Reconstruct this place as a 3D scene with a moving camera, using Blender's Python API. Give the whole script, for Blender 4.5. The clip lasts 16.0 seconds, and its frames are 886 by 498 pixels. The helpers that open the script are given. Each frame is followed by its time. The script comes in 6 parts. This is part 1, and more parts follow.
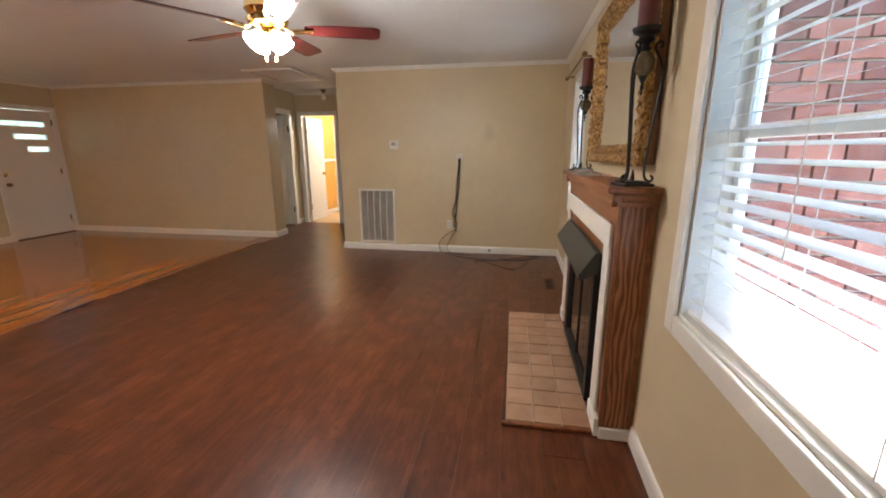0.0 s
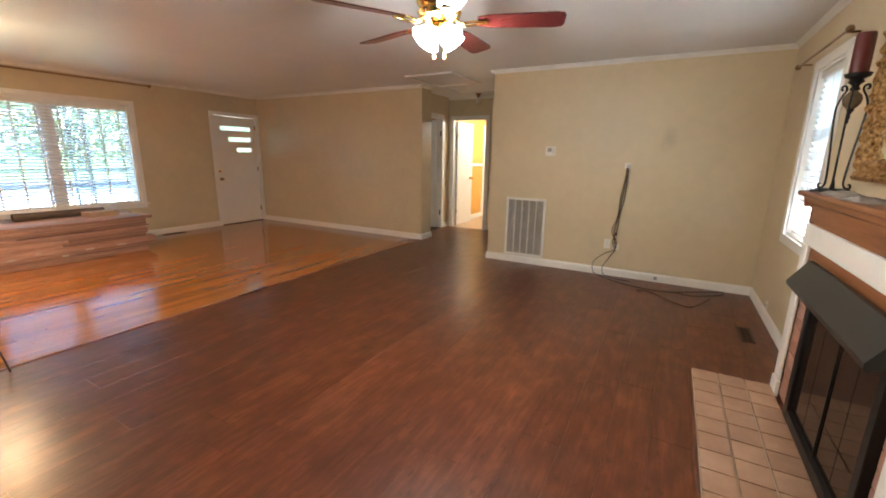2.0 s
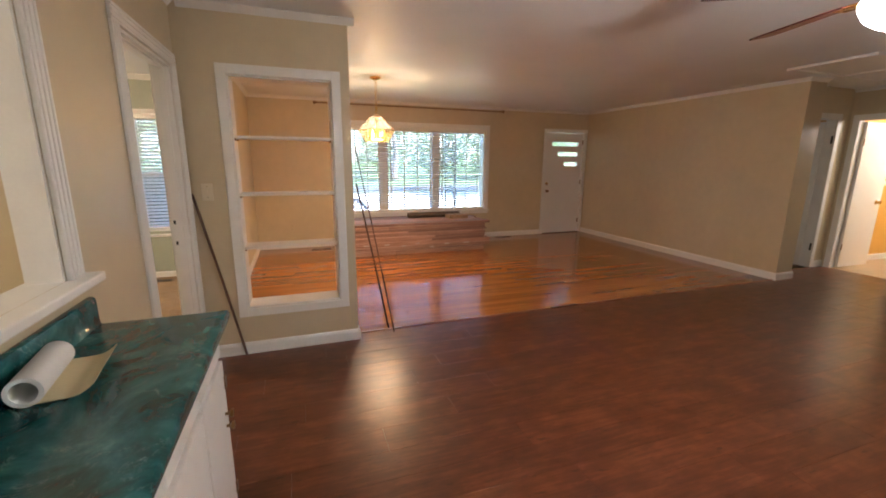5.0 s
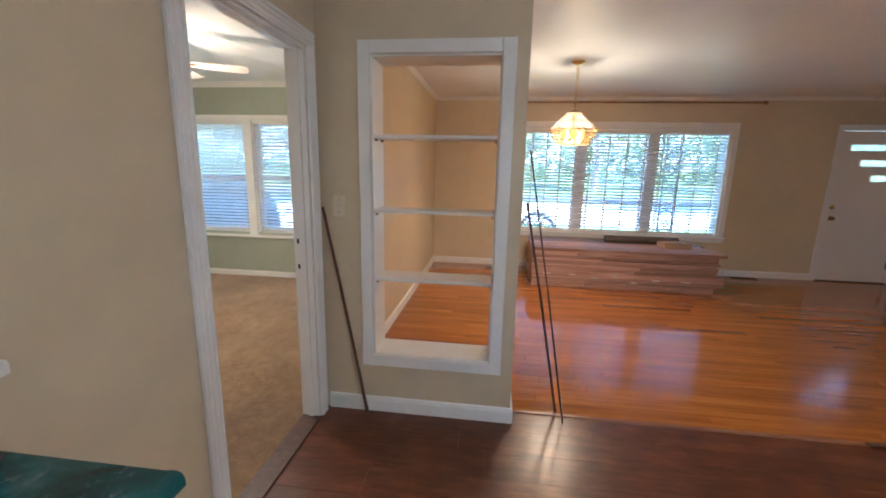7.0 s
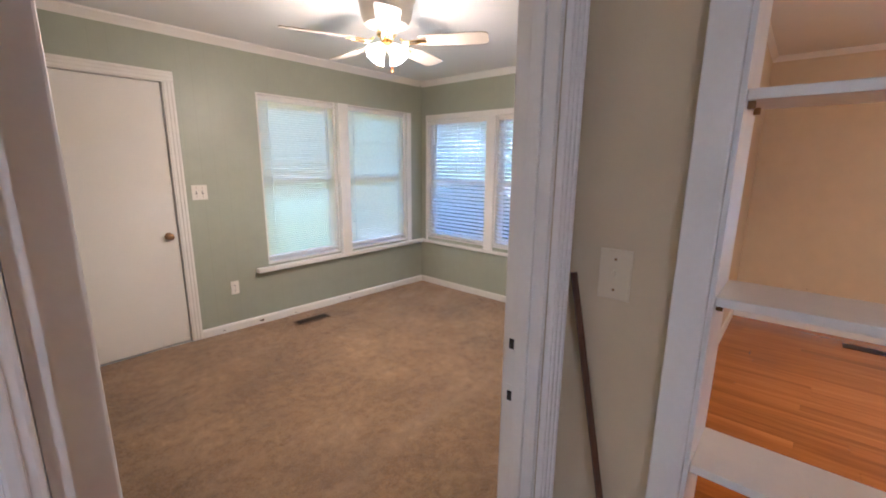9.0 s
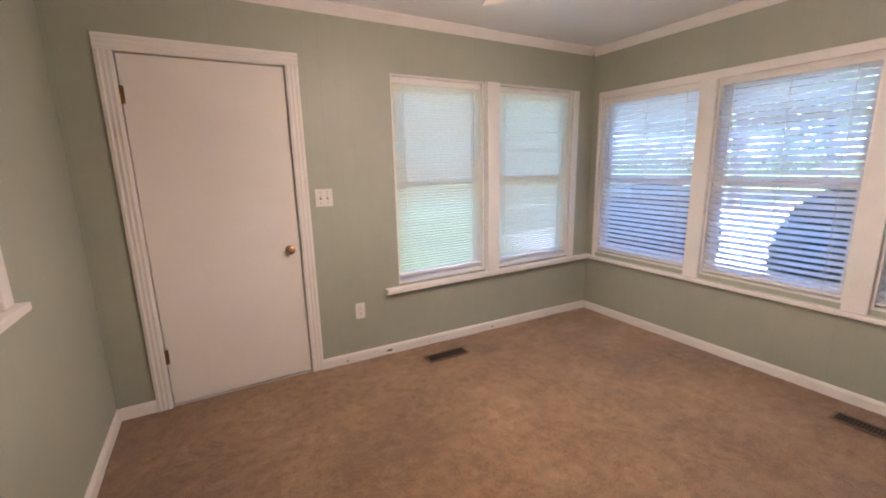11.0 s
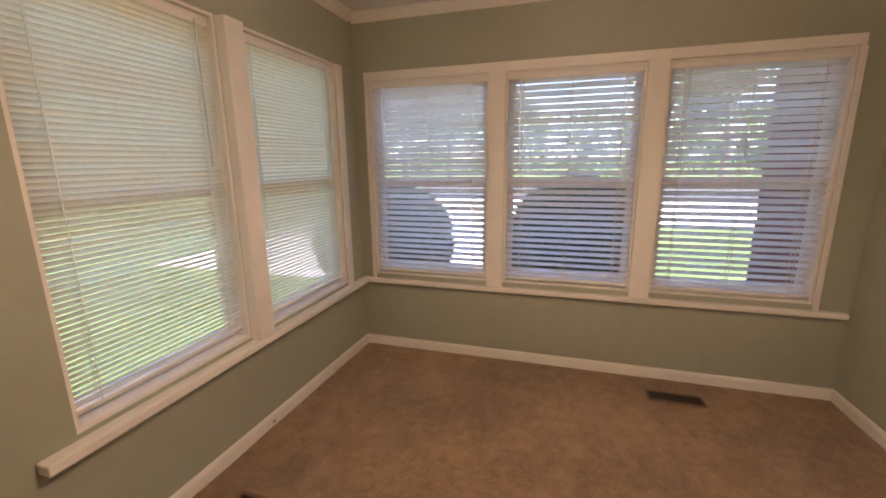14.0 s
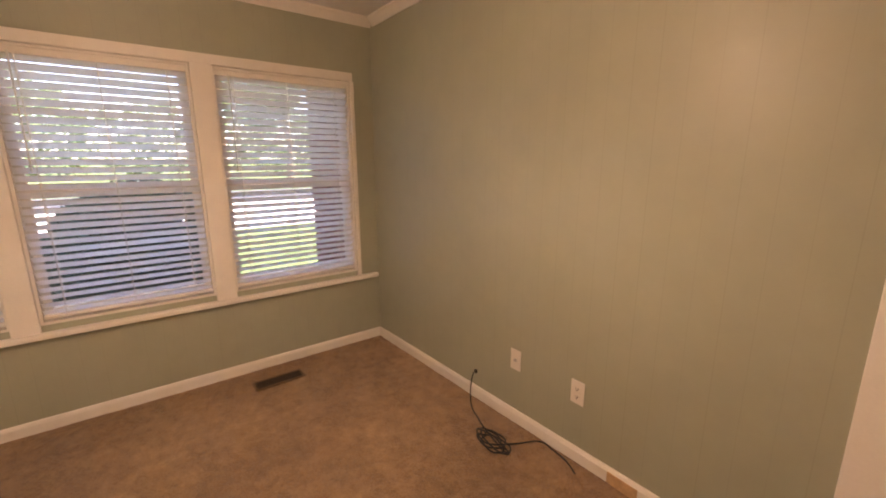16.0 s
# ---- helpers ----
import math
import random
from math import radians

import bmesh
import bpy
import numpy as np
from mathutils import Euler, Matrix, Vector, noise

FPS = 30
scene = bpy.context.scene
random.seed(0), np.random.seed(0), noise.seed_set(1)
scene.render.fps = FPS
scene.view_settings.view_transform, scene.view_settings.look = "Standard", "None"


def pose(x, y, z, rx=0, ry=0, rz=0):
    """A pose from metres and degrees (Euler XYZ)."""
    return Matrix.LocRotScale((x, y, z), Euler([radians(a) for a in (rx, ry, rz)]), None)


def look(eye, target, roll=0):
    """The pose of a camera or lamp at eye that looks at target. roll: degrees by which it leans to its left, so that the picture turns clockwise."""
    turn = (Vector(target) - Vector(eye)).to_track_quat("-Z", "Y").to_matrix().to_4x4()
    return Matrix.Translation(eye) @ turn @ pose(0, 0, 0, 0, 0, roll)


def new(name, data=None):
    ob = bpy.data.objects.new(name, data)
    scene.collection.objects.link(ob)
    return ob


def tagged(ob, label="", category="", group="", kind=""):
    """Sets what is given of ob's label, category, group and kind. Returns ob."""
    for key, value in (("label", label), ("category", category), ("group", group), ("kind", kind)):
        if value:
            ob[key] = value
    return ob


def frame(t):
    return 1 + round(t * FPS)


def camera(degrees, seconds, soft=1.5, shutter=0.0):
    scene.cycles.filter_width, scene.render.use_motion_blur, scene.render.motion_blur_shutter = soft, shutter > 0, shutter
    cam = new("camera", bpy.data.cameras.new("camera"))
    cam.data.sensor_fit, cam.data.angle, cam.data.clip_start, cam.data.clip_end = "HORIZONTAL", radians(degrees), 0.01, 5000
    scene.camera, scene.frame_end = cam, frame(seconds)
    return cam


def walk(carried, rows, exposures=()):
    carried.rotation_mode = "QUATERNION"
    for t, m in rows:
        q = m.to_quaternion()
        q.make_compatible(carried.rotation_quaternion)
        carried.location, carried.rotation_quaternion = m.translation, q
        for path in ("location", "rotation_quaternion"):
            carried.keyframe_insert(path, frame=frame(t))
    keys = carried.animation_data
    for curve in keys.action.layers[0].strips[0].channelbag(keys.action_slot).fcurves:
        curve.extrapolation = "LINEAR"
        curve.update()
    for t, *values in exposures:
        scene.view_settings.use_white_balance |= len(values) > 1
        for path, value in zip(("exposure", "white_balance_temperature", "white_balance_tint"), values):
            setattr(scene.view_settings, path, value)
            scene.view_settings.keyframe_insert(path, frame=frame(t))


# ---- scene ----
cam = camera(94.7, 16.0, soft=1.85)
PATH = [
    (0, (0.355, 0.387, 1.364), (0.023, 2.304, 0.901), -0.1),
    (0.5, (0.247, 0.572, 1.369), (-0.144, 2.477, 0.903), 0.2),
    (1, (0.175, 0.655, 1.377), (-0.356, 2.526, 0.91), 0.5),
    (1.5, (0.127, 0.718, 1.39), (-0.595, 2.526, 0.929), 0.7),
    (2, (0.089, 0.735, 1.385), (-0.853, 2.442, 0.937), 1.0),
    (2.5, (0.058, 0.72, 1.409), (-1.103, 2.286, 0.964), 1.0),
    (3, (0.016, 0.692, 1.419), (-1.339, 2.097, 0.984), 1.1),
    (3.5, (0.013, 0.677, 1.455), (-1.509, 1.9, 1.021), 0.9),
    (4, (-0.041, 0.642, 1.45), (-1.696, 1.682, 1.026), 1.1),
    (4.5, (-0.059, 0.67, 1.453), (-1.821, 1.517, 1.028), 0.8),
    (6.8, (-1.079, 1.029, 1.473), (-3.035, 0.891, 1.077), 1.0),
    (7, (-1.207, 1.017, 1.461), (-3.152, 0.77, 1.064), 1.2),
    (7.5, (-1.558, 0.934, 1.465), (-3.446, 0.399, 1.078), 1.2),
    (8, (-1.897, 0.822, 1.483), (-3.677, 0.01, 1.068), 1.1),
    (8.5, (-2.192, 0.684, 1.482), (-3.839, -0.374, 1.074), 1.0),
    (9, (-2.438, 0.451, 1.482), (-3.915, -0.832, 1.07), 0.6),
    (9.5, (-2.633, 0.271, 1.469), (-3.89, -1.229, 1.054), -0.1),
    (10, (-2.817, 0.098, 1.44), (-3.873, -1.554, 1.045), -0.6),
    (10.2, (-2.853, 0.015, 1.42), (-3.839, -1.681, 1.031), -0.8),
    (12.3, (-3.16, -1.131, 1.451), (-4.12, -2.835, 1.033), -1.4),
    (12.5, (-3.181, -1.223, 1.453), (-4.261, -2.851, 1.024), -1.1),
    (13, (-3.188, -1.429, 1.46), (-4.56, -2.815, 1.018), -1.0),
    (13.5, (-3.272, -1.578, 1.448), (-4.925, -2.615, 1.006), -0.9),
    (14, (-3.371, -1.683, 1.42), (-5.242, -2.25, 0.997), -0.7),
    (14.5, (-3.394, -1.699, 1.456), (-5.343, -1.822, 1.027), -0.8),
    (15, (-3.383, -1.727, 1.436), (-5.303, -1.347, 1.022), -0.3),
    (15.5, (-3.328, -1.67, 1.428), (-5.106, -0.855, 1.012), -0.1),
    (16, (-3.273, -1.621, 1.423), (-4.829, -0.438, 0.997), -0.1),
]
EXPOSURES = [
    (0.0, 3.40, 5500, 10), (2.0, 3.6, 5500, 8), (3.0, 3.47, 5500, 10), (4.5, 3.22, 5600, 12), (7.0, 3.13, 4650, 8), (7.5, 3.1, 4550, 5), (8.5, 3.05, 4650, 14), (9.5, 3.05, 4550, 20), (10.0, 3.05, 4400, 20), (12.5, 2.6, 6050, 34), (13.0, 2.45, 5850, 30), (14.0, 2.34, 6150, 28), (14.5, 2.38, 6000, 28), (15.0, 2.5, 6150, 30), (15.5, 2.55, 6450, 32), (16.0, 2.6, 6900, 35),
]
walk(cam, [(t, look(eye, target, roll)) for t, eye, target, roll in PATH], EXPOSURES)

# ---- light ----
world = bpy.data.worlds.new("sky_world")
scene.world = world
world.use_nodes = True
wn = world.node_tree
wn.nodes.clear()
w_out = wn.nodes.new("ShaderNodeOutputWorld")
w_bg = wn.nodes.new("ShaderNodeBackground")
w_sky = wn.nodes.new("ShaderNodeTexSky")
w_sky.sky_type, w_sky.sun_disc = "NISHITA", False
w_sky.sun_elevation, w_sky.sun_rotation = radians(52), radians(50)
w_bg.inputs["Strength"].default_value = 0.15
wn.links.new(w_sky.outputs[0], w_bg.inputs[0])
wn.links.new(w_bg.outputs[0], w_out.inputs[0])

sun = new("sun", bpy.data.lights.new("sun", "SUN"))
sun.data.energy, sun.data.angle, sun.data.color = 5.0, radians(0.5), (1.0, 0.95, 0.86)
SUN_FROM = Vector((math.sin(radians(50)) * math.cos(radians(52)), math.cos(radians(50)) * math.cos(radians(52)), math.sin(radians(52))))
sun.matrix_world = look(SUN_FROM * 30, (0, 0, 0))


def bulb_light(name, at, watts, colour, radius):
    ob = new(name, bpy.data.lights.new(name, "POINT"))
    ob.data.energy, ob.data.color, ob.data.shadow_soft_size = watts, colour, radius
    ob.location = at
    return ob


WARM = (1.0, 0.80, 0.56)
bulb_light("family_fan_bulb", (-1.06, 2.735, 1.90), 10, (1.0, 0.87, 0.70), 0.07)
bulb_light("sunroom_fan_bulb", (-4.246, -1.592, 1.93), 5.6, (1.0, 0.66, 0.36), 0.07)


def shade_light(name, at, watts, colour, radius=0.09):
    """What a lamp's shades throw downwards."""
    ob = new(name, bpy.data.lights.new(name, "SPOT"))
    ob.data.energy, ob.data.color, ob.data.shadow_soft_size = watts, colour, radius
    ob.data.spot_size, ob.data.spot_blend = radians(168), 0.5
    ob.location = at


shade_light("sunroom_fan_shade_light", (-4.246, -1.592, 1.95), 6.5, (1.0, 0.74, 0.46))
shade_light("pendant_shade_light", (-5.38, 1.715, 1.68), 6.0, (1.0, 0.62, 0.30), 0.17)
bulb_light("pendant_bulb", (-5.38, 1.715, 1.76), 9.0, (1.0, 0.70, 0.40), 0.09)
bulb_light("bath_bulb", (-2.75, 8.9, 2.15), 6.5, (1.0, 0.9, 0.75), 0.06)
# Added fill light; the kitchen has no known lamp.
bulb_light("kitchen_fill", (-0.6, -1.8, 2.2), 7, WARM, 0.08)

# ---- materials ----


class Nodes:
    """A node material with a Principled shader, and short ways to add to it."""

    def __init__(self, name):
        self.m = bpy.data.materials.new(name)
        self.m.use_nodes = True
        self.t = self.m.node_tree
        self.t.nodes.clear()
        self.out = self.add("ShaderNodeOutputMaterial")
        self.p = self.add("ShaderNodeBsdfPrincipled")
        self.link(self.p.outputs[0], self.out.inputs[0])
        self.pos = self.add("ShaderNodeNewGeometry").outputs["Position"]

    def add(self, kind):
        return self.t.nodes.new(kind)

    def link(self, a, b):
        self.t.links.new(a, b)

    def put(self, socket, v):
        if isinstance(v, bpy.types.NodeSocket):
            self.link(v, socket)
        else:
            socket.default_value = v

    def maths(self, op, a, b=0.0, c=0.0):
        n = self.add("ShaderNodeMath")
        n.operation = op
        for s, v in zip(n.inputs, (a, b, c)):
            self.put(s, v)
        return n.outputs[0]

    def vec(self, op, a, b):
        n = self.add("ShaderNodeVectorMath")
        n.operation = op
        self.put(n.inputs[0], a)
        self.put(n.inputs[1], b)
        return n.outputs[0]

    def noise(self, scale, detail=4.0, rough=0.55, at=None, distort=0.0):
        n = self.add("ShaderNodeTexNoise")
        self.link(self.pos if at is None else at, n.inputs["Vector"])
        n.inputs["Scale"].default_value, n.inputs["Detail"].default_value = scale, detail
        n.inputs["Roughness"].default_value, n.inputs["Distortion"].default_value = rough, distort
        return n.outputs["Fac"]

    def ramp(self, fac, stops):
        n = self.add("ShaderNodeValToRGB")
        self.link(fac, n.inputs[0])
        el = n.color_ramp.elements
        while len(el) < len(stops):
            el.new(0.5)
        for e, (p, c) in zip(el, stops):
            e.position, e.color = p, (*c, 1)
        return n.outputs[0]

    def mix(self, fac, a, b, blend="MIX"):
        n = self.add("ShaderNodeMix")
        n.data_type, n.blend_type = "RGBA", blend
        self.put(n.inputs[0], fac)
        self.put(n.inputs[6], a if isinstance(a, bpy.types.NodeSocket) else (*a, 1))
        self.put(n.inputs[7], b if isinstance(b, bpy.types.NodeSocket) else (*b, 1))
        return n.outputs[2]

    def chance(self):
        return self.add("ShaderNodeObjectInfo").outputs["Random"]

    def island(self):
        return self.add("ShaderNodeNewGeometry").outputs["Random Per Island"]

    def bump(self, height, strength, distance=0.01):
        n = self.add("ShaderNodeBump")
        n.inputs["Strength"].default_value, n.inputs["Distance"].default_value = strength, distance
        self.link(height, n.inputs["Height"])
        self.link(n.outputs[0], self.p.inputs["Normal"])

    def done(self, colour, rough, metal=0.0):
        self.put(self.p.inputs["Base Color"], colour if isinstance(colour, bpy.types.NodeSocket) else (*colour, 1))
        self.put(self.p.inputs["Roughness"], rough)
        self.p.inputs["Metallic"].default_value = metal
        return self.m


def tint(c, k):
    return tuple(min(1.0, x * k) for x in c)


def plain(name, colour, rough=0.5, metal=0.0, var=0.12, scale=5.0, fine=90.0, bump=0.08):
    """A surface of one colour with broad blotches, fine grain and slight relief."""
    n = Nodes(name)
    broad, grain = n.noise(scale, 5), n.noise(fine, 3)
    f = n.maths("ADD", n.maths("MULTIPLY", broad, 0.7), n.maths("MULTIPLY", grain, 0.3))
    col = n.ramp(f, [(0.3, tint(colour, 1 - var)), (0.7, tint(colour, 1 + var))])
    r = n.maths("MULTIPLY_ADD", broad, 0.2 * rough, 0.9 * rough)
    if bump:
        n.bump(grain, bump, 0.004)
    return n.done(col, r, metal)


def wall_paint(name, colour, grooves=0.0, smudge=None):
    """Rolled wall paint, scuffed here and there; grooves: the pitch of scored panelling behind it."""
    n = Nodes(name)
    broad, mid, grain = n.noise(1.3, 4), n.noise(9, 4), n.noise(260, 2)
    f = n.maths("ADD", n.maths("MULTIPLY", broad, 0.65), n.maths("MULTIPLY", mid, 0.35))
    col = n.ramp(f, [(0.28, tint(colour, 0.90)), (0.72, tint(colour, 1.07))])
    scuff = n.maths("GREATER_THAN", n.noise(3.7, 6, 0.7), 0.71)
    col = n.mix(n.maths("MULTIPLY", scuff, 0.12), col, tint(colour, 0.6))
    if smudge:
        # a grey rub mark left by something that hung here
        d = n.add("ShaderNodeVectorMath")
        d.operation = "LENGTH"
        n.link(n.vec("MULTIPLY", n.vec("SUBTRACT", n.pos, smudge), (8.0, 0.0, 4.5)), d.inputs[0])
        rub = n.ramp(n.maths("ADD", d.outputs["Value"], n.maths("MULTIPLY", mid, 0.5)), [(0.25, (1, 1, 1)), (1.0, (0, 0, 0))])
        col = n.mix(n.maths("MULTIPLY", rub, 0.28), col, (0.20, 0.18, 0.13))
    h = grain
    if grooves:
        sep = n.add("ShaderNodeSeparateXYZ")
        n.link(n.pos, sep.inputs[0])
        along = n.maths("ADD", sep.outputs[0], sep.outputs[1])
        saw = n.maths("PINGPONG", along, grooves / 2)
        line = n.maths("LESS_THAN", saw, 0.0016)
        # uneven spacing: only some of the scored lines still show through the paint
        cell = n.maths("FLOOR", n.maths("DIVIDE", along, grooves))
        wn_ = n.add("ShaderNodeTexWhiteNoise")
        wn_.noise_dimensions = "1D"
        n.link(cell, wn_.inputs["W"])
        line = n.maths("MULTIPLY", line, wn_.outputs["Value"])
        col = n.mix(n.maths("MULTIPLY", line, 0.24), col, tint(colour, 0.5))
        h = n.maths("SUBTRACT", n.maths("MULTIPLY", grain, 0.3), n.maths("MULTIPLY", line, 1.0))
    n.bump(h, 0.12, 0.004)
    return n.done(col, n.maths("MULTIPLY_ADD", mid, 0.15, 0.33))


def wood(name, dark, mid, light, axis="y", rough=0.3, scale=1.0, spread=0.35, knots=False, bump=0.06, coat=0.0):
    """Grained wood that runs along an axis; each piece has its own shade and its own grain."""
    n = Nodes(name)
    rnd = n.chance()
    long_, wide = 1.6 * scale, 30.0 * scale
    s = {"x": (long_, wide, wide), "y": (wide, long_, wide), "z": (wide, wide, long_)}[axis]
    at = n.vec("MULTIPLY", n.pos, s)
    off = n.add("ShaderNodeCombineXYZ")
    for k in range(3):
        n.link(n.maths("MULTIPLY", rnd, 37.0 + 11 * k), off.inputs[k])
    at = n.vec("ADD", at, off.outputs[0])
    g = n.noise(1.0, 6, 0.62, at, 0.6)
    fine = n.noise(4.5, 3, 0.6, at)
    f = n.maths("ADD", n.maths("MULTIPLY", g, 0.75), n.maths("MULTIPLY", fine, 0.25))
    col = n.ramp(f, [(0.30, dark), (0.50, mid), (0.70, light)])
    if knots:
        blot = n.noise(7.0, 3, 0.5, n.vec("MULTIPLY", n.pos, (1.0, 0.45, 1.0)), 1.2)
        dots = n.maths("GREATER_THAN", blot, 0.655)
        col = n.mix(n.maths("MULTIPLY", dots, 0.55), col, tint(dark, 0.45))
    shade = n.maths("MULTIPLY_ADD", rnd, spread, 1 - spread / 2)
    grey = n.add("ShaderNodeCombineXYZ")
    for k in range(3):
        n.link(shade, grey.inputs[k])
    col = n.mix(1.0, col, grey.outputs[0], "MULTIPLY")
    smear = n.noise(2.2, 4)
    if bump:
        n.bump(n.maths("ADD", n.maths("MULTIPLY", fine, 0.5), n.maths("MULTIPLY", n.noise(3.0, 2), 0.8)), bump, 0.004)
    if coat:
        n.p.inputs["Coat Weight"].default_value, n.p.inputs["Coat Roughness"].default_value = coat, 0.12
    return n.done(col, n.maths("MULTIPLY_ADD", smear, 0.16, rough - 0.08))


def carpet_material(name):
    n = Nodes(name)
    tuft, mid, broad = n.noise(150, 4, 0.75), n.noise(16, 6, 0.7), n.noise(1.7, 6, 0.62)
    f = n.maths("ADD", n.maths("MULTIPLY", tuft, 0.48), n.maths("ADD", n.maths("MULTIPLY", mid, 0.28), n.maths("MULTIPLY", broad, 0.24)))
    col = n.ramp(f, [(0.37, (0.10, 0.049, 0.016)), (0.5, (0.295, 0.165, 0.062)), (0.62, (0.53, 0.33, 0.150))])
    stain = n.ramp(n.noise(1.1, 7, 0.66), [(0.53, (0, 0, 0)), (0.66, (1, 1, 1))])
    col = n.mix(n.maths("MULTIPLY", stain, 0.42), col, (0.135, 0.074, 0.036))
    worn = n.ramp(n.noise(0.9, 5, 0.6, n.vec("MULTIPLY", n.pos, (1.0, 2.6, 1.0)), 0.8), [(0.55, (0, 0, 0)), (0.7, (1, 1, 1))])
    col = n.mix(n.maths("MULTIPLY", worn, 0.25), col, (0.54, 0.37, 0.22))
    n.p.inputs["Sheen Weight"].default_value = 0.25
    n.bump(n.maths("ADD", tuft, n.maths("MULTIPLY", mid, 0.6)), 0.9, 0.012)
    return n.done(col, 0.95)


def tile_material(name, a, b):
    n = Nodes(name)
    rnd = n.chance()
    f = n.maths("ADD", n.maths("MULTIPLY", n.noise(9, 6, 0.6), 0.7), n.maths("MULTIPLY", rnd, 0.3))
    n.bump(n.noise(60, 4), 0.1, 0.004)
    return n.done(n.ramp(f, [(0.3, a), (0.75, b)]), n.maths("MULTIPLY_ADD", n.noise(14, 3), 0.2, 0.32))


def brick_material(name):
    n = Nodes(name)
    f = n.maths("ADD", n.maths("MULTIPLY", n.chance(), 0.6), n.maths("MULTIPLY", n.noise(30, 5, 0.7), 0.4))
    n.bump(n.noise(120, 4, 0.7), 0.5, 0.006)
    return n.done(n.ramp(f, [(0.15, (0.11, 0.036, 0.027)), (0.5, (0.20, 0.066, 0.048)), (0.85, (0.26, 0.105, 0.08))]), 0.85)


def marble_green(name):
    """Dark green laminate with smoky clouds and pale broken veins."""
    n = Nodes(name)
    cloud = n.noise(4.5, 8, 0.66, None, 1.1)
    col = n.ramp(cloud, [(0.32, (0.004, 0.034, 0.037)), (0.48, (0.012, 0.090, 0.094)), (0.62, (0.040, 0.170, 0.168)), (0.76, (0.13, 0.31, 0.30))])
    for scale, wide, weight in ((5.0, 0.022, 0.42), (13.0, 0.016, 0.22)):
        vein = n.maths("ABSOLUTE", n.maths("SUBTRACT", n.noise(scale, 6, 0.65, None, 1.8), 0.5))
        vein = n.ramp(vein, [(0.0, (1, 1, 1)), (wide, (0, 0, 0))])
        patch = n.ramp(n.noise(scale * 2.3, 4, 0.7), [(0.50, (0, 0, 0)), (0.68, (1, 1, 1))])
        col = n.mix(n.maths("MULTIPLY", n.maths("MULTIPLY", vein, patch), weight), col, (0.30, 0.50, 0.47))
    return n.done(col, 0.14)


def gilt(name):
    n = Nodes(name)
    f = n.noise(55, 5, 0.7)
    n.bump(f, 0.9, 0.02)
    return n.done(n.ramp(f, [(0.36, (0.13, 0.055, 0.018)), (0.52, (0.52, 0.31, 0.11)), (0.7, (0.86, 0.63, 0.32))]), 0.33, 0.85)


def glass(name, colour=(1, 1, 1), rough=0.0):
    n = Nodes(name)
    n.p.inputs["Transmission Weight"].default_value = 1.0
    n.p.inputs["IOR"].default_value = 1.45
    return n.done(colour, rough)


def sheer(name, colour, share, rough=0.5):
    """Thin stuff that lets part of the light through."""
    n = Nodes(name)
    grain = n.noise(40, 3)
    col = n.ramp(grain, [(0.3, tint(colour, 0.95)), (0.7, tint(colour, 1.03))])
    n.done(col, rough)
    tr = n.add("ShaderNodeBsdfTranslucent")
    n.link(col, tr.inputs[0])
    mixer = n.add("ShaderNodeMixShader")
    mixer.inputs[0].default_value = share
    n.link(n.p.outputs[0], mixer.inputs[1])
    n.link(tr.outputs[0], mixer.inputs[2])
    n.link(mixer.outputs[0], n.out.inputs[0])
    return n.m


def clear_film(name, colour, share):
    """Thin clear or tinted pane: mostly see-through, with a milky and glossy part."""
    n = Nodes(name)
    ripple = n.noise(25, 4)
    n.done(n.ramp(ripple, [(0.3, tint(colour, 0.85)), (0.7, colour)]), 0.08)
    see = n.add("ShaderNodeBsdfTransparent")
    see.inputs[0].default_value = (*colour, 1)
    mixer = n.add("ShaderNodeMixShader")
    mixer.inputs[0].default_value = share
    n.link(see.outputs[0], mixer.inputs[1])
    n.link(n.p.outputs[0], mixer.inputs[2])
    n.link(mixer.outputs[0], n.out.inputs[0])
    return n.m


def lit(name, colour, strength, base=(0.9, 0.9, 0.88)):
    n = Nodes(name)
    swirl = n.noise(14, 4)
    n.link(n.ramp(swirl, [(0.3, tint(colour, 0.75)), (0.7, colour)]), n.p.inputs["Emission Color"])
    n.p.inputs["Emission Strength"].default_value = strength
    return n.done(base, 0.35)


def leaf_material(name, a, b, rough=0.5):
    n = Nodes(name)
    col = n.ramp(n.island(), [(0.0, a), (1.0, b)])
    n.done(col, rough)
    tr = n.add("ShaderNodeBsdfTranslucent")
    n.link(col, tr.inputs[0])
    mixer = n.add("ShaderNodeMixShader")
    mixer.inputs[0].default_value = 0.35
    n.link(n.p.outputs[0], mixer.inputs[1])
    n.link(tr.outputs[0], mixer.inputs[2])
    n.link(mixer.outputs[0], n.out.inputs[0])
    return n.m




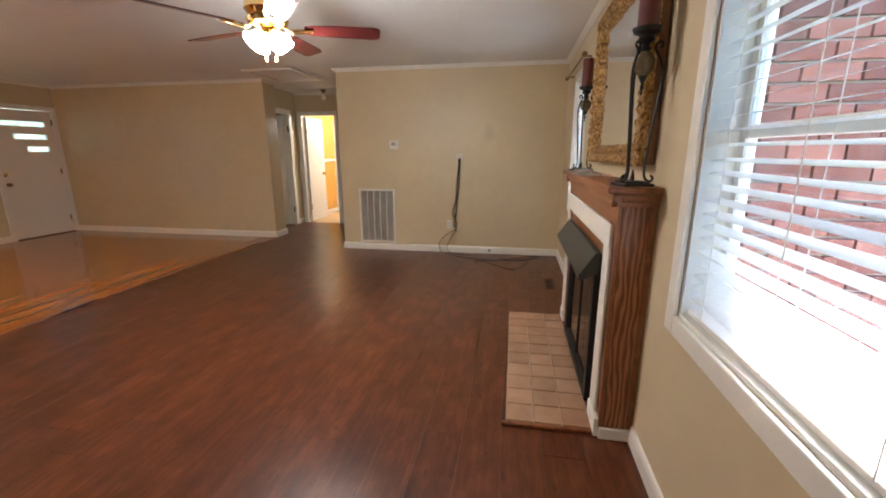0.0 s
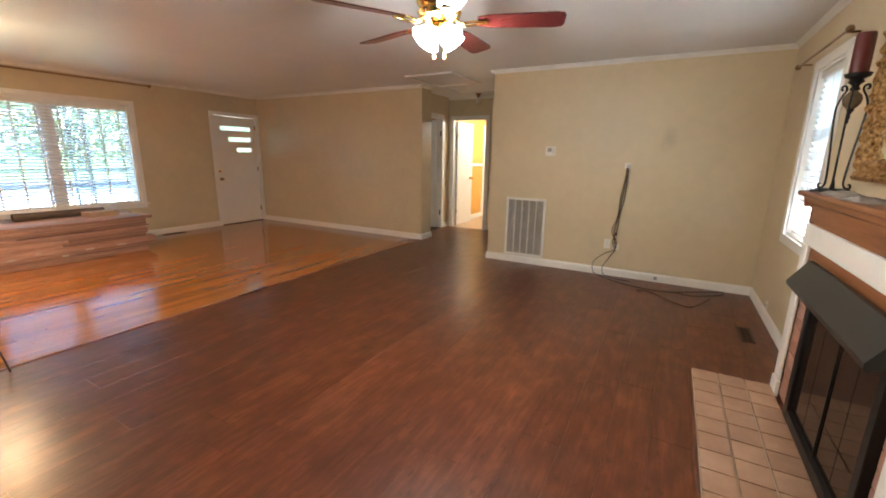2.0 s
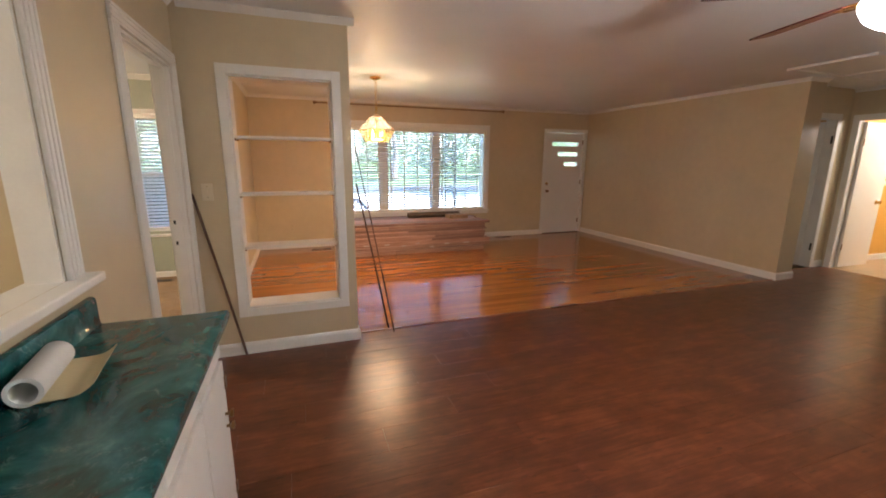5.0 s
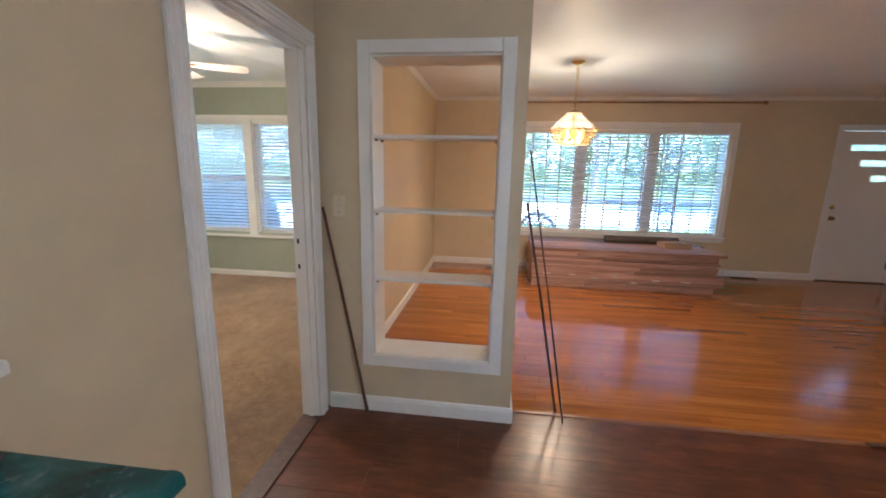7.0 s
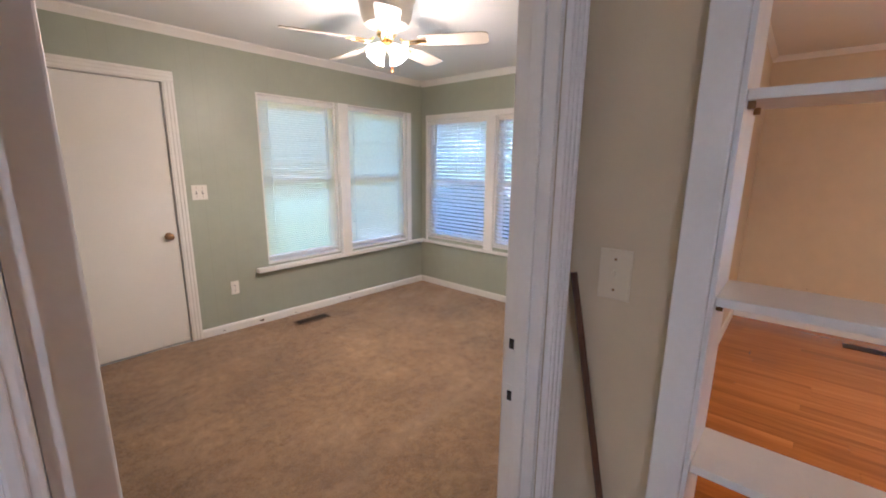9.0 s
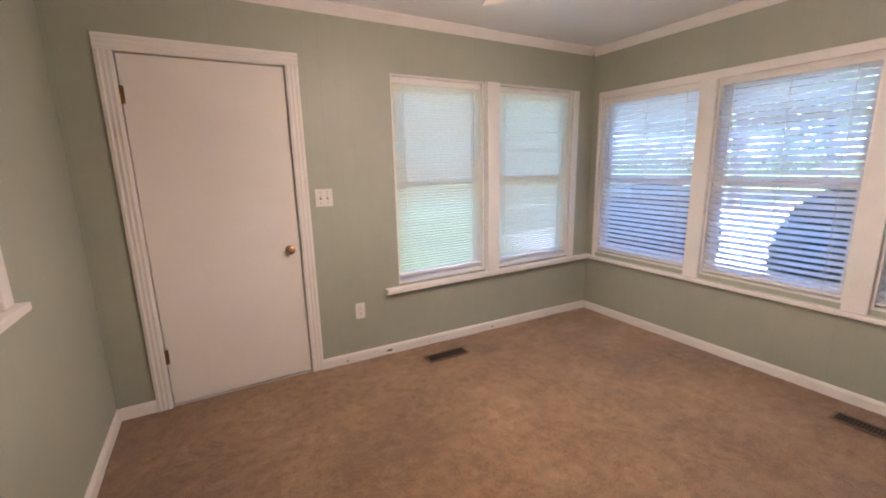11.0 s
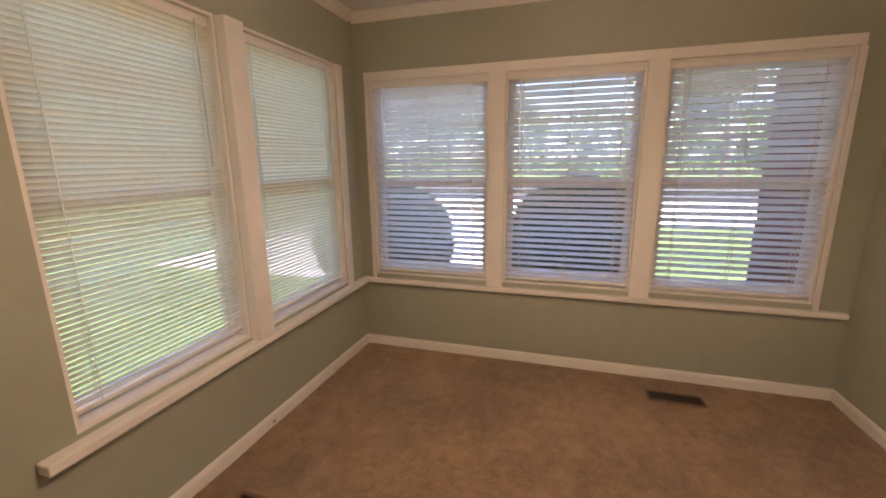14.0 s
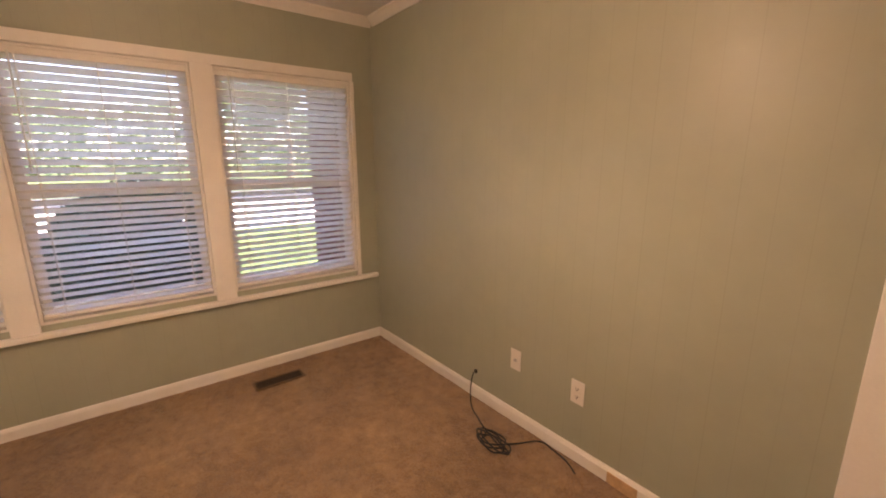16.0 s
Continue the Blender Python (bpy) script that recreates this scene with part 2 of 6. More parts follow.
def laminate_material(name):
    """Hand-scraped cherry laminate: mottled red-brown with short dark dashes along the boards."""
    n = Nodes(name)
    rnd = n.chance()
    off = n.add("ShaderNodeCombineXYZ")
    for k in range(3):
        n.link(n.maths("MULTIPLY", rnd, 23.0 + 9 * k), off.inputs[k])
    def stretched(v):
        return n.vec("ADD", n.vec("MULTIPLY", n.pos, v), off.outputs[0])
    mott = n.noise(1.0, 5, 0.6, n.vec("MULTIPLY", n.pos, (11.0, 5.0, 1.0)))
    fibre = n.noise(1.0, 4, 0.6, stretched((42.0, 3.2, 1.0)))
    f = n.maths("ADD", n.maths("MULTIPLY", mott, 0.6), n.maths("MULTIPLY", fibre, 0.4))
    col = n.ramp(f, [(0.32, (0.054, 0.0145, 0.0060)), (0.50, (0.106, 0.0305, 0.0122)), (0.68, (0.192, 0.0630, 0.0255))])
    # small dark scrape marks, here and there
    dash = n.ramp(n.noise(1.0, 2, 0.5, stretched((30.0, 9.0, 1.0))), [(0.25, (1, 1, 1)), (0.34, (0, 0, 0))])
    col = n.mix(n.maths("MULTIPLY", dash, 0.6), col, (0.022, 0.0070, 0.0045))
    tone = n.maths("MULTIPLY_ADD", rnd, 0.22, 0.89)
    grey = n.add("ShaderNodeCombineXYZ")
    for k in range(3):
        n.link(tone, grey.inputs[k])
    col = n.mix(1.0, col, grey.outputs[0], "MULTIPLY")
    return n.done(col, n.maths("MULTIPLY_ADD", n.noise(2.2, 4), 0.10, 0.25))


def oak_veneer(name):
    """Flat-sawn oak with bold upright cathedral bands and fine pores."""
    n = Nodes(name)
    at = n.vec("MULTIPLY", n.pos, (1.0, 1.0, 0.20))
    w = n.add("ShaderNodeTexWave")
    w.wave_type, w.bands_direction = "BANDS", "X"
    n.link(at, w.inputs["Vector"])
    w.inputs["Scale"].default_value, w.inputs["Distortion"].default_value = 13.0, 11.0
    w.inputs["Detail"].default_value, w.inputs["Detail Scale"].default_value = 2.0, 1.1
    pores = n.noise(1.0, 3, 0.6, n.vec("MULTIPLY", n.pos, (260.0, 260.0, 9.0)))
    f = n.maths("ADD", n.maths("MULTIPLY", w.outputs["Fac"], 0.7), n.maths("MULTIPLY", pores, 0.3))
    col = n.ramp(f, [(0.15, (0.13, 0.036, 0.012)), (0.5, (0.27, 0.090, 0.031)), (0.85, (0.42, 0.170, 0.068))])
    n.bump(pores, 0.08, 0.002)
    return n.done(col, 0.34)


BEIGE = wall_paint("beige_paint", (0.60, 0.49, 0.31))
BEIGE_RUBBED = wall_paint("beige_paint_rubbed", (0.60, 0.49, 0.31), 0.0, (0.00, 5.888, 1.60))
SAGE = wall_paint("sage_green_paint", (0.372, 0.388, 0.298), 0.1)
CEILING = plain("ceiling_paint", (0.80, 0.80, 0.79), 0.5, var=0.05, scale=1.2, bump=0.25)
TRIM = plain("white_trim_paint", (0.78, 0.75, 0.69), 0.35, var=0.05, scale=7, bump=0.03)
DOOR_WHITE = plain("white_door_paint", (0.77, 0.73, 0.66), 0.4, var=0.04, scale=2.5, bump=0.03)
LAMINATE = laminate_material("cherry_laminate")
OAK_FLOOR = wood("orange_oak", (0.23, 0.068, 0.008), (0.36, 0.122, 0.015), (0.48, 0.180, 0.027), "y", 0.13, 0.55, 0.34, False, 0.0, 0.35)
OAK = oak_veneer("oak_veneer")
OAK_Y = wood("oak_moulding", (0.12, 0.038, 0.012), (0.235, 0.085, 0.030), (0.32, 0.130, 0.05), "y", 0.34, 0.8, 0.1)
CARTON = wood("plank_stack_wood", (0.20, 0.10, 0.065), (0.36, 0.205, 0.145), (0.54, 0.35, 0.26), "y", 0.45, 0.8, 0.8)
CHERRY = wood("cherry_blade", (0.030, 0.005, 0.005), (0.060, 0.010, 0.009), (0.09, 0.016, 0.013), "x", 0.2, 0.5, 0.1)
STICK = wood("dark_stick", (0.04, 0.017, 0.009), (0.085, 0.036, 0.018), (0.14, 0.062, 0.03), "z", 0.5)
CABINET_WOOD = wood("kitchen_cabinet_wood", (0.05, 0.02, 0.009), (0.12, 0.05, 0.022), (0.19, 0.085, 0.04), "z", 0.35)
CARPET = carpet_material("beige_carpet")
SUBFLOOR = plain("joint_shadow", (0.03, 0.013, 0.008), 0.8)
HEARTH_TILE = tile_material("hearth_tile", (0.32, 0.175, 0.10), (0.50, 0.31, 0.19))
PINK_TILE = tile_material("surround_tile", (0.34, 0.165, 0.11), (0.45, 0.245, 0.17))
GROUT = plain("grout", (0.54, 0.41, 0.30), 0.9)
BATH_TILE = plain("bath_floor", (0.50, 0.37, 0.22), 0.4)
MUSTARD = wall_paint("mustard_paint", (0.72, 0.42, 0.09))
CREAM = wall_paint("cream_paint", (0.72, 0.69, 0.6))
BLACK = plain("black_iron", (0.014, 0.014, 0.015), 0.45, 0.3, bump=0.1)
HOOD = plain("black_enamel", (0.018, 0.019, 0.018), 0.33, 0.0, bump=0.02)
SMOKE_GLASS = plain("smoked_glass", (0.022, 0.014, 0.010), 0.06, 0.0, 0.4, 3, bump=0.0)
BRASS = plain("polished_brass", (0.78, 0.54, 0.20), 0.16, 1.0, bump=0.02)
BRONZE = plain("antique_brass", (0.28, 0.17, 0.08), 0.32, 1.0, bump=0.05)
STEEL = plain("steel", (0.5, 0.5, 0.5), 0.3, 1.0)
GILT = gilt("carved_gilt")
MIRROR = plain("mirror_silver", (0.92, 0.92, 0.91), 0.015, 1.0, 0.0, bump=0.0)
FRAME_SIDE = wood("mirror_frame_wood", (0.07, 0.026, 0.009), (0.14, 0.055, 0.02), (0.2, 0.085, 0.03), "z", 0.45)
CANDLE = plain("dark_red_wax", (0.09, 0.012, 0.010), 0.4, var=0.2, bump=0.05)
AMBER_GLASS = plain("crackled_glass", (0.16, 0.12, 0.07), 0.12, 0.1, 0.45, 30, bump=0.4)
PLASTIC = plain("white_plastic", (0.74, 0.71, 0.64), 0.35, var=0.03, bump=0.0)
ALMOND = plain("almond_plastic", (0.66, 0.57, 0.40), 0.38, var=0.03, bump=0.0)
DARK_SLOT = plain("dark_slot", (0.02, 0.017, 0.015), 0.6)
GRILLE_GREY = plain("grille_paint", (0.62, 0.58, 0.51), 0.5, bump=0.0)
FLAT_GREY = plain("grille_filter", (0.32, 0.30, 0.26), 0.95)
VENT_BROWN = plain("brown_vent", (0.050, 0.026, 0.017), 0.42, 0.2)
VENT_TAN = plain("tan_vent_frame", (0.20, 0.125, 0.07), 0.45, 0.2)
CABLE = plain("black_cable", (0.016, 0.015, 0.015), 0.45, bump=0.0)
CABLE_RED = plain("brown_cable", (0.07, 0.03, 0.02), 0.45, bump=0.0)
SLAT = sheer("blind_slat", (0.97, 0.97, 0.97), 0.84, 0.4)
MINI_SLAT = sheer("mini_blind_slat", (0.90, 0.86, 0.72), 0.5, 0.4)
CORD = plain("blind_cord", (0.75, 0.73, 0.68), 0.7)
PANE = glass("window_glass")
FROST = lit("fan_glass_white", (1.0, 0.93, 0.80), 2.6)
FROST_WARM = lit("fan_glass_warm", (1.0, 0.83, 0.58), 2.6)
PENDANT_TOP = clear_film("pendant_clear_glass", (0.96, 0.95, 0.90), 0.09)
PENDANT_AMBER = clear_film("pendant_amber_glass", (0.98, 0.80, 0.52), 0.06)
CANDLE_BULB = lit("pendant_candle_bulb", (1.0, 0.45, 0.12), 0.30, (0.6, 0.35, 0.15))
BARE_WOOD = plain("bare_pale_wood", (0.52, 0.34, 0.18), 0.7, var=0.25, scale=30)
DOOR_LITE = glass("obscure_glass", (0.95, 0.97, 0.95), 0.25)
FAN_CREAM = plain("cream_enamel", (0.74, 0.66, 0.52), 0.3, var=0.04, bump=0.0)
BLADE_WHITE = plain("cream_blade", (0.72, 0.66, 0.57), 0.45, var=0.05, bump=0.03)
MARBLE = marble_green("green_marble_laminate")
PAPER = plain("wallpaper", (0.75, 0.73, 0.69), 0.7, var=0.06)
PAPER_BACK = plain("wallpaper_back", (0.68, 0.58, 0.34), 0.7, var=0.08)
PLASTIC_BAG = plain("grey_plastic_bag", (0.36, 0.33, 0.30), 0.22, var=0.3, scale=30, bump=0.5)
ROLL_DARK = plain("underlay_roll", (0.10, 0.075, 0.055), 0.7, var=0.25)
CARDBOARD = plain("cardboard", (0.38, 0.26, 0.16), 0.8)
WRAP = plain("carton_label", (0.52, 0.43, 0.36), 0.4, var=0.2)
BRICK = brick_material("red_brick")
MORTAR = plain("mortar", (0.42, 0.37, 0.33), 0.9)
SIDING = plain("exterior_white", (0.7, 0.7, 0.68), 0.6)
ROOF = plain("asphalt_shingle", (0.07, 0.065, 0.06), 0.9, var=0.3)
CONCRETE = plain("driveway_concrete", (0.56, 0.54, 0.50), 0.85, var=0.15, scale=1.0)
ASPHALT = plain("road_asphalt", (0.06, 0.06, 0.062), 0.85, var=0.2)
GRASS = plain("lawn_grass", (0.085, 0.13, 0.036), 0.9, var=0.45, scale=0.6, fine=40, bump=0.8)
BARK = plain("bark", (0.19, 0.15, 0.115), 0.9, var=0.4, scale=12)
# Tree leaves lightened: the veil of haze outside is put into their colour.
LEAF = leaf_material("tree_leaf", (0.10, 0.17, 0.055), (0.24, 0.33, 0.13))
LEAF_BUSH = leaf_material("bush_leaf", (0.09, 0.15, 0.11), (0.15, 0.21, 0.15), 0.34)
IRON_WHITE = plain("porch_iron", (0.10, 0.11, 0.12), 0.5, 0.2)

# ---- building blocks ----


def part(name, bm, material, parent=None, label=""):
    """Links a bmesh as one mesh object, under a thing or a part where one is given."""
    me = bpy.data.meshes.new(name)
    for e in bm.edges:
        if len(e.link_faces) == 2 and e.calc_face_angle(0.0) > 0.65:
            e.smooth = False
    bm.to_mesh(me)
    bm.free()
    for m in material if isinstance(material, (list, tuple)) else [material]:
        me.materials.append(m)
    ob = new(name, me)
    if parent is not None:
        ob.parent = parent
    if label:
        tagged(ob, label)
    return ob


def thing(name, at, label, category, group="", kind="", turn=0.0):
    """An Empty at a thing's base, to which its parts belong."""
    ob = new(name)
    ob.matrix_basis = pose(*at, 0, 0, turn)
    ob.empty_display_size = 0.1
    return tagged(ob, label, category, group, kind)


def smooth(bm):
    for f in bm.faces:
        f.smooth = True
    return bm


def box(bm, lo, hi, bevel=0.0, m=None, index=0):
    """Adds a box from corner to corner."""
    c = [(a + b) / 2 for a, b in zip(lo, hi)]
    mat = Matrix.Translation(c) @ Matrix.Diagonal((*(max(abs(b - a), 1e-4) for a, b in zip(lo, hi)), 1))
    got = bmesh.ops.create_cube(bm, size=1, matrix=mat if m is None else m @ mat)
    vs = got["verts"]
    faces = {f for v in vs for f in v.link_faces}
    for f in faces:
        f.material_index = index
    if bevel:
        es = list({e for v in vs for e in v.link_edges})
        bmesh.ops.bevel(bm, geom=es, offset=bevel, segments=2, profile=0.5, affect="EDGES", clamp_overlap=True)
    return bm


def boxed(lo, hi, bevel=0.0):
    return box(bmesh.new(), lo, hi, bevel)


def lathe(bm, profile, steps=20, m=None):
    """Turns (radius, height) pairs round the z axis."""
    m = m or Matrix()
    rings = []
    for r, z in profile:
        rings.append([bm.verts.new(m @ Vector((r * math.cos(2 * math.pi * k / steps), r * math.sin(2 * math.pi * k / steps), z))) for k in range(steps)])
    for a, b in zip(rings, rings[1:]):
        for k in range(steps):
            f = bm.faces.new((a[k], a[(k + 1) % steps], b[(k + 1) % steps], b[k]))
            f.smooth = True
    for ring in (rings[0], rings[-1]):
        if (ring[0].co - ring[steps // 2].co).length > 1e-5:
            bm.faces.new(ring)
    bmesh.ops.remove_doubles(bm, verts=bm.verts, dist=1e-6)
    bmesh.ops.recalc_face_normals(bm, faces=bm.faces)
    return bm


def turned(profile, steps=20, m=None):
    return lathe(bmesh.new(), profile, steps, m)


def tube(bm, points, radius, sides=8, taper=1.0):
    """A round bar along a line of points."""
    pts = [Vector(p) for p in points]
    rings = []
    up = Vector((0.13, 0.31, 0.94)).normalized()
    for i, p in enumerate(pts):
        d = (pts[min(i + 1, len(pts) - 1)] - pts[max(i - 1, 0)]).normalized()
        a = d.cross(up)
        if a.length < 0.05:
            a = d.cross(Vector((1, 0, 0)))
        a.normalize()
        b = d.cross(a)
        r = radius * (1 + (taper - 1) * i / max(1, len(pts) - 1))
        rings.append([bm.verts.new(p + r * (math.cos(2 * math.pi * k / sides) * a + math.sin(2 * math.pi * k / sides) * b)) for k in range(sides)])
    for a, b in zip(rings, rings[1:]):
        for k in range(sides):
            f = bm.faces.new((a[k], a[(k + 1) % sides], b[(k + 1) % sides], b[k]))
            f.smooth = True
    bm.faces.new(rings[0])
    bm.faces.new(rings[-1])
    bmesh.ops.recalc_face_normals(bm, faces=bm.faces)
    return bm


def rod(points, radius, sides=8, taper=1.0):
    return tube(bmesh.new(), points, radius, sides, taper)


def bent(points, n=8):
    """Catmull-Rom points through the given ones."""
    p = [Vector(q) for q in points]
    p = [p[0] * 2 - p[1], *p, p[-1] * 2 - p[-2]]
    out = []
    for i in range(1, len(p) - 2):
        for k in range(n):
            t = k / n
            a, b, c, d = p[i - 1], p[i], p[i + 1], p[i + 2]
            out.append(0.5 * ((2 * b) + (c - a) * t + (2 * a - 5 * b + 4 * c - d) * t * t + (3 * b - a - 3 * c + d) * t ** 3))
    return out + [p[-2]]


def prism(profile, p0, p1, out, bevel=0.0):
    """A moulding: (depth, height) pairs drawn along p0 to p1; out: the way the depth goes."""
    bm = bmesh.new()
    o = Vector((*out, 0))
    ends = [[bm.verts.new(Vector(p) + o * d + Vector((0, 0, h))) for d, h in profile] for p in (p0, p1)]
    n = len(profile)
    for k in range(n):
        bm.faces.new((ends[0][k], ends[0][(k + 1) % n], ends[1][(k + 1) % n], ends[1][k]))
    bm.faces.new(ends[0])
    bm.faces.new(ends[1])
    bmesh.ops.recalc_face_normals(bm, faces=bm.faces)
    return bm


def wall(name, axis, f0, f1, a0, a1, z0, z1, mat0, mat1, holes=(), edge=None, label="", category="wall"):
    """A wall whose faces lie at f0 and f1 on its axis and which runs from a0 to a1; holes (a0, a1, z0, z1) go right through."""
    us = sorted({a0, a1, *(v for h in holes for v in h[:2] if a0 < v < a1)})
    zs = sorted({z0, z1, *(v for h in holes for v in h[2:] if z0 < v < z1)})

    def solid(i, j):
        if not (0 <= i < len(us) - 1 and 0 <= j < len(zs) - 1):
            return False
        u, z = (us[i] + us[i + 1]) / 2, (zs[j] + zs[j + 1]) / 2
        return not any(h[0] < u < h[1] and h[2] < z < h[3] for h in holes)

    bm = bmesh.new()
    P = (lambda f, u, z: (f, u, z)) if axis == "x" else (lambda f, u, z: (u, f, z))

    def quad(pts, idx):
        f = bm.faces.new([bm.verts.new(P(*p)) for p in pts])
        f.material_index = idx

    for i in range(len(us) - 1):
        for j in range(len(zs) - 1):
            if not solid(i, j):
                continue
            u0, u1, w0, w1 = us[i], us[i + 1], zs[j], zs[j + 1]
            quad([(f0, u0, w0), (f0, u1, w0), (f0, u1, w1), (f0, u0, w1)], 0)
            quad([(f1, u0, w0), (f1, u1, w0), (f1, u1, w1), (f1, u0, w1)], 1)
            for (di, dj, a, b) in ((-1, 0, (u0, w0), (u0, w1)), (1, 0, (u1, w0), (u1, w1)), (0, -1, (u0, w0), (u1, w0)), (0, 1, (u0, w1), (u1, w1))):
                if not solid(i + di, j + dj):
                    quad([(f0, *a), (f1, *a), (f1, *b), (f0, *b)], 2)
    bmesh.ops.remove_doubles(bm, verts=bm.verts, dist=1e-5)
    bmesh.ops.recalc_face_normals(bm, faces=bm.faces)
    ob = part(name, bm, [mat0, mat1, edge or mat1])
    return tagged(ob, label or "painted plaster wall with worn scuffs", category, kind="structure")


# ---- the rooms ----
TOP = 2.44
X_FRONT, X_CHIM, X_SHELF, X_SHELF_BACK = -7.366, 0.957, -3.386, -3.60
Y_TV, Y_NORTH, Y_KITCHEN, Y_LIV_S = 5.888, 6.43, 0.045, 0.09
X_NORTH_END = -3.475
X_SUN_FRONT, X_SUN_EAST, Y_SUN_S, Y_SUN_N = -6.232, -2.36, -3.215, -0.05
Y_HALL, X_HALL_W, X_HALL_E = 7.90, -3.78, -2.05
GROUND = -0.42
SUN_DROP = 0.058     # the sunroom floor, once a porch, falls towards the front


def sun_z(x):
    return -SUN_DROP * min(1.0, max(0.0, (-3.2 - x) / 3.03))



FAMILY_WIN = (0.96, 1.893, 0.785, 2.06)      # beside the mantel
CORNER_WIN = (4.36, 5.02, 0.80, 2.06)      # past the mantel
LIVING_WIN = (1.38, 4.144, 0.548, 2.043)
FRONT_DOOR = (5.475, 6.355, 0.0, 2.028)
SUN_WIN_S1 = (-4.975, -4.17, 0.535, 2.065)
SUN_WIN_S2 = (-5.96, -5.09, 0.535, 2.065)
SUN_WIN_F = [(-3.10, -2.215), (-2.10, -1.255), (-1.135, -0.24)]
SUN_DOOR = (-3.47, -2.63, 0.0, 2.045)
SUN_EAST_WIN = (-2.14, -1.25, 1.01, 2.06)
KITCHEN_DOOR = (-3.27, -2.443, 0.0, 2.03)
PASS = (-1.70, -0.55, 1.082, 2.05)

wall("wall_front", "x", X_FRONT - 0.2, X_FRONT, 0.09, 6.58, -0.1, TOP, MORTAR, BEIGE, [LIVING_WIN, FRONT_DOOR], TRIM, "beige painted wall around the wide front window")
wall("wall_north", "y", Y_NORTH, Y_NORTH + 0.30, X_FRONT, X_NORTH_END, 0, TOP, BEIGE, BEIGE, (), BEIGE, "beige painted living room wall ending at the hallway")
wall("wall_hall_west", "x", X_HALL_W - 0.12, X_HALL_W, Y_NORTH + 0.30, Y_HALL + 0.1, 0, TOP, BEIGE, BEIGE, [(6.86, 7.62, 0.0, 2.04)], TRIM, "beige hallway wall with a bedroom doorway")
wall("wall_hall_end", "y", Y_HALL, Y_HALL + 0.1, X_HALL_W, X_HALL_E + 0.1, 0, TOP, BEIGE, MUSTARD, [(-3.665, -3.005, 0.0, 2.03)], TRIM, "beige hallway end wall with the bathroom doorway")
wall("wall_hall_east", "x", X_HALL_E, X_HALL_E + 0.1, Y_TV + 0.1, Y_HALL, 0, TOP, BEIGE, BEIGE, (), BEIGE, "beige hallway side wall")
wall("wall_television", "y", Y_TV, Y_TV + 0.1, X_HALL_E, X_CHIM, 0, TOP, BEIGE_RUBBED, BEIGE, (), BEIGE, "beige wall with faint patches where a television hung")
wall("wall_chimney", "x", X_CHIM, X_CHIM + 0.16, Y_KITCHEN - 0.1, Y_TV + 0.1, -0.1, TOP, BEIGE, SIDING, [FAMILY_WIN, CORNER_WIN], TRIM, "beige fireplace wall with two windows")
wall("wall_kitchen", "y", Y_SUN_N, Y_KITCHEN, X_SHELF, X_CHIM, 0, TOP, SAGE, BEIGE, [KITCHEN_DOOR, PASS], TRIM, "beige wall with a doorway and a kitchen pass-through")
wall("wall_living_south", "y", Y_SUN_N, Y_LIV_S, X_FRONT, X_SHELF, -0.2, TOP, SAGE, BEIGE, (), BEIGE, "beige living room side wall, sage green panelling behind")
wall("wall_bookcase", "x", X_SHELF_BACK, X_SHELF, Y_LIV_S, 1.152, 0, TOP, BEIGE, BEIGE, [(0.34, 1.02, 0.36, 2.018)], TRIM, "short beige wall with an open see-through bookcase")
F_HOLES = [(a, b, 0.55, 1.985) for a, b in SUN_WIN_F]
wall("wall_sunroom_front", "x", X_SUN_FRONT - 0.16, X_SUN_FRONT, Y_SUN_S - 0.16, Y_SUN_N, -0.2, TOP, SIDING, SAGE, F_HOLES, TRIM, "sage green panelled wall with three windows")
wall("wall_sunroom_south", "y", Y_SUN_S - 0.16, Y_SUN_S, X_SUN_FRONT, X_SUN_EAST, -0.2, TOP, SIDING, SAGE, [SUN_WIN_S1, SUN_WIN_S2, SUN_DOOR], TRIM, "sage green panelled wall with a door and two windows")
wall("wall_sunroom_east", "x", X_SUN_EAST, X_SUN_EAST + 0.12, Y_SUN_S - 0.16, Y_SUN_N, 0, TOP, SAGE, BEIGE, [SUN_EAST_WIN], TRIM, "pale sage panelled wall with an old sash window")
# plain walls that close the kitchen, bedroom, bathroom and the back of the house
wall("wall_kitchen_south", "y", -3.375, -3.215, X_SUN_EAST + 0.12, 1.117, 0, TOP, SIDING, BEIGE, (), BEIGE)
wall("wall_kitchen_east", "x", X_CHIM, X_CHIM + 0.16, -3.215, Y_KITCHEN - 0.1, 0, TOP, BEIGE, SIDING, (), BEIGE)
wall("wall_bedroom", "x", -6.1, -6.0, 6.73, 10.1, 0, TOP, SIDING, BEIGE, (), BEIGE)
wall("wall_bedroom_end", "y", 10.0, 10.1, -6.0, -0.9, 0, TOP, MUSTARD, SIDING, (), BEIGE)
wall("wall_bath_west", "x", X_HALL_W - 0.12, X_HALL_W, Y_HALL + 0.1, 10.0, 0, TOP, BEIGE, MUSTARD, (), BEIGE)
wall("wall_bath_east", "x", -2.2, -2.1, Y_HALL + 0.1, 10.0, 0, TOP, CREAM, BEIGE, (), BEIGE, "cream bathroom wall")
wall("wall_behind_television", "y", 9.9, 10.0, -2.1, 1.1, 0, TOP, BEIGE, SIDING, (), BEIGE)
wall("wall_bedroom_east", "x", 0.957, 1.057, 5.988, 10.0, 0, TOP, BEIGE, SIDING, (), BEIGE)

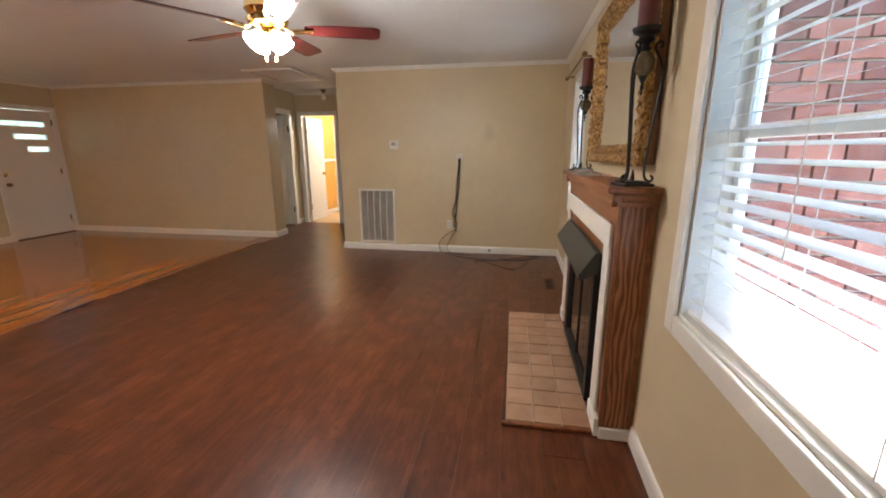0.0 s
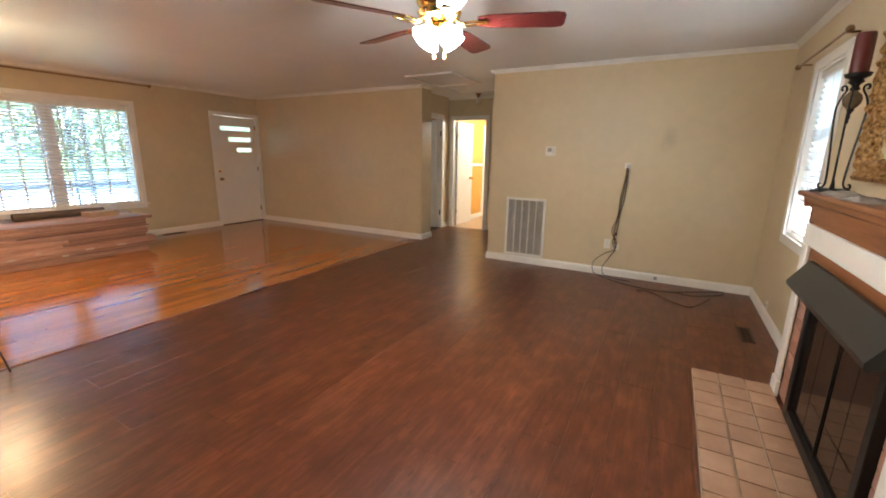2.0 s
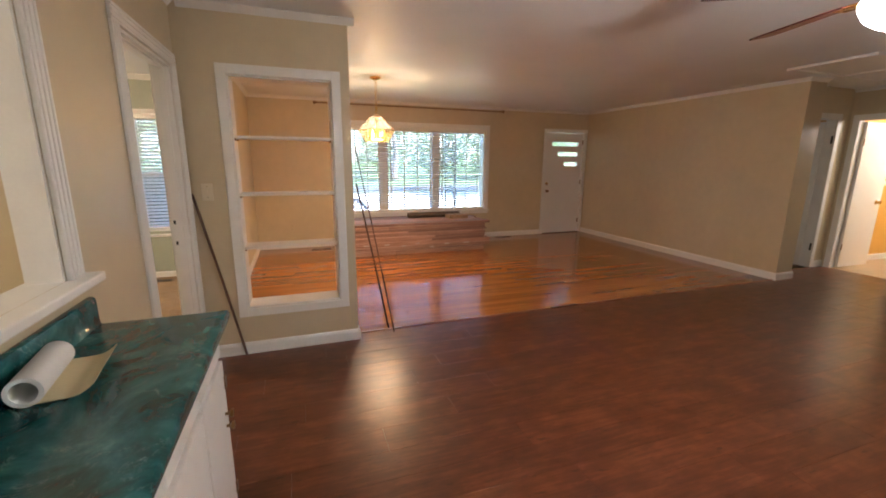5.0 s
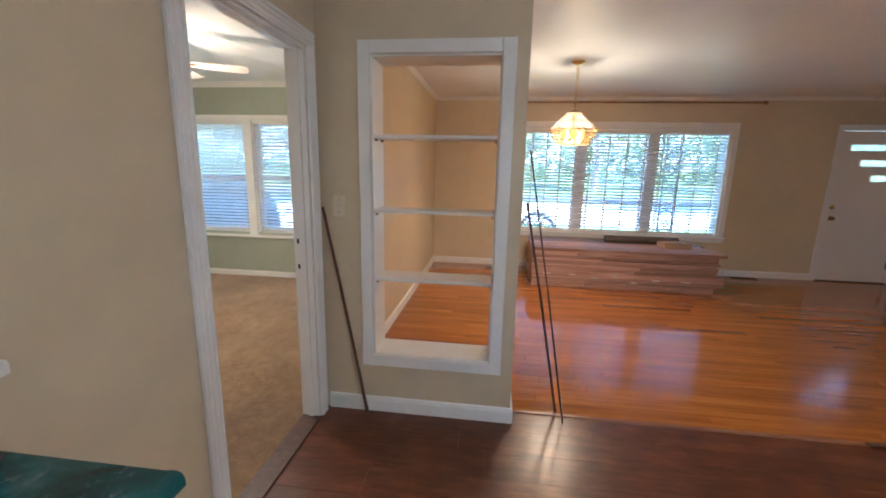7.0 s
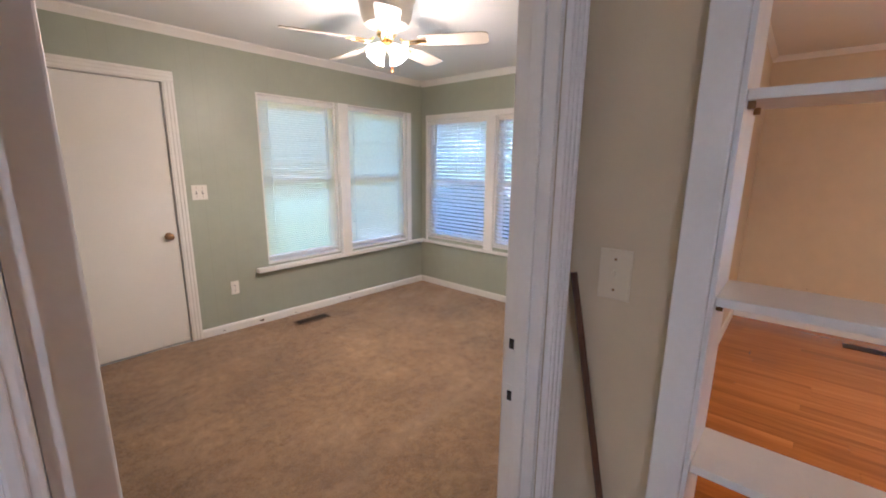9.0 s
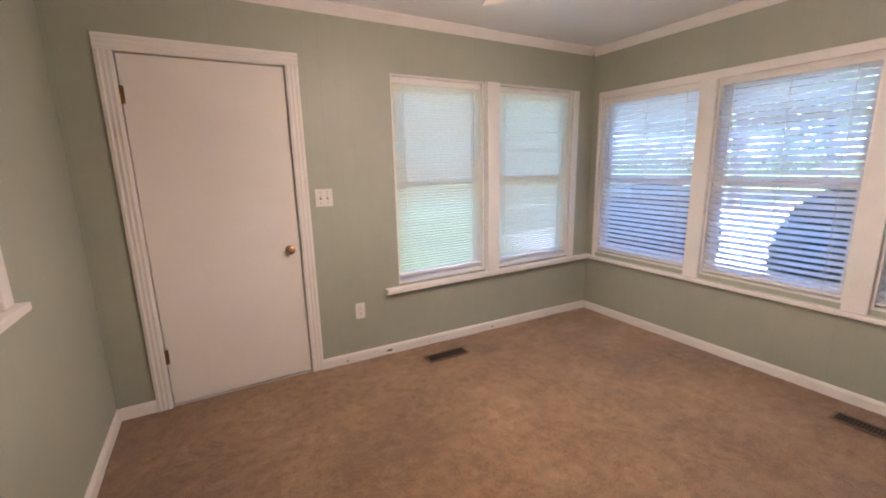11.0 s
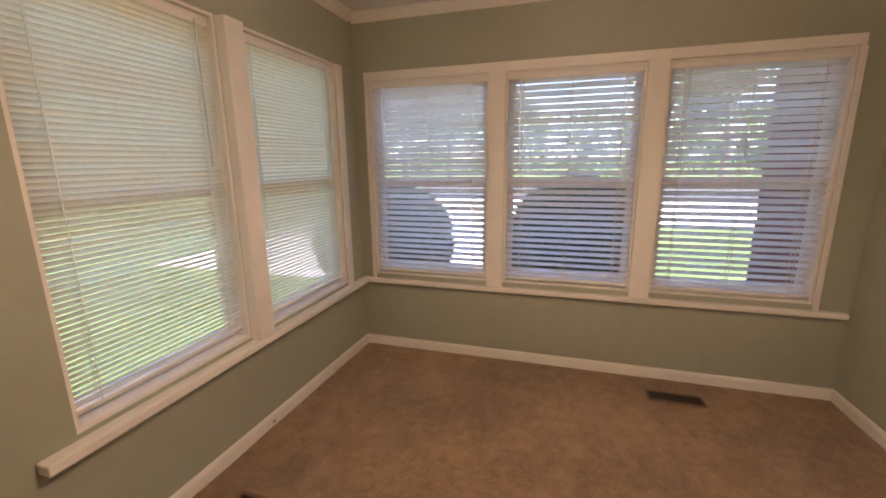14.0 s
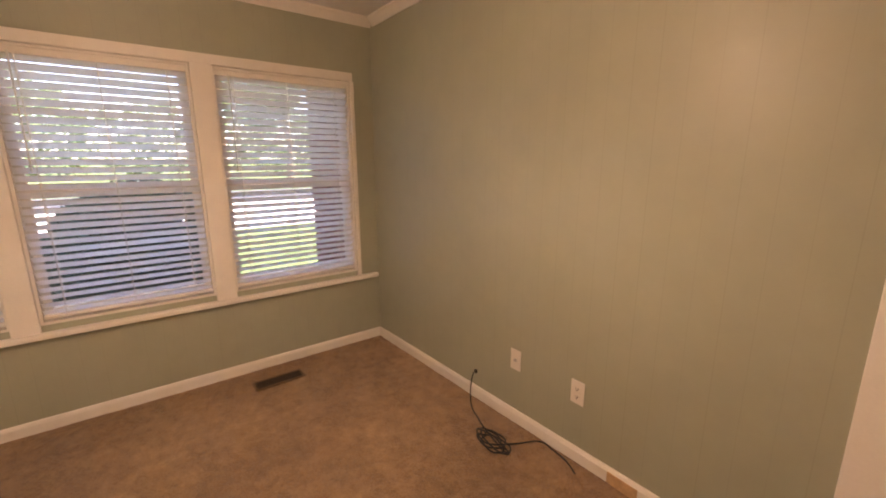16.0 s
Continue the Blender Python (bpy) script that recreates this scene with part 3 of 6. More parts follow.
bm = boxed((X_FRONT - 0.2, Y_SUN_S - 0.16, TOP), (1.117, 10.1, TOP + 0.1))
tagged(part("ceiling", bm, CEILING), "white painted ceiling", "ceiling", kind="structure")
# Unseen roof; its overhangs are set by how much sun the windows get.
bm = boxed((X_FRONT - 0.65, Y_SUN_N, 2.60), (1.98, 10.6, 2.78))
box(bm, (-6.72, -3.72, 2.60), (1.55, Y_SUN_N - 0.01, 2.78))
tagged(part("roof", bm, ROOF), "unseen dark roof slab, its eaves added to shade the windows", "roof", kind="structure")

bm = boxed((X_SHELF_BACK + 0.1, Y_KITCHEN, -0.1), (X_CHIM, Y_TV, -0.012))
box(bm, (X_HALL_W, Y_TV, -0.1), (X_HALL_E, Y_HALL, -0.012))
box(bm, (X_SHELF_BACK + 0.1, Y_TV, -0.1), (X_HALL_W, Y_NORTH + 0.1, -0.012))
dark_floor = tagged(part("floor_laminate", bm, SUBFLOOR), "dark reddish cherry laminate plank floor", "floor", kind="structure")
oak_floor = tagged(part("floor_oak", boxed((X_FRONT, Y_LIV_S, -0.1), (X_SHELF_BACK + 0.1, Y_NORTH, -0.008)), SUBFLOOR), "glossy orange oak strip floor", "floor", kind="structure")
bm = bmesh.new()
NX, NY = 130, 106
cw, cd = (X_SUN_EAST - X_SUN_FRONT), (Y_SUN_N - Y_SUN_S)
grid = [[bm.verts.new((X_SUN_FRONT + cw * i / NX, Y_SUN_S + cd * j / NY, sun_z(X_SUN_FRONT + cw * i / NX) + 0.004 + 0.003 * noise.noise((i * 0.9, j * 0.9, 0.3)) + 0.004 * noise.noise((i * 0.11, j * 0.11, 4)))) for j in range(NY + 1)] for i in range(NX + 1)]
for i in range(NX):
    for j in range(NY):
        bm.faces.new((grid[i][j], grid[i + 1][j], grid[i + 1][j + 1], grid[i][j + 1])).smooth = True
tagged(part("floor_carpet", bm, CARPET), "worn beige cut-pile carpet with brown stains", "carpet", kind="structure")
tagged(part("floor_base", boxed((X_SUN_FRONT, Y_SUN_S, -0.16), (X_SUN_EAST, Y_SUN_N, -0.08)), SUBFLOOR), "floor under the carpet", "floor", kind="structure")
tagged(part("floor_kitchen", boxed((X_SUN_EAST + 0.12, -3.215, -0.1), (X_CHIM, Y_SUN_N, 0.0)), BATH_TILE), "kitchen floor", "floor", kind="structure")
tagged(part("floor_bath", boxed((X_HALL_W, Y_HALL, -0.1), (-2.2, 10.0, 0.0)), BATH_TILE), "tan bathroom floor", "floor", kind="structure")
tagged(part("floor_bedroom", boxed((-6.0, 6.73, -0.1), (X_HALL_W - 0.12, 10.0, 0.0)), CARPET), "dim bedroom carpet", "floor", kind="structure")

# ---- baseboards, crown, casings ----
BASE = [(0, 0), (0.016, 0), (0.016, 0.070), (0.010, 0.088), (0.004, 0.092), (0, 0.092)]
CROWN = [(0, -0.062), (0.008, -0.062), (0.014, -0.050), (0.036, -0.022), (0.046, -0.012), (0.048, 0.0), (0, 0.0)]
SHOE = [(0.016, 0), (0.030, 0), (0.027, 0.012), (0.016, 0.018)]


def run(kind, p0, p1, out, label):
    z = TOP if kind == "crown" else 0.0
    prof = CROWN if kind == "crown" else BASE
    if kind == "crown" and max(p0[1], p1[1]) > 0:
        prof = [(d * 0.8, h * 0.68) for d, h in CROWN]
    za = zb = z
    if kind != "crown" and max(p0[1], p1[1]) <= Y_SUN_N:
        prof = [(d, h * 0.84) for d, h in BASE]
        za, zb = sun_z(p0[0]), sun_z(p1[0])
    ob = part("crown_molding" if kind == "crown" else "baseboard", prism(prof, (*p0, za), (*p1, zb), out), TRIM)
    return tagged(ob, label, "molding" if kind == "crown" else "baseboard", kind="structure")


WB, WC = "white painted baseboard", "white painted crown molding"
for p0, p1, out in [
    ((X_HALL_E, Y_TV), (X_CHIM, Y_TV), (0, -1)),
    ((X_CHIM, 3.86), (X_CHIM, Y_TV - 0.016), (-1, 0)),
    ((X_CHIM, Y_KITCHEN), (X_CHIM, 2.21), (-1, 0)),
    ((X_FRONT, Y_NORTH), (X_NORTH_END, Y_NORTH), (0, -1)),
    ((X_NORTH_END, Y_NORTH - 0.016), (X_NORTH_END, Y_NORTH + 0.316), (1, 0)),
    ((X_FRONT, Y_LIV_S), (X_FRONT, 5.43), (1, 0)),
    ((X_FRONT + 0.016, Y_LIV_S), (X_SHELF_BACK, Y_LIV_S), (0, 1)),
    ((X_SHELF, Y_KITCHEN + 0.02), (X_SHELF, 1.152), (1, 0)),
    ((X_SHELF_BACK, 1.152), (X_SHELF + 0.016, 1.152), (0, 1)),
    ((X_SHELF_BACK, Y_LIV_S + 0.016), (X_SHELF_BACK, 1.152), (-1, 0)),
    ((-2.33, Y_KITCHEN), (-1.76, Y_KITCHEN), (0, 1)),
    ((X_HALL_W, 7.70), (X_HALL_W, Y_HALL), (1, 0)),
    ((-2.93, Y_HALL), (X_HALL_E, Y_HALL), (0, -1)),
    ((X_HALL_E, Y_TV - 0.016), (X_HALL_E, Y_HALL - 0.016), (-1, 0)),
    ((X_SUN_FRONT, Y_SUN_S), (X_SUN_FRONT, Y_SUN_N), (1, 0)),
    ((X_SUN_FRONT + 0.016, Y_SUN_S), (-3.55, Y_SUN_S), (0, 1)),
    ((-2.55, Y_SUN_S), (X_SUN_EAST - 0.016, Y_SUN_S), (0, 1)),
    ((X_SUN_FRONT + 0.016, Y_SUN_N), (-3.395, Y_SUN_N), (0, -1)),
    ((X_SUN_EAST, Y_SUN_S), (X_SUN_EAST, Y_SUN_N - 0.02), (-1, 0)),
    ((X_HALL_W, 8.0), (X_HALL_W, 9.53), (1, 0)),
]:
    run("base", p0, p1, out, WB)
for p0, p1, out in [
    ((X_HALL_E, Y_TV), (X_CHIM, Y_TV), (0, -1)),
    ((X_CHIM, Y_KITCHEN), (X_CHIM, Y_TV - 0.048), (-1, 0)),
    ((X_FRONT, Y_NORTH), (X_NORTH_END, Y_NORTH), (0, -1)),
    ((X_NORTH_END, Y_NORTH - 0.048), (X_NORTH_END, Y_NORTH + 0.30), (1, 0)),
    ((X_FRONT, Y_LIV_S), (X_FRONT, Y_NORTH - 0.048), (1, 0)),
    ((X_FRONT + 0.048, Y_LIV_S), (X_SHELF_BACK, Y_LIV_S), (0, 1)),
    ((X_SHELF, Y_KITCHEN + 0.048), (X_SHELF, 1.200), (1, 0)),
    ((X_SHELF_BACK - 0.048, 1.152), (X_SHELF, 1.152), (0, 1)),
    ((X_SHELF_BACK, Y_LIV_S + 0.048), (X_SHELF_BACK, 1.152), (-1, 0)),
    ((X_SHELF, Y_KITCHEN), (X_CHIM - 0.048, Y_KITCHEN), (0, 1)),
    ((X_HALL_E, Y_TV - 0.048), (X_HALL_E, Y_HALL), (-1, 0)),
    ((X_HALL_W, Y_HALL), (X_HALL_E - 0.048, Y_HALL), (0, -1)),
    ((X_SUN_FRONT, Y_SUN_S), (X_SUN_FRONT, Y_SUN_N), (1, 0)),
    ((X_SUN_FRONT + 0.048, Y_SUN_S), (X_SUN_EAST - 0.048, Y_SUN_S), (0, 1)),
    ((X_SUN_FRONT + 0.048, Y_SUN_N), (X_SUN_EAST - 0.048, Y_SUN_N), (0, -1)),
    ((X_SUN_EAST, Y_SUN_S), (X_SUN_EAST, Y_SUN_N), (-1, 0)),
]:
    run("crown", p0, p1, out, WC)


def at_wall(axis, face, out):
    """Maps (along, outward, up) to the world for a wall face; out is the sign in which it faces."""
    if axis == "x":
        return lambda u, d, z: (face + out * d, u, z)
    return lambda u, d, z: (u, face + out * d, z)


def span(bm, P, u0, u1, d0, d1, z0, z1, bevel=0.0):
    a, b = P(u0, d0, z0), P(u1, d1, z1)
    return box(bm, [min(x, y) for x, y in zip(a, b)], [max(x, y) for x, y in zip(a, b)], bevel)


def casing(parent, P, u0, u1, z0, z1, width=0.075, depth=0.018, sides=3, fluted=False, label=""):
    """Casing boards round an opening; with four sides it has a bottom board too."""
    def board(a0, a1, b0, b1, upright):
        bm = bmesh.new()
        span(bm, P, a0, a1, 0.001, depth, b0, b1, 0.004)
        if fluted:
            w = (a1 - a0) if upright else (b1 - b0)
            for k in (0.12, 0.42, 0.72):
                lo = k * w
                if upright:
                    span(bm, P, a0 + lo, a0 + lo + 0.16 * w, depth - 0.003, depth + 0.0045, b0, b1, 0.003)
                else:
                    span(bm, P, a0, a1, depth - 0.003, depth + 0.0045, b0 + lo, b0 + lo + 0.16 * w, 0.003)
        part("casing", bm, TRIM, parent)
    board(u0 - width, u0, z0 - (width if sides == 4 else 0), z1, True)
    board(u1, u1 + width, z0 - (width if sides == 4 else 0), z1, True)
    board(u0 - width, u1 + width, z1, z1 + width, False)
    if sides == 4:
        board(u0, u1, z0 - width, z0, False)


def sash_window(name, axis, face, out, opening, thick, label, rails=1, cas=None, sill=True, muntins=0, recess=0.05, mat=TRIM):
    """A window in a wall: jamb lining, sashes, panes and, where it has them, casing and sill."""
    u0, u1, z0, z1 = opening
    P = at_wall(axis, face, out)
    t = thing(name, P((u0 + u1) / 2, 0, z0), label, "window", kind="structure")
    t.matrix_basis = Matrix()
    d = -recess
    bm = bmesh.new()
    span(bm, P, u0 + 0.001, u0 + 0.014, -thick + 0.004, -0.002, z0, z1)
    span(bm, P, u1 - 0.014, u1 - 0.001, -thick + 0.004, -0.002, z0, z1)
    span(bm, P, u0 + 0.014, u1 - 0.014, -thick + 0.004, -0.002, z1 - 0.014, z1 - 0.001)
    span(bm, P, u0 + 0.014, u1 - 0.014, -thick + 0.004, -0.002, z0 + 0.001, z0 + 0.014)
    part("jamb", bm, mat, t)
    s0, s1, b0, b1 = u0 + 0.014, u1 - 0.014, z0 + 0.014, z1 - 0.014
    meets = [b0 + (b1 - b0) * (k + 1) / (rails + 1) for k in range(rails)]
    bm = bmesh.new()
    w = 0.038
    span(bm, P, s0, s0 + w, d - 0.035, d, b0, b1, 0.003)
    span(bm, P, s1 - w, s1, d - 0.035, d, b0, b1, 0.003)
    span(bm, P, s0 + w, s1 - w, d - 0.035, d, b1 - w, b1, 0.003)
    span(bm, P, s0 + w, s1 - w, d - 0.035, d, b0, b0 + w * 1.4, 0.003)
    part("window_frame", bm, mat, t)
    for m_ in meets:
        bm = bmesh.new()
        span(bm, P, s0 + w, s1 - w, d - 0.035, d + 0.004, m_ - 0.02, m_ + 0.02, 0.003)
        part("meeting_rail", bm, mat, t)
    for k in range(muntins):
        u = s0 + (s1 - s0) * (k + 1) / (muntins + 1)
        bm = bmesh.new()
        span(bm, P, u - 0.011, u + 0.011, d - 0.03, d - 0.002, b0 + w, b1 - w, 0.003)
        part("muntin", bm, mat, t)
    zz = [b0 + w * 1.4, *meets, b1 - w]
    for lo, hi in zip(zz, zz[1:]):
        bm = bmesh.new()
        span(bm, P, s0 + w, s1 - w, d - 0.022, d - 0.018, lo, hi)
        pane = part("pane", bm, PANE, t)
        pane.visible_shadow = False
    if cas:
        casing(t, P, u0, u1, z0, z1, cas[0], 0.018, cas[1])
    if sill:
        bm = bmesh.new()
        span(bm, P, u0 - 0.10, u1 + 0.10, -0.02, 0.05, z0 - 0.03, z0, 0.006)
        part("window_sill", bm, mat, t)
    return t


def blind(P, u0, u1, z0, z1, d, pitch, width, tilt, label, group, mat=SLAT, cords=3, wand=True, sag=0.0, tape=0.0022, cup=0.10):
    """A horizontal blind hung in an opening: headrail, slats, cords and bottom rail."""
    top = P((u0 + u1) / 2, d, z1)
    t = thing("window_blind", (0, 0, 0), label, "blind", group)
    bm = bmesh.new()
    span(bm, P, u0, u1, d - width / 2, d + width / 2, z1 - 0.045, z1, 0.004)
    part("headrail", bm, TRIM, t)
    bm = bmesh.new()
    span(bm, P, u0 + 0.003, u1 - 0.003, d - width / 2, d + width / 2, z0, z0 + 0.018, 0.004)
    part("bottom_rail", bm, TRIM, t)
    # one slat, slightly cupped, shared by all
    a, b = Vector(P(u0, d, 0)), Vector(P(u1, d, 0))
    o = (Vector(P(u0, d + 1, 0)) - a)
    bm = bmesh.new()
    n = 4
    rows_ = []
    for k in range(n + 1):
        s = k / n - 0.5
        bow = cup * width * (0.25 - s * s)
        off = o * (s * width * math.cos(tilt) - bow * math.sin(tilt)) + Vector((0, 0, s * width * math.sin(tilt) + bow * math.cos(tilt)))
        rows_.append((bm.verts.new(a + off), bm.verts.new(b + off)))
    for r0, r1 in zip(rows_, rows_[1:]):
        bm.faces.new((r0[0], r0[1], r1[1], r1[0])).smooth = True
    th = bmesh.ops.solidify(bm, geom=bm.faces[:], thickness=0.0022)
    first = None
    z = z1 - 0.055
    k = 0
    while z > z0 + 0.03:
        if first is None:
            first = part("slat", bm, mat, t)
            ob = first
        else:
            ob = new("slat", first.data)
            ob.parent = t
        jig = random.uniform(-1, 1) * sag
        ob.matrix_basis = pose(0, 0, z)
        if sag:
            c = Vector(((a.x + b.x) / 2, (a.y + b.y) / 2, 0))
            ob.matrix_basis = Matrix.Translation((0, 0, z)) @ Matrix.Translation(c) @ Matrix.Rotation(jig, 4, o) @ Matrix.Translation(-c)
        z -= pitch
    for k in range(cords):
        u = u0 + (u1 - u0) * (0.12 + 0.76 * k / max(1, cords - 1))
        bm = bmesh.new()
        for dd in (-width / 2, width / 2):
            span(bm, P, u - tape, u + tape, d + dd - 0.0006, d + dd + 0.0006, z0 + 0.01, z1 - 0.04)
        part("ladder_cord", bm, CORD, t)
    if wand:
        u = u0 + 0.08
        part("tilt_wand", rod([P(u, d + width / 2 + 0.012, z1 - 0.03), P(u, d + width / 2 + 0.014, z1 - 0.03 - 0.42 * (z1 - z0))], 0.004, 6), CORD, t)
    return t


PF = at_wall("x", X_FRONT, 1)
PC = at_wall("x", X_CHIM, -1)
PS = at_wall("y", Y_SUN_S, 1)
PG = at_wall("x", X_SUN_FRONT, 1)
PE = at_wall("x", X_SUN_EAST, -1)

# living room window: one wide opening in three lights
lw = thing("window_1", (0, 0, 0), "wide white-framed front window in three lights", "window", kind="structure")
u0, u1, z0, z1 = LIVING_WIN
casing(lw, PF, u0, u1, z0, z1, 0.07, 0.02, 4)
bm = bmesh.new()
span(bm, PF, u0 + 0.001, u0 + 0.03, -0.196, -0.002, z0, z1)
span(bm, PF, u1 - 0.03, u1 - 0.001, -0.196, -0.002, z0, z1)
span(bm, PF, u0 + 0.03, u1 - 0.03, -0.196, -0.002, z1 - 0.03, z1 - 0.001)
span(bm, PF, u0 + 0.03, u1 - 0.03, -0.196, -0.002, z0 + 0.001, z0 + 0.03)
part("jamb", bm, TRIM, lw)
LIGHTS = [(1.41, 2.13), (2.285, 3.10), (3.255, 4.113)]
for a, b in zip(LIGHTS, LIGHTS[1:]):
    bm = bmesh.new()
    span(bm, PF, a[1], b[0], -0.19, -0.075, z0 + 0.03, z1 - 0.03, 0.004)
    part("mullion", bm, TRIM, lw)
for a, b in LIGHTS:
    bm = bmesh.new()
    span(bm, PF, a + 0.002, b - 0.002, -0.142, -0.138, z0 + 0.032, z1 - 0.032)
    pane = part("pane", bm, PANE, lw)
    pane.visible_shadow = False
bm = bmesh.new()
span(bm, PF, u0 - 0.09, u1 + 0.09, 0.018, 0.045, z0 - 0.016, z0 + 0.006, 0.005)
part("window_sill", bm, TRIM, lw)
GB = "white slat blinds at the windows"
for k, (a, b) in enumerate(((1.415, 2.205), (2.21, 3.175), (3.18, 4.11))):
    blind(PF, a, b, 0.582, 2.010, -0.045, 0.0425, 0.050, radians(31), "white two-inch slat blind, tilted open in the front window", GB, SLAT, 4, k == 0, 0.002, 0.006)

# fireplace wall windows
sash_window("window_2", "x", X_CHIM, -1, FAMILY_WIN, 0.16, "white sash window with chipped paint beside the fireplace", 1, (0.07, 4), False, 0, 0.10)
blind(PC, FAMILY_WIN[0] + 0.02, FAMILY_WIN[1] - 0.02, FAMILY_WIN[2] + 0.02, FAMILY_WIN[3] - 0.02, -0.045, 0.043, 0.050, radians(-13), "white slat blind half open against brick and daylight", GB, SLAT, 3, False, 0.004)
sash_window("window_3", "x", X_CHIM, -1, CORNER_WIN, 0.16, "white sash window past the mantel", 1, (0.07, 4), False, 0, 0.10)
blind(PC, CORNER_WIN[0] + 0.02, CORNER_WIN[1] - 0.02, CORNER_WIN[2] + 0.03, CORNER_WIN[3] - 0.02, -0.045, 0.043, 0.050, radians(52), "white slat blind tilted nearly shut", GB, SLAT, 3, False, 0.004)

# sunroom windows
for name, o in (("window_4", SUN_WIN_S1), ("window_5", SUN_WIN_S2)):
    sash_window(name, "y", Y_SUN_S, 1, o, 0.16, "white double-hung sunroom window behind a closed mini blind", 1, None, False, 0, 0.085)
    blind(PS, o[0] + 0.016, o[1] - 0.016, o[2] + 0.05, o[3] - 0.016, -0.035, 0.0205, 0.025, radians(55 if name == "window_4" else 64), "cream one-inch mini blind, slats almost closed", "mini blinds", MINI_SLAT, 2, True, 0.002, cup=0.40)
bm = bmesh.new()
south_trim = thing("trim_sunroom_south", (0, 0, 0), "white painted window surround and long sill", "trim", kind="structure")
for a, b, d in ((SUN_WIN_S2[1], SUN_WIN_S1[0], 0.055), (-6.03, SUN_WIN_S2[0], 0.02)):
    bm = bmesh.new()
    span(bm, PS, a, b, 0.001, d, 0.520, 2.06, 0.004)
    part("post", bm, TRIM, south_trim)
bm = bmesh.new()
span(bm, PS, -6.229, -4.05, 0.001, 0.06, 0.480, 0.520, 0.006)
part("sill", bm, TRIM, south_trim)
front_trim = thing("trim_sunroom_front", (0, 0, 0), "white painted posts, header and long sill", "trim", kind="structure")
for k, (a, b) in enumerate(SUN_WIN_F):
    sash_window("window_6" if k == 0 else "window_7" if k == 1 else "window_8", "x", X_SUN_FRONT, 1, (a, b, 0.55, 1.985), 0.16, "white double-hung sunroom window over the front garden", 1, None, False, 0, 0.085)
    blind(PG, a + 0.012, b - 0.012, 0.575, 1.98, -0.04, 0.0425, 0.050, radians(46 if k == 0 else 42), "white two-inch slat blind, slats tilted %s" % ("nearly shut" if k == 0 else "open"), GB, SLAT, 3, True, 0.003)
for a, b in ((-2.215, -2.10), (-1.255, -1.135)):
    bm = bmesh.new()
    span(bm, PG, a, b, 0.001, 0.03, 0.515, 1.985, 0.004)
    part("post", bm, TRIM, front_trim)
bm = bmesh.new()
span(bm, PG, -3.13, -0.22, 0.001, 0.022, 1.985, 2.045, 0.004)
part("header", bm, TRIM, front_trim)
bm = bmesh.new()
span(bm, PG, -3.214, -0.07, 0.001, 0.045, 0.482, 0.515, 0.006)
part("sill", bm, TRIM, front_trim)
for a, b in ((-3.13, -3.10), (-0.24, -0.21)):
    bm = bmesh.new()
    span(bm, PG, a, b, 0.001, 0.018, 0.515, 1.985, 0.004)
    part("side_trim", bm, TRIM, front_trim)
sash_window("window_9", "x", X_SUN_EAST, -1, SUN_EAST_WIN, 0.12, "old white sash window that looks into the kitchen", 1, (0.075, 3), True, 1, 0.05)


def knob(parent, at, out, mat, r=0.027, long_=0.05, name="door_knob"):
    m = Matrix.Translation(at) @ Vector(out).to_track_quat("Z", "Y").to_matrix().to_4x4()
    return part(name, turned([(0.030, 0.0), (0.030, 0.004), (0.024, 0.008), (0.010, 0.012), (0.009, long_ * 0.5), (r * 0.75, long_ * 0.55), (r, long_ * 0.75), (r * 0.93, long_), (r * 0.5, long_ + 0.006), (0.0001, long_ + 0.007)], 20, m), mat, parent)


def hinge(parent, P, u, z, d=0.0):
    bm = bmesh.new()
    span(bm, P, u - 0.018, u + 0.018, d, d + 0.003, z - 0.045, z + 0.045)
    a, b = P(u, d + 0.006, z - 0.047), P(u, d + 0.006, z + 0.047)
    tube(bm, [a, b], 0.005, 8)
    part("hinge", bm, BRONZE, parent)


# front door
fd = thing("door_1", (0, 0, 0), "white front door with three small stepped glass lites, closed", "door", kind="structure")
u0, u1, z0, z1 = FRONT_DOOR
casing(fd, PF, u0, u1, z0, z1, 0.07, 0.018, 3)
LITES = [(5.615, 6.235, 1.775, 1.85), (5.765, 6.235, 1.575, 1.652), (5.92, 6.235, 1.38, 1.457)]
bm = bmesh.new()
us = sorted({u0 + 0.006, u1 - 0.006, *(v for q in LITES for v in q[:2])})
zs = sorted({0.012, z1 - 0.006, *(v for q in LITES for v in q[2:])})
for i in range(len(us) - 1):
    for j in range(len(zs) - 1):
        cu, cz = (us[i] + us[i + 1]) / 2, (zs[j] + zs[j + 1]) / 2
        if not any(q[0] < cu < q[1] and q[2] < cz < q[3] for q in LITES):
            span(bm, PF, us[i], us[i + 1], -0.060, -0.018, zs[j], zs[j + 1])
bmesh.ops.remove_doubles(bm, verts=bm.verts, dist=1e-5)
leaf = part("leaf", bm, DOOR_WHITE, fd)
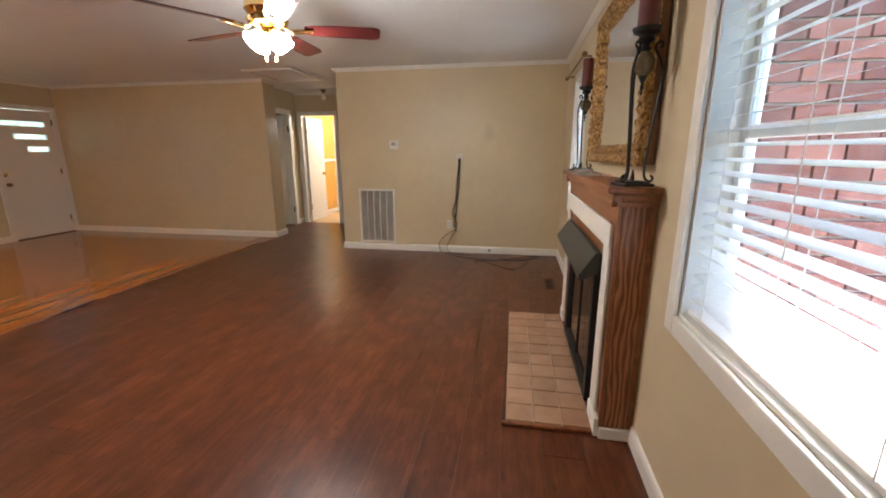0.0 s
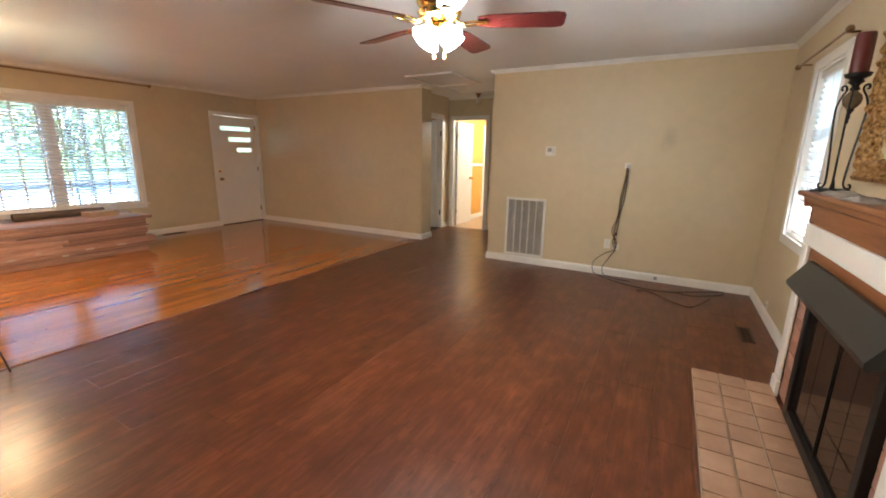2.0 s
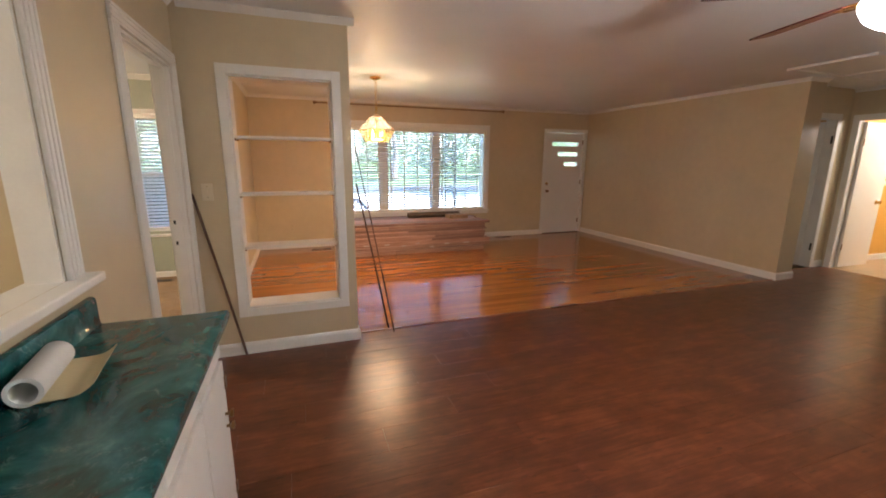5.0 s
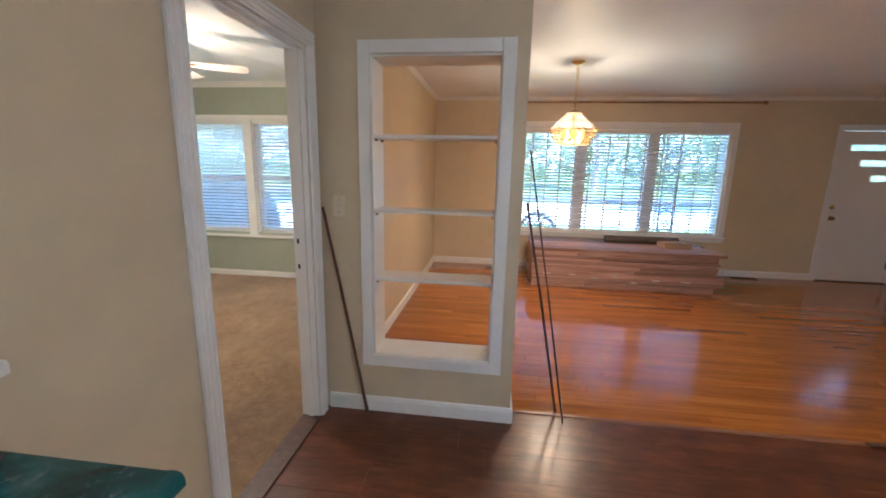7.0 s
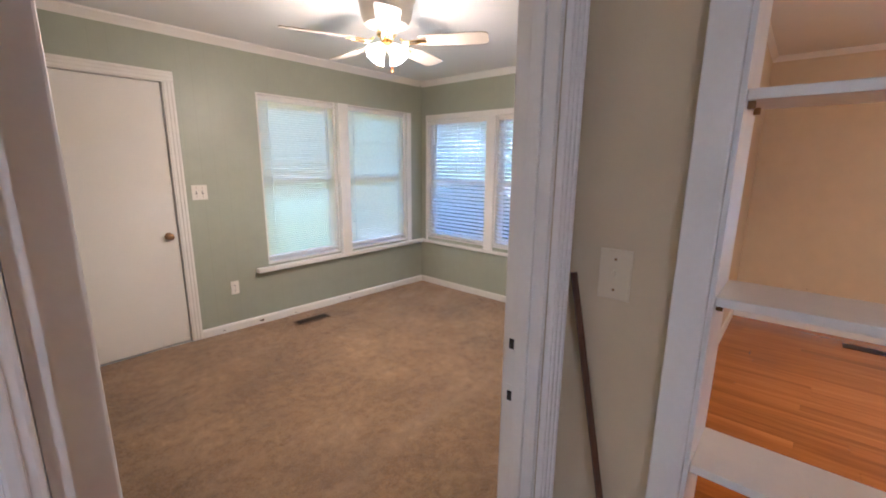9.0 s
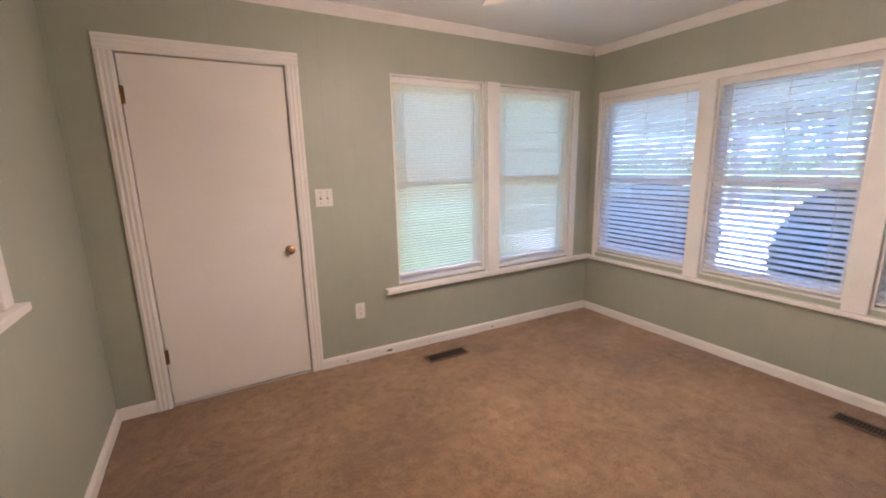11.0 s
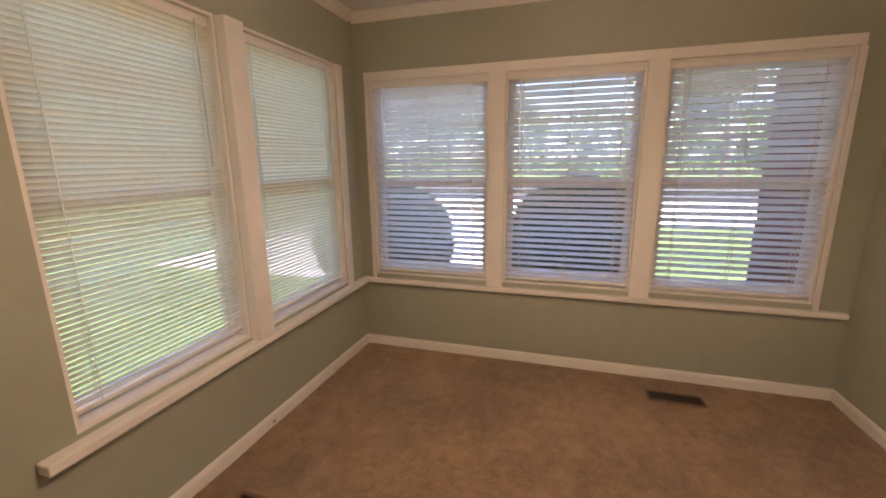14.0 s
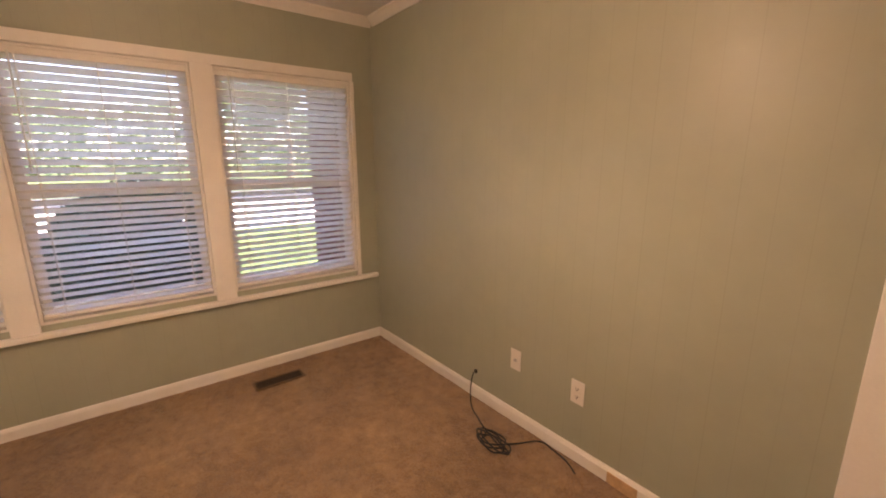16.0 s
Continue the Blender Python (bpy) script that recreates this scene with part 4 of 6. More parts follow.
for q in LITES:
    bm = bmesh.new()
    span(bm, PF, q[0] - 0.012, q[1] + 0.012, -0.018, -0.010, q[2] - 0.012, q[2], 0.002)
    span(bm, PF, q[0] - 0.012, q[1] + 0.012, -0.018, -0.010, q[3], q[3] + 0.012, 0.002)
    span(bm, PF, q[0] - 0.012, q[0], -0.018, -0.010, q[2], q[3], 0.002)
    span(bm, PF, q[1], q[1] + 0.012, -0.018, -0.010, q[2], q[3], 0.002)
    part("lite_frame", bm, DOOR_WHITE, fd)
    bm = bmesh.new()
    span(bm, PF, *q[:2], -0.042, -0.038, *q[2:])
    part("lite", bm, DOOR_LITE, fd, "textured obscure glass")
knob(fd, PF(5.543, -0.018, 0.875), (1, 0, 0), BRONZE)
knob(fd, PF(5.535, -0.018, 1.025), (1, 0, 0), BRASS, 0.02, 0.016, "deadbolt")
for z in (0.25, 1.05, 1.85):
    hinge(fd, PF, u1 - 0.004, z, -0.016)
bm = bmesh.new()
span(bm, PF, u0, u1, -0.19, 0.03, 0.0005, 0.011, 0.003)
part("threshold", bm, VENT_BROWN, fd, "dark worn threshold")

# sunroom back door
sd = thing("door_2", (0, 0, 0), "plain white flush door, closed, brass knob", "door", kind="structure")
u0, u1, z0, z1 = SUN_DOOR
casing(sd, PS, u0, u1, z0, z1, 0.08, 0.018, 3, True)
bm = bmesh.new()
span(bm, PS, u0 + 0.005, u1 - 0.005, -0.046, -0.006, 0.014, z1 - 0.005, 0.003)
part("leaf", bm, DOOR_WHITE, sd)
bm = bmesh.new()
span(bm, PS, u0, u1, -0.15, -0.05, 0.0, z1)
part("stop", bm, TRIM, sd)
knob(sd, PS(-3.40, -0.006, 0.90), (0, 1, 0), BRONZE)
for z in (0.33, 1.83):
    hinge(sd, PS, u1 - 0.002, z, -0.004)

# doorway between family room and sunroom, its door swung back against the wall
kd = thing("door_3", (0, 0, 0), "white painted door swung wide open, worn jamb with strike plates", "door", kind="structure")
PK = at_wall("y", Y_KITCHEN, 1)
PN = at_wall("y", Y_SUN_N, -1)
u0, u1, z0, z1 = KITCHEN_DOOR
casing(kd, PK, u0, u1, z0, z1, 0.077, 0.018, 3, True)
casing(kd, PN, u0, u1, z0, z1, 0.12, 0.016, 3)
bm = bmesh.new()
span(bm, PK, u0 + 0.001, u0 + 0.014, -0.093, -0.002, 0, z1)
span(bm, PK, u1 - 0.014, u1 - 0.001, -0.093, -0.002, 0, z1)
span(bm, PK, u0 + 0.014, u1 - 0.014, -0.093, -0.002, z1 - 0.014, z1 - 0.001)
span(bm, PK, u0 + 0.014, u0 + 0.026, -0.060, -0.030, 0, z1 - 0.014, 0.002)
span(bm, PK, u0 + 0.026, u1 - 0.014, -0.060, -0.030, z1 - 0.026, z1 - 0.014, 0.002)
span(bm, PK, u1 - 0.050, u1 - 0.014, -0.109, -0.066, 0, z1 - 0.014, 0.003)
part("jamb", bm, TRIM, kd)
for z in (0.91, 1.05):
    bm = bmesh.new()
    span(bm, PK, u0 + 0.0142, u0 + 0.016, -0.090, -0.064, z - 0.03, z + 0.03)
    part("strike_plate", bm, TRIM, kd)
    bm = bmesh.new()
    span(bm, PK, u0 + 0.0155, u0 + 0.0172, -0.083, -0.070, z - 0.013, z + 0.013)
    part("strike_hole", bm, DARK_SLOT, kd)
part("leaf", boxed((-2.424, -0.89, 0.012), (-2.388, -0.072, 2.01), 0.003), DOOR_WHITE, kd)
knob(kd, (-2.424, -0.83, 0.88), (-1, 0, 0), BRASS, 0.026, 0.062)
knob(kd, (-2.424, -0.83, 1.09), (-1, 0, 0), BRASS, 0.022, 0.035, "deadbolt")
bm = bmesh.new()
span(bm, PK, u0 + 0.014, u1 - 0.014, -0.10, 0.01, 0.001, 0.010, 0.003)
tagged(part("threshold", bm, STICK), "dark wooden threshold strip between laminate and carpet", "threshold", kind="structure")

# hallway doors
hd = thing("door_4", (0, 0, 0), "white bathroom door standing ajar into a bright room", "door", kind="structure")
PH = at_wall("y", Y_HALL, -1)
casing(hd, PH, -3.665, -3.005, 0, 2.03, 0.075, 0.018, 3)
bm = boxed((0, -0.018, 0.012), (0.64, 0.018, 2.012), 0.003)
leaf = part("leaf", bm, DOOR_WHITE, hd)
leaf.matrix_basis = pose(-3.640, Y_HALL + 0.085, 0, 0, 0, 88)
kb = knob(leaf, (0.54, -0.018, 0.93), (0, -1, 0), BRASS)
for z in (0.3, 1.75):
    bm = boxed((-0.008, -0.022, z - 0.045), (0.008, -0.016, z + 0.045))
    part("hinge", bm, BRONZE, leaf)
wd = thing("door_5", (0, 0, 0), "dim open bedroom doorway with white casing", "door", kind="structure")
PW = at_wall("x", X_HALL_W, 1)
casing(wd, PW, 6.86, 7.62, 0, 2.04, 0.075, 0.018, 3)
bm = boxed((-0.76, -0.018, 0.012), (0.0, 0.018, 2.02), 0.003)
leaf = part("leaf", bm, DOOR_WHITE, wd)
leaf.matrix_basis = pose(X_HALL_W - 0.11, 7.605, 0, 0, 0, 20)
for z in (0.3, 1.78):
    bm = boxed((X_HALL_W - 0.02, 7.600, z - 0.05), (X_HALL_W - 0.003, 7.6185, z + 0.05))
    part("hinge", bm, BLACK, wd)
rail = prism([(0, 0), (0.02, 0.006), (0.024, 0.03), (0.012, 0.06), (0, 0.065)], (X_HALL_W, 8.75, 1.15), (X_HALL_W, 9.53, 1.15), (1, 0))
tagged(part("chair_rail", rail, TRIM), "white chair rail on mustard wall", "molding", kind="structure")

bc = thing("trim_bath", (0, 0, 0), "white upright casing on the mustard bathroom wall", "trim", kind="structure")
part("casing", boxed((X_HALL_W + 0.0005, 9.53, 0.0), (X_HALL_W + 0.024, 9.70, 2.06), 0.004), TRIM, bc)
tagged(part("shower_panel", boxed((X_HALL_W + 0.0005, 9.70, 0.0), (X_HALL_W + 0.012, 9.995, 2.0), 0.003), CREAM), "pale cream shower panel", "shower panel", kind="structure")

# ---- family room ----
# fireplace surround
fp = thing("fireplace", (0.88, 3.0, 0), "oak fireplace surround with white inner trim and a stepped mantel", "fireplace")
inv = fp.matrix_basis.inverted()


def under(ob, parent):
    """Keeps a mesh drawn in world metres in place under a thing that has its own base point."""
    ob.parent = parent
    ob.matrix_parent_inverse = parent.matrix_basis.inverted()
    return ob


def wpart(name, bm, mat, parent, label=""):
    ob = part(name, bm, mat, None, label)
    return under(ob, parent)


wpart("side_panel", boxed((0.822, 2.235, 0.03), (0.954, 2.255, 1.14), 0.002), OAK, fp, "boldly grained oak veneer panel")
wpart("side_panel", boxed((0.822, 3.765, 0.03), (0.954, 3.785, 1.14), 0.002), OAK, fp)
for y0, y1 in ((2.228, 2.258), (3.762, 3.792)):
    wpart("stile", boxed((0.800, y0, 0.03), (0.822, y1, 1.14), 0.004), OAK_Y, fp)
    wpart("back_stile", boxed((0.930, y0 - 0.004, 0.03), (0.955, y1 + 0.004, 1.14), 0.004), OAK_Y, fp)
wpart("rope_molding", rod(bent([(0.814 + 0.0012 * math.cos(k * 2.1), 2.230 + 0.0012 * math.sin(k * 2.1), 0.05 + k * 0.0075) for k in range(145)], 1), 0.0055, 6), OAK_Y, fp)
wpart("frieze", boxed((0.802, 2.258, 1.05), (0.83, 3.762, 1.14), 0.002), OAK_Y, fp)
wpart("inner_board", boxed((0.806, 2.40, 0.86), (0.83, 3.66, 1.05), 0.002), OAK_Y, fp)
wpart("white_trim", boxed((0.786, 2.288, 0.932), (0.802, 3.765, 1.048), 0.005), TRIM, fp, "white painted trim board")
for y0, y1 in ((2.288, 2.405), (3.655, 3.765)):
    wpart("white_trim", boxed((0.788, y0, 0.10), (0.803, y1, 0.932), 0.005), TRIM, fp)
    wpart("plinth_block", boxed((0.780, y0 - (0.06 if y0 < 3 else 0.01), 0.0), (0.803, y1 + 0.003, 0.10), 0.005), TRIM, fp)
wpart("foot_trim", boxed((0.803, 2.212, 0.0), (0.955, 2.229, 0.06), 0.004), TRIM, fp)
bm = prism([(0, 0), (0.012, 0.0), (0.016, 0.018), (0.030, 0.030), (0.036, 0.052), (0.052, 0.060), (0, 0.060)], (0.802, 2.195, 1.135), (0.802, 3.83, 1.135), (-1, 0))
wpart("mantel_molding", bm, OAK_Y, fp)
for y, out in ((2.229, -1), (3.791, 1)):
    bm = prism([(0, 0), (0.012, 0.0), (0.016, 0.018), (0.030, 0.030), (0.036, 0.052), (0.052, 0.060), (0, 0.060)], (0.766, y, 1.135), (0.954, y, 1.135), (0, out))
    wpart("mantel_molding", bm, OAK_Y, fp)
wpart("mantel_shelf", boxed((0.738, 2.165, 1.195), (0.955, 3.855, 1.222), 0.008), OAK_Y, fp, "oak shelf with a rounded edge")
for k in range(11):
    z = 0.02 + k * 0.0735
    for y0, y1 in ((2.408, 2.478), (3.405, 3.652)):
        wpart("surround_tile", boxed((0.806, y0 + 0.003, z), (0.818, y1 - 0.003, z + 0.069), 0.002), PINK_TILE, fp)
wpart("backing", boxed((0.819, 2.24, 0.0), (0.954, 3.76, 1.06)), GROUT, fp)

ins = thing("fireplace_insert", (0.78, 2.92, 0), "black fireplace insert with smoked glass doors and a sloping hood", "fireplace insert")
for lo, hi in (((0.775, 2.48, 0.03), (0.815, 2.53, 0.85)), ((0.775, 3.34, 0.03), (0.815, 3.405, 0.85)), ((0.775, 2.53, 0.03), (0.815, 3.34, 0.085)), ((0.775, 2.53, 0.79), (0.815, 3.34, 0.85))):
    wpart("door_frame", boxed(lo, hi, 0.004), BLACK, ins)
for k in range(4):
    y0 = 2.532 + k * 0.202
    wpart("glass_door", boxed((0.796, y0 + 0.002, 0.087), (0.804, y0 + 0.200, 0.788), 0.002), SMOKE_GLASS, ins, "smoked glass panel")
    if k == 2:
        wpart("door_stile", boxed((0.788, y0 - 0.003, 0.086), (0.7955, y0 + 0.003, 0.789), 0.002), BLACK, ins)
bm = prism([(0, 0.0), (0.002, -0.10), (0.085, -0.145), (0.095, -0.135), (0.095, -0.115), (0.02, 0.0)], (0.780, 2.405, 0.885), (0.780, 3.455, 0.885), (-1, 0))
wpart("hood", bm, HOOD, ins, "sloping black enamel hood")

hearth = thing("hearth", (0.57, 3.0, 0), "low hearth of square tan tiles with pale grout", "hearth")
wpart("bed", boxed((0.357, 2.262, 0.0005), (0.784, 3.752, 0.012)), GROUT, hearth)
wpart("edge_strip", boxed((0.335, 2.236, 0.0005), (0.79, 2.260, 0.020), 0.005), OAK_Y, hearth, "dark wooden edge strip")
wpart("edge_strip", boxed((0.335, 2.262, 0.0005), (0.355, 3.752, 0.018), 0.005), LAMINATE, hearth)
tile_me = None
for i in range(3):
    for j in range(10):
        if tile_me is None:
            ob = part("tile", boxed((-0.068, -0.0715, 0), (0.068, 0.0715, 0.009), 0.003), HEARTH_TILE)
            tile_me = ob.data
        else:
            ob = new("tile", tile_me)
        ob.parent = hearth
        ob.matrix_basis = pose(0.358 + 0.142 * i + 0.071 - 0.57, 2.263 + 0.1489 * j + 0.0745 - 3.0, 0.0115, random.uniform(-0.25, 0.25), random.uniform(-0.25, 0.25))

# mirror over the mantel
mi = thing("wall_mirror", (0.94, 3.0, 1.298), "large mirror in a heavy carved gilt frame above the mantel", "mirror")
MY0, MY1, MZ0, MZ1 = 2.325, 3.56, 1.298, 2.21
wpart("back_board", boxed((0.915, MY0 + 0.01, MZ0 + 0.01), (0.954, MY1 - 0.01, MZ1 - 0.01), 0.003), FRAME_SIDE, mi)
wpart("mirror_glass", boxed((0.909, MY0 + 0.10, MZ0 + 0.10), (0.914, MY1 - 0.10, MZ1 - 0.10)), MIRROR, mi, "clear mirror glass")


def carved(name, p0, p1, inward, parent):
    """A frame side with a moulded section, roughened into leafwork."""
    a, b, w = Vector(p0), Vector(p1), Vector(inward)
    section = [(0.0, 0.0), (0.0, 0.035), (0.018, 0.046), (0.036, 0.030), (0.05, 0.022), (0.072, 0.038), (0.088, 0.028), (0.105, 0.004), (0.105, 0.0)]
    bm = bmesh.new()
    n = max(8, int((b - a).length / 0.008))
    L = (b - a).length
    rings = []
    for i in range(n + 1):
        p = a.lerp(b, i / n)
        ring = []
        for k, (u, h) in enumerate(section):
            cut = u  # mitre at both ends
            s = min(max(i / n * L, cut), L - cut)
            q = a + (b - a).normalized() * s
            wob = 0.0
            if 0 < k < len(section) - 1 and k not in (4,):
                wob = 0.010 * noise.noise((s * 42, u * 60, h * 20 + p0[1])) + 0.005 * math.sin(s * 95 + u * 40)
            ring.append(bm.verts.new(q + w * u + Vector((-max(0.0, h + wob), 0, 0))))
        rings.append(ring)
    for r0, r1 in zip(rings, rings[1:]):
        for k in range(len(section) - 1):
            try:
                bm.faces.new((r0[k], r0[k + 1], r1[k + 1], r1[k])).smooth = True
            except ValueError:
                pass
    bmesh.ops.remove_doubles(bm, verts=bm.verts, dist=1e-6)
    bmesh.ops.recalc_face_normals(bm, faces=bm.faces)
    return wpart(name, bm, GILT, parent, "carved gilt leafwork")


FX = 0.9145
carved("frame_rail", (FX, MY0, MZ0), (FX, MY1, MZ0), (0, 0, 1), mi)
carved("frame_rail", (FX, MY0, MZ1), (FX, MY1, MZ1), (0, 0, -1), mi)
carved("frame_stile", (FX, MY0, MZ0), (FX, MY0, MZ1), (0, 1, 0), mi)
carved("frame_stile", (FX, MY1, MZ0), (FX, MY1, MZ1), (0, -1, 0), mi)


def candle_stand(at, h, turn):
    """A wrought-iron stand: plate, three bowed scroll legs, a glass ball, a cup, and a pillar candle on it."""
    t = thing("candle_stand", at, "tall black wrought-iron candle stand with a glass ball", "candle holder", "candle stands on the mantel", turn=turn)
    bm = boxed((-0.062, -0.07, 0.0), (0.062, 0.07, 0.012), 0.004)
    box(bm, (-0.05, -0.056, 0.012), (0.05, 0.056, 0.02), 0.004)
    part("base_plate", bm, BLACK, t)
    part("spike", turned([(0.006, 0.02), (0.010, 0.03), (0.004, 0.06), (0.0001, 0.07)], 10), BLACK, t)
    for k in range(3):
        a = radians(90 + 120 * k)
        def q(r, z):
            return (r * math.cos(a), r * math.sin(a), z)
        pts = [q(0.066, 0.045), q(0.076, 0.036), q(0.074, 0.024), q(0.060, 0.022), q(0.046, 0.036), q(0.042, 0.09 * h / 0.67), q(0.052, 0.36 * h), q(0.066, 0.60 * h), q(0.070, 0.74 * h), q(0.056, 0.83 * h), q(0.038, 0.885 * h), q(0.040, 0.92 * h), q(0.056, 0.93 * h), q(0.062, 0.905 * h), q(0.053, 0.893 * h)]
        part("leg", rod(bent(pts, 5), 0.0052, 8), BLACK, t)
    zb = 0.80 * h
    part("glass_ball", turned([(0.004, zb - 0.045), (0.020, zb - 0.040), (0.036, zb - 0.018), (0.040, zb + 0.006), (0.034, zb + 0.026), (0.018, zb + 0.042), (0.012, zb + 0.05)], 20), AMBER_GLASS, t, "crackled amber glass ball")
    part("finial", turned([(0.0001, zb - 0.12), (0.005, zb - 0.112), (0.003, zb - 0.10), (0.008, zb - 0.085), (0.004, zb - 0.072), (0.012, zb - 0.058), (0.018, zb - 0.044)], 12), BLACK, t)
    part("cup", turned([(0.012, zb + 0.045), (0.022, zb + 0.055), (0.014, zb + 0.07), (0.016, h - 0.045), (0.034, h - 0.03), (0.026, h - 0.016), (0.050, h - 0.004), (0.056, h + 0.012), (0.050, h + 0.012), (0.030, h), (0.0001, h)], 20), BLACK, t)
    c = thing("pillar_candle", (at[0], at[1], at[2] + h + 0.001), "dark red pillar candle, partly burned", "candle", "pillar candles", turn=turn)
    part("wax", smooth(turned([(0.040, 0.0), (0.040, 0.195), (0.037, 0.204), (0.028, 0.199), (0.0001, 0.188)], 22)), CANDLE, c)
    part("wick", rod([(0, 0, 0.185), (0.003, 0.001, 0.203)], 0.0015, 6), BLACK, c)


candle_stand((0.848, 2.255, 1.2225), 0.60, 12)
candle_stand((0.862, 3.76, 1.2225), 0.60, 40)


def crumpled_bag(at, size, seed, label):
    bm = bmesh.new()
    nx, ny = 16, 26
    vs = []
    for i in range(nx + 1):
        row = []
        for j in range(ny + 1):
            u, v = i / nx - 0.5, j / ny - 0.5
            edge = max(0.0, 1 - (2 * abs(u)) ** 3) * max(0.0, 1 - (2 * abs(v)) ** 3)
            hgt = edge * size[2] * (0.55 + 0.45 * abs(noise.noise((u * 5 + seed, v * 7, seed)))) + edge * 0.010 * abs(noise.noise((u * 17, v * 21, seed)))
            row.append(bm.verts.new((u * size[0] * (1 + 0.12 * noise.noise((v * 6, seed, 1))), v * size[1] * (1 + 0.1 * noise.noise((u * 6, seed, 2))), hgt + 0.001)))
        vs.append(row)
    for i in range(nx):
        for j in range(ny):
            bm.faces.new((vs[i][j], vs[i + 1][j], vs[i + 1][j + 1], vs[i][j + 1])).smooth = True
    rim = [e for e in bm.edges if e.is_boundary]
    bmesh.ops.holes_fill(bm, edges=rim)
    ob = part("plastic_bag", bm, PLASTIC_BAG)
    ob.matrix_basis = pose(*at)
    return tagged(ob, label, "bag")


crumpled_bag((0.835, 3.50, 1.2225), (0.15, 0.20, 0.030), 3.1, "dark grey folded plastic packet on the mantel")
crumpled_bag((0.825, 3.14, 1.2225), (0.13, 0.30, 0.020), 7.7, "crumpled pale plastic packet on the mantel")


def curtain_rod(p0, p1, standoff, label, r=0.008):
    a, b = Vector(p0), Vector(p1)
    t = thing("curtain_rod", p0, label, "curtain rod")
    wpart("rod", rod([a, b], r, 10), BRONZE, t)
    d = (b - a).normalized()
    for p, s in ((a, -1), (b, 1)):
        m = Matrix.Translation(p) @ (d * s).to_track_quat("Z", "Y").to_matrix().to_4x4()
        wpart("finial", turned([(r, 0), (r * 1.6, 0.006), (r * 1.2, 0.014), (r * 2.6, 0.028), (r * 2.8, 0.042), (r * 1.8, 0.056), (0.0001, 0.062)], 14, m), BRONZE, t)
        q = p - d * s * 0.05
        wpart("bracket", rod([q, q + Vector(standoff)], 0.006, 8), BRONZE, t)


curtain_rod((0.885, 4.20, 2.145), (0.885, 5.31, 2.145), (0.070, 0, 0), "thin antique brass curtain rod above the corner window")
curtain_rod((X_FRONT + 0.09, 1.12, 2.358), (X_FRONT + 0.09, 4.40, 2.358), (-0.089, 0, 0), "long slim brass curtain rod over the front window", 0.010)


def ceiling_fan(name, at, drop, angle, blade_mat, house_mat, metal, shade_mat, label, reach=0.66, hugger=False):
    """A five-blade fan with a light kit; at: the ceiling above it; drop: how far the blades hang."""
    t = thing(name, at, label, "ceiling fan", turn=angle)
    if hugger:
        part("housing", smooth(turned([(0.170, 0.0), (0.176, -0.006), (0.166, -0.016), (0.152, -0.10), (0.132, -0.145), (0.09, -0.160), (0.0001, -0.162)], 32)), house_mat, t)
        part("collar", turned([(0.05, -0.155), (0.062, -0.17), (0.062, -0.20), (0.045, -0.215), (0.03, -0.235), (0.0001, -0.236)], 24), metal, t)
    else:
        part("canopy", turned([(0.075, 0.0), (0.075, -0.012), (0.06, -0.04), (0.02, -0.055), (0.0001, -0.056)], 24), metal, t)
        part("downrod", rod([(0, 0, -0.05), (0, 0, -drop + 0.16)], 0.012, 12), metal, t)
        part("motor", smooth(turned([(0.03, -drop + 0.17), (0.085, -drop + 0.16), (0.115, -drop + 0.135), (0.12, -drop + 0.09), (0.10, -drop + 0.06), (0.115, -drop + 0.045), (0.105, -drop + 0.02), (0.06, -drop), (0.0001, -drop - 0.005)], 32)), metal, t)
    z = -drop
    for k in range(5):
        a = radians(72 * k)
        bm = bmesh.new()
        m = Matrix.Rotation(a, 4, "Z") @ Matrix.Translation((0, 0, z)) @ Matrix.Rotation(radians(-12), 4, "X")
        outline = []
        for s, w in ((0.20, 0.042), (0.26, 0.056), (0.40, 0.063), (reach - 0.05, 0.068), (reach - 0.012, 0.060), (reach, 0.040)):
            outline.append((s, w))
        top = [bm.verts.new(m @ Vector((s, w, 0.003))) for s, w in outline] + [bm.verts.new(m @ Vector((s, -w, 0.003))) for s, w in reversed(outline)]
        bot = [bm.verts.new(m @ Vector((s, w, -0.003))) for s, w in outline] + [bm.verts.new(m @ Vector((s, -w, -0.003))) for s, w in reversed(outline)]
        bm.faces.new(top)
        bm.faces.new(list(reversed(bot)))
        for i in range(len(top)):
            j = (i + 1) % len(top)
            bm.faces.new((top[i], bot[i], bot[j], top[j]))
        bmesh.ops.recalc_face_normals(bm, faces=bm.faces)
        blade = part("blade", bm, blade_mat, t)
        bm = bmesh.new()
        R = Matrix.Rotation(a, 4, "Z")
        for side in (-1, 1):
            tube(bm, [R @ Vector(p) for p in bent([(0.085, 0.0, z + 0.012), (0.12, 0.020 * side, z - 0.012), (0.165, 0.026 * side, z - 0.010), (0.21, 0.020 * side, z - 0.006), (0.235, 0.0, z - 0.006)], 4)], 0.006, 6)
        box(bm, (0.19, -0.028, -0.010), (0.25, 0.028, -0.005), 0.002, R @ Matrix.Translation((0, 0, z)))
        part("blade_iron", bm, metal, blade)
    part("light_fitter", smooth(turned([(0.03, z - 0.0), (0.05, z - 0.015), (0.055, z - 0.035), (0.045, z - 0.05), (0.022, z - 0.06), (0.0001, z - 0.062)], 24)), metal, t)
    for k in range(4):
        a = radians(45 + 90 * k)
